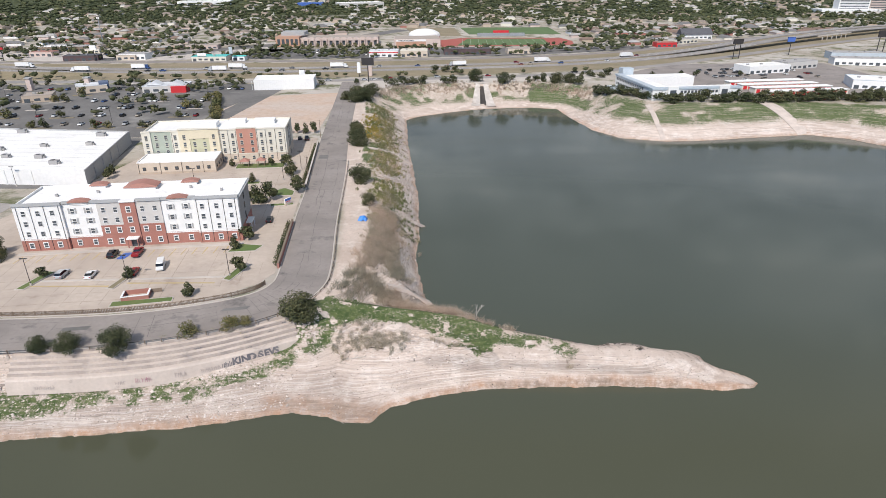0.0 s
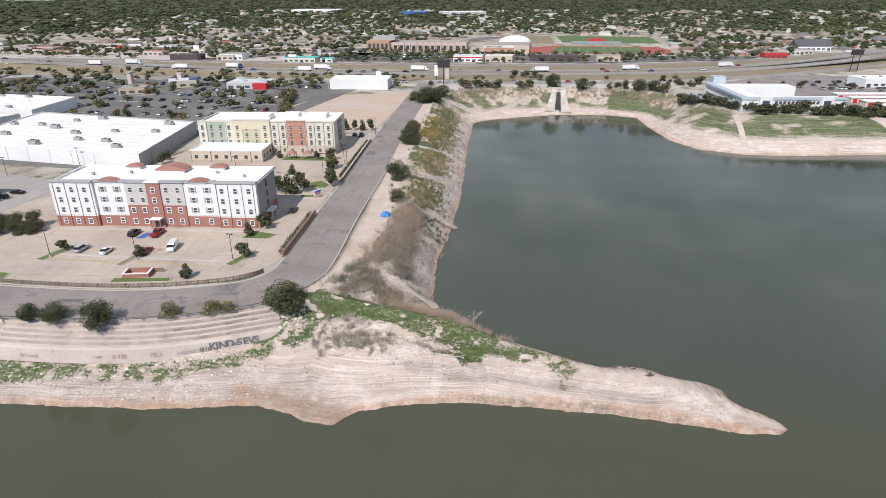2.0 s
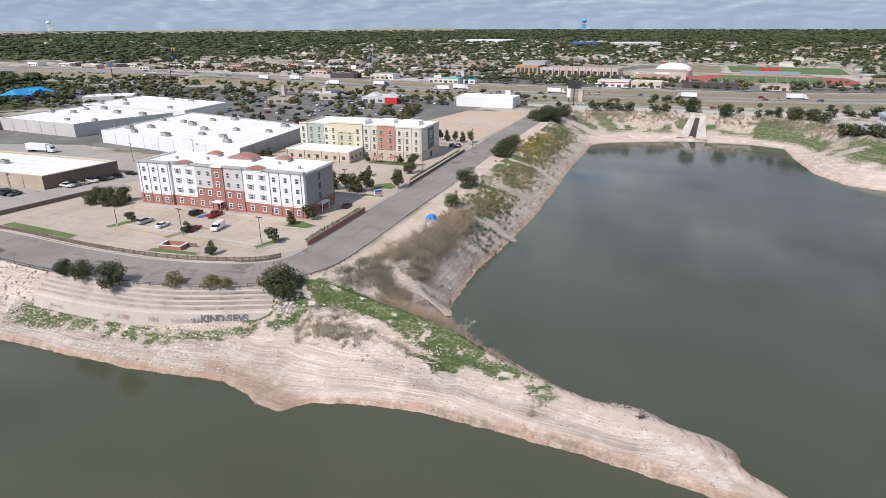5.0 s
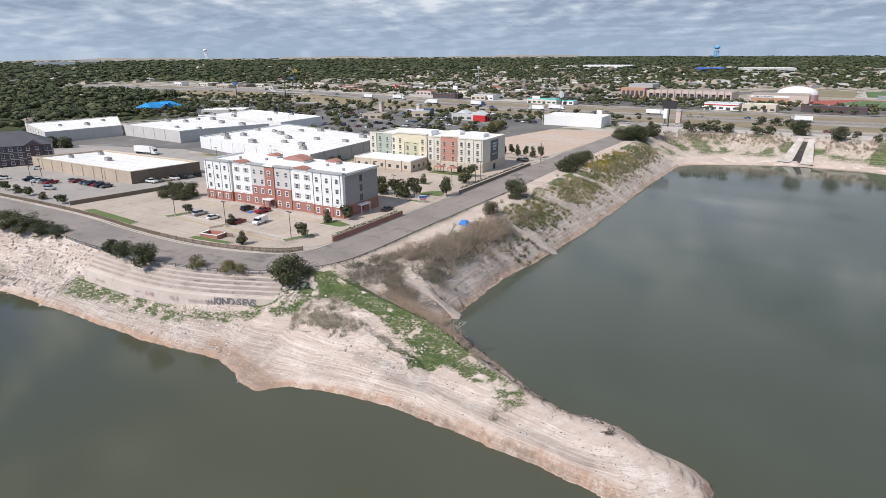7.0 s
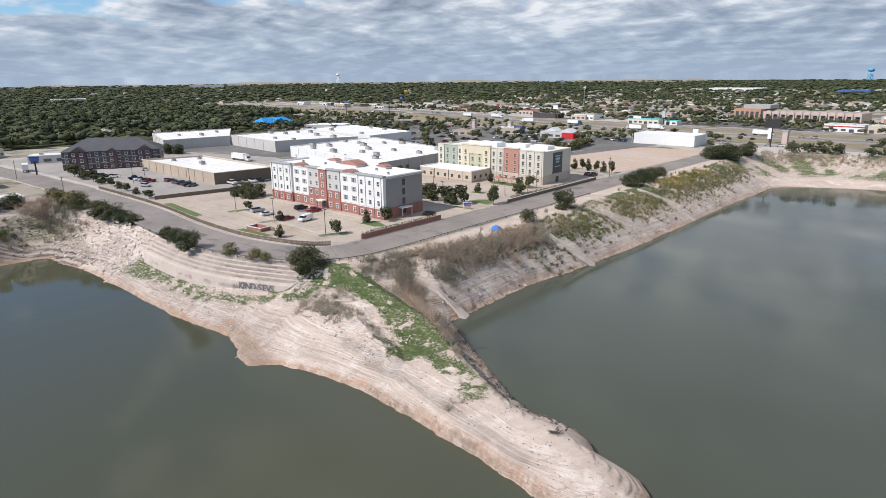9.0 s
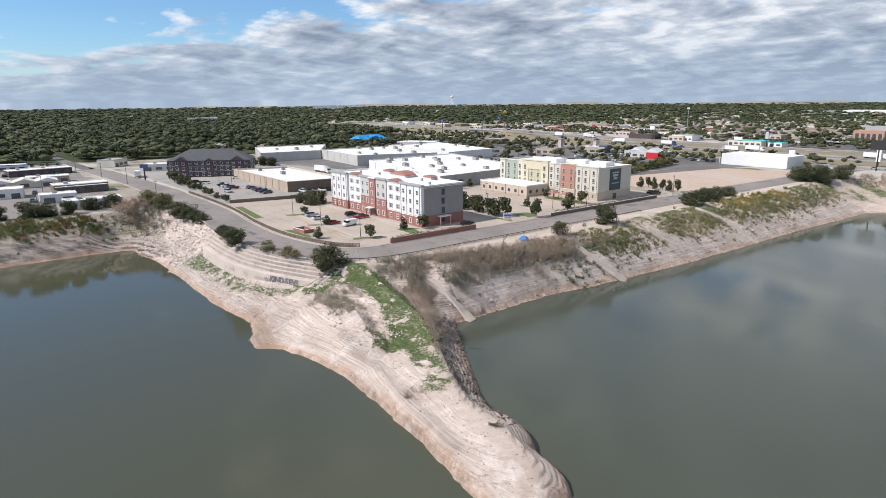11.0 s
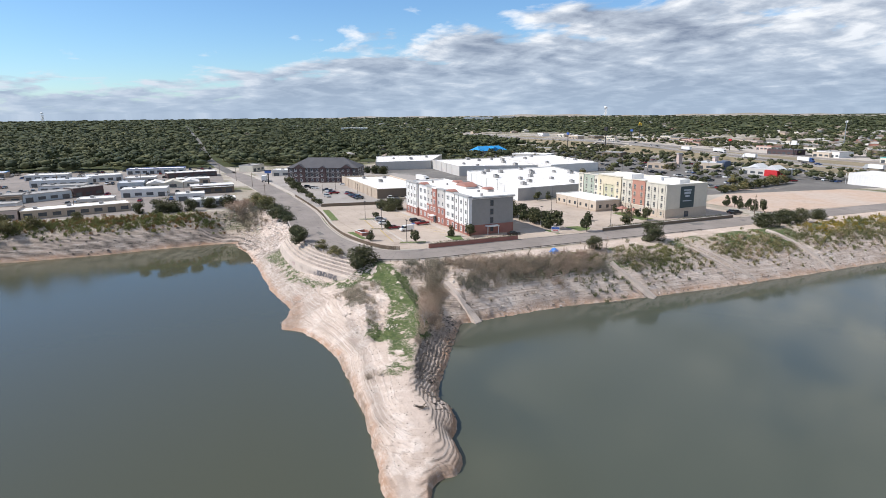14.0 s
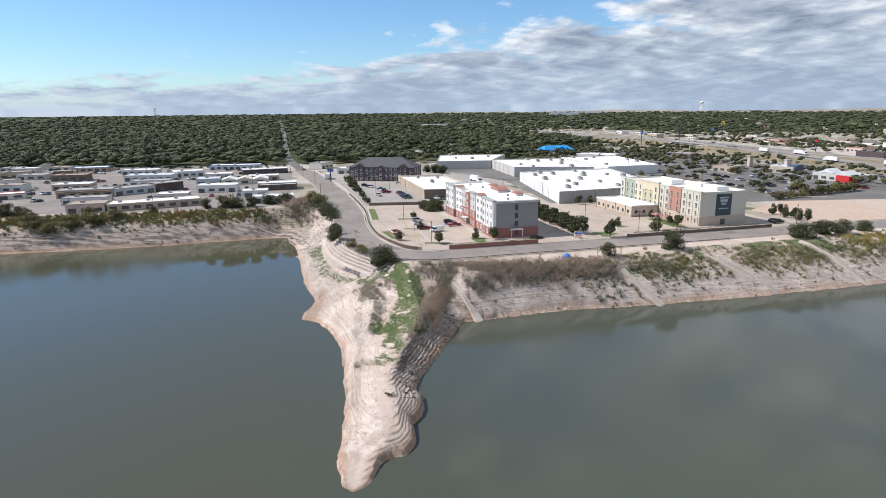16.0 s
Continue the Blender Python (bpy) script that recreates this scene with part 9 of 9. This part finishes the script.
# houses farther off, too many to tell apart
def far_houses(name, label, n_, mats, seed):
    r_ = random.Random(seed)
    bm = bmesh.new()
    done = 0
    while done < n_:
        x, y = (r_.uniform(-900, 1000), r_.uniform(960, 1900)) if done < n_ * 0.9 else (r_.uniform(-2300, -800), r_.uniform(-300, 1600))
        if not free_spot(x, y):
            continue
        done += 1
        L_, W_ = r_.uniform(6, 11), r_.uniform(4, 6.5)
        if r_.random() < 0.4:
            L_, W_ = W_, L_
        h_ = r_.uniform(3, 4.2)
        lo = [bm.verts.new((x + u * L_, y + v_ * W_, zz_)) for zz_ in (0, h_) for u, v_ in ((-1, -1), (1, -1), (1, 1), (-1, 1))]
        rg = [bm.verts.new((x - L_ * 0.6, y, h_ + 2.2)), bm.verts.new((x + L_ * 0.6, y, h_ + 2.2))]
        for f in ((0, 1, 5, 4), (1, 2, 6, 5), (2, 3, 7, 6), (3, 0, 4, 7)):
            bm.faces.new([lo[i] for i in f])
        for f in ((lo[4], lo[5], rg[1], rg[0]), (lo[5], lo[6], rg[1]), (lo[6], lo[7], rg[0], rg[1]), (lo[7], lo[4], rg[0])):
            bm.faces.new(f).material_index = 1
    thing(name, label, "houses", kind="stuff", data=mesh_of(name, bm, mats))


far_houses("distant_houses", "pale roofs of distant houses among the treetops", 240, [CREAM, ROOFS[2]], 5)
far_houses("distant_houses", "grey and brown roofs of distant houses among the treetops", 420, [TAN_WALL, ROOFS[1]], 6)

# ---- small things on the banks ----
tp = thing("tarpaulin", "crumpled bright blue tarpaulin in the brush", "tarpaulin", Matrix.Translation((-27.6, 188.8, ground_z(-27.6, 188.8))))
bm = bmesh.new()
rt = random.Random(3)
gridv = [[bm.verts.new((i * 0.5 - 1.4 + rt.uniform(-0.15, 0.15), j * 0.5 - 1.2 + rt.uniform(-0.15, 0.15), 0.5 + 1.1 * math.exp(-((i - 2.8) ** 2 + (j - 2.4) ** 2) / 5) + rt.uniform(-0.2, 0.2) - (0.6 if i in (0, 6) or j in (0, 5) else 0))) for j in range(6)] for i in range(7)]
for i in range(6):
    for j in range(5):
        bm.faces.new((gridv[i][j], gridv[i + 1][j], gridv[i + 1][j + 1], gridv[i][j + 1]))
part("sheet", bm, material("blue tarpaulin", (0.03, 0.2, 0.62), 0.5), tp)


def stones(name, label, spots, mat):
    """Loose angular stones, each a squashed and skewed block."""
    r = random.Random(len(spots))
    vs, fs = [], []
    for x, y, s in spots:
        z0 = ground_z(x, y)
        b = len(vs)
        a = r.uniform(0, 6.28)
        c, sn = math.cos(a), math.sin(a)
        w_, d_, h_ = s * r.uniform(0.7, 1.5), s * r.uniform(0.5, 1.1), s * r.uniform(0.35, 0.8)
        for k in (0, 1):
            for u, v in ((-1, -1), (1, -1), (1, 1), (-1, 1)):
                t = 0.65 if k else 1.0
                px, py = u * w_ * t * r.uniform(0.7, 1.1), v * d_ * t * r.uniform(0.7, 1.1)
                vs.append((x + px * c - py * sn, y + px * sn + py * c, z0 - 0.1 * s + k * h_ * r.uniform(0.8, 1.3)))
        fs.extend([(b + 4, b + 5, b + 6, b + 7), (b, b + 1, b + 5, b + 4), (b + 1, b + 2, b + 6, b + 5), (b + 2, b + 3, b + 7, b + 6), (b + 3, b, b + 4, b + 7)])
    me = bpy.data.meshes.new(name)
    me.from_pydata(vs, [], fs)
    me.materials.append(mat)
    return thing(name, label, "stones", kind="stuff", data=me)


PALE_STONE = foliage("caliche stones", (0.3, 0.25, 0.215), (0.50, 0.43, 0.38), (0.68, 0.61, 0.56), 0.0)
DARK_STONE = foliage("dark stones", (0.06, 0.05, 0.045), (0.12, 0.1, 0.085), (0.22, 0.18, 0.15), 0.0)
rr_ = random.Random(8)


def scatter(n_, x0, x1, y0, y1, s0, s1, lo=-12.2, hi=-0.4):
    out = []
    while len(out) < n_:
        x, y = rr_.uniform(x0, x1), rr_.uniform(y0, y1)
        if lo < ground_z(x, y) < hi:
            out.append((x, y, s0 + (s1 - s0) * rr_.random() ** 3))
    return out


stones("pale_stones", "loose pale caliche stones on the slopes", scatter(1100, -100, 10, 98, 124, 0.04, 0.15) + scatter(700, -150, -95, 90, 113, 0.1, 0.6) + scatter(700, -26, 0, 150, 330, 0.08, 0.4), PALE_STONE)
stones("dark_stones", "dark stones along the waterline and ledges", scatter(160, -60, 20, 102, 140, 0.05, 0.16) + scatter(40, 20, 60, 114, 131, 0.06, 0.14) + scatter(500, -158, -127, -60, 92, 0.12, 0.6) + scatter(200, -28, -5, 150, 330, 0.1, 0.4), DARK_STONE)
stones("bank_rubble", "tumbled pale blocks at the terrace's end and the bay's corner", scatter(260, -37, -31, 124, 131, 0.15, 0.6, -6) + scatter(420, -146, -98, 100, 112, 0.1, 0.42), PALE_STONE)
# pebbles and clods that roughen the beaches
DULL_STONE = foliage("dusty pebbles", (0.26, 0.215, 0.185), (0.42, 0.355, 0.31), (0.56, 0.485, 0.435), 0.0)
stones("beach_pebbles", "small pale and grey pebbles strewn over the beaches", scatter(2600, -100, -8, 98, 122, 0.04, 0.18) + scatter(900, -8, 62, 112, 122, 0.04, 0.13) + scatter(1500, -27, -5, 152, 330, 0.06, 0.24), DULL_STONE)
stones("dark_clods", "dark clods and dry tufts on the banks", scatter(1500, -100, -8, 98, 124, 0.03, 0.11) + scatter(420, -8, 60, 112, 130, 0.05, 0.17) + scatter(900, -28, -5, 152, 330, 0.08, 0.3), DARK_STONE)
stones("mound_rubble", "broken pale caliche blocks round the spit's mound", scatter(600, -32, 6, 119, 130, 0.08, 0.34, -8.5) + scatter(500, -150, -98, 96, 113, 0.15, 0.6, -11), PALE_STONE)
stones("foot_rubble", "pale broken stones below the terrace's foot", scatter(1500, -100, -34, 102, 118, 0.06, 0.34, -11.2, -6.6), PALE_STONE)
stones("ledge_slabs", "dark broken slabs fallen from the rock ledges", scatter(420, -8, 46, 127, 148, 0.12, 0.5, -12, -8), DARK_STONE)
dt = thing("driftwood", "tangled dark driftwood root on the spit", "driftwood", Matrix.Translation((46, 124.6, ground_z(46, 124.6))))
bm = bmesh.new()
for i in range(22):
    a = rr_.uniform(0, 6.28)
    tube(bm, (rr_.gauss(0, 0.3), rr_.gauss(0, 0.3), 0.15), (math.cos(a) * rr_.uniform(0.6, 1.5), math.sin(a) * rr_.uniform(0.6, 1.5), rr_.uniform(0.1, 0.9)), 0.07, 0.03, 4)
part("roots", bm, BARK, dt)
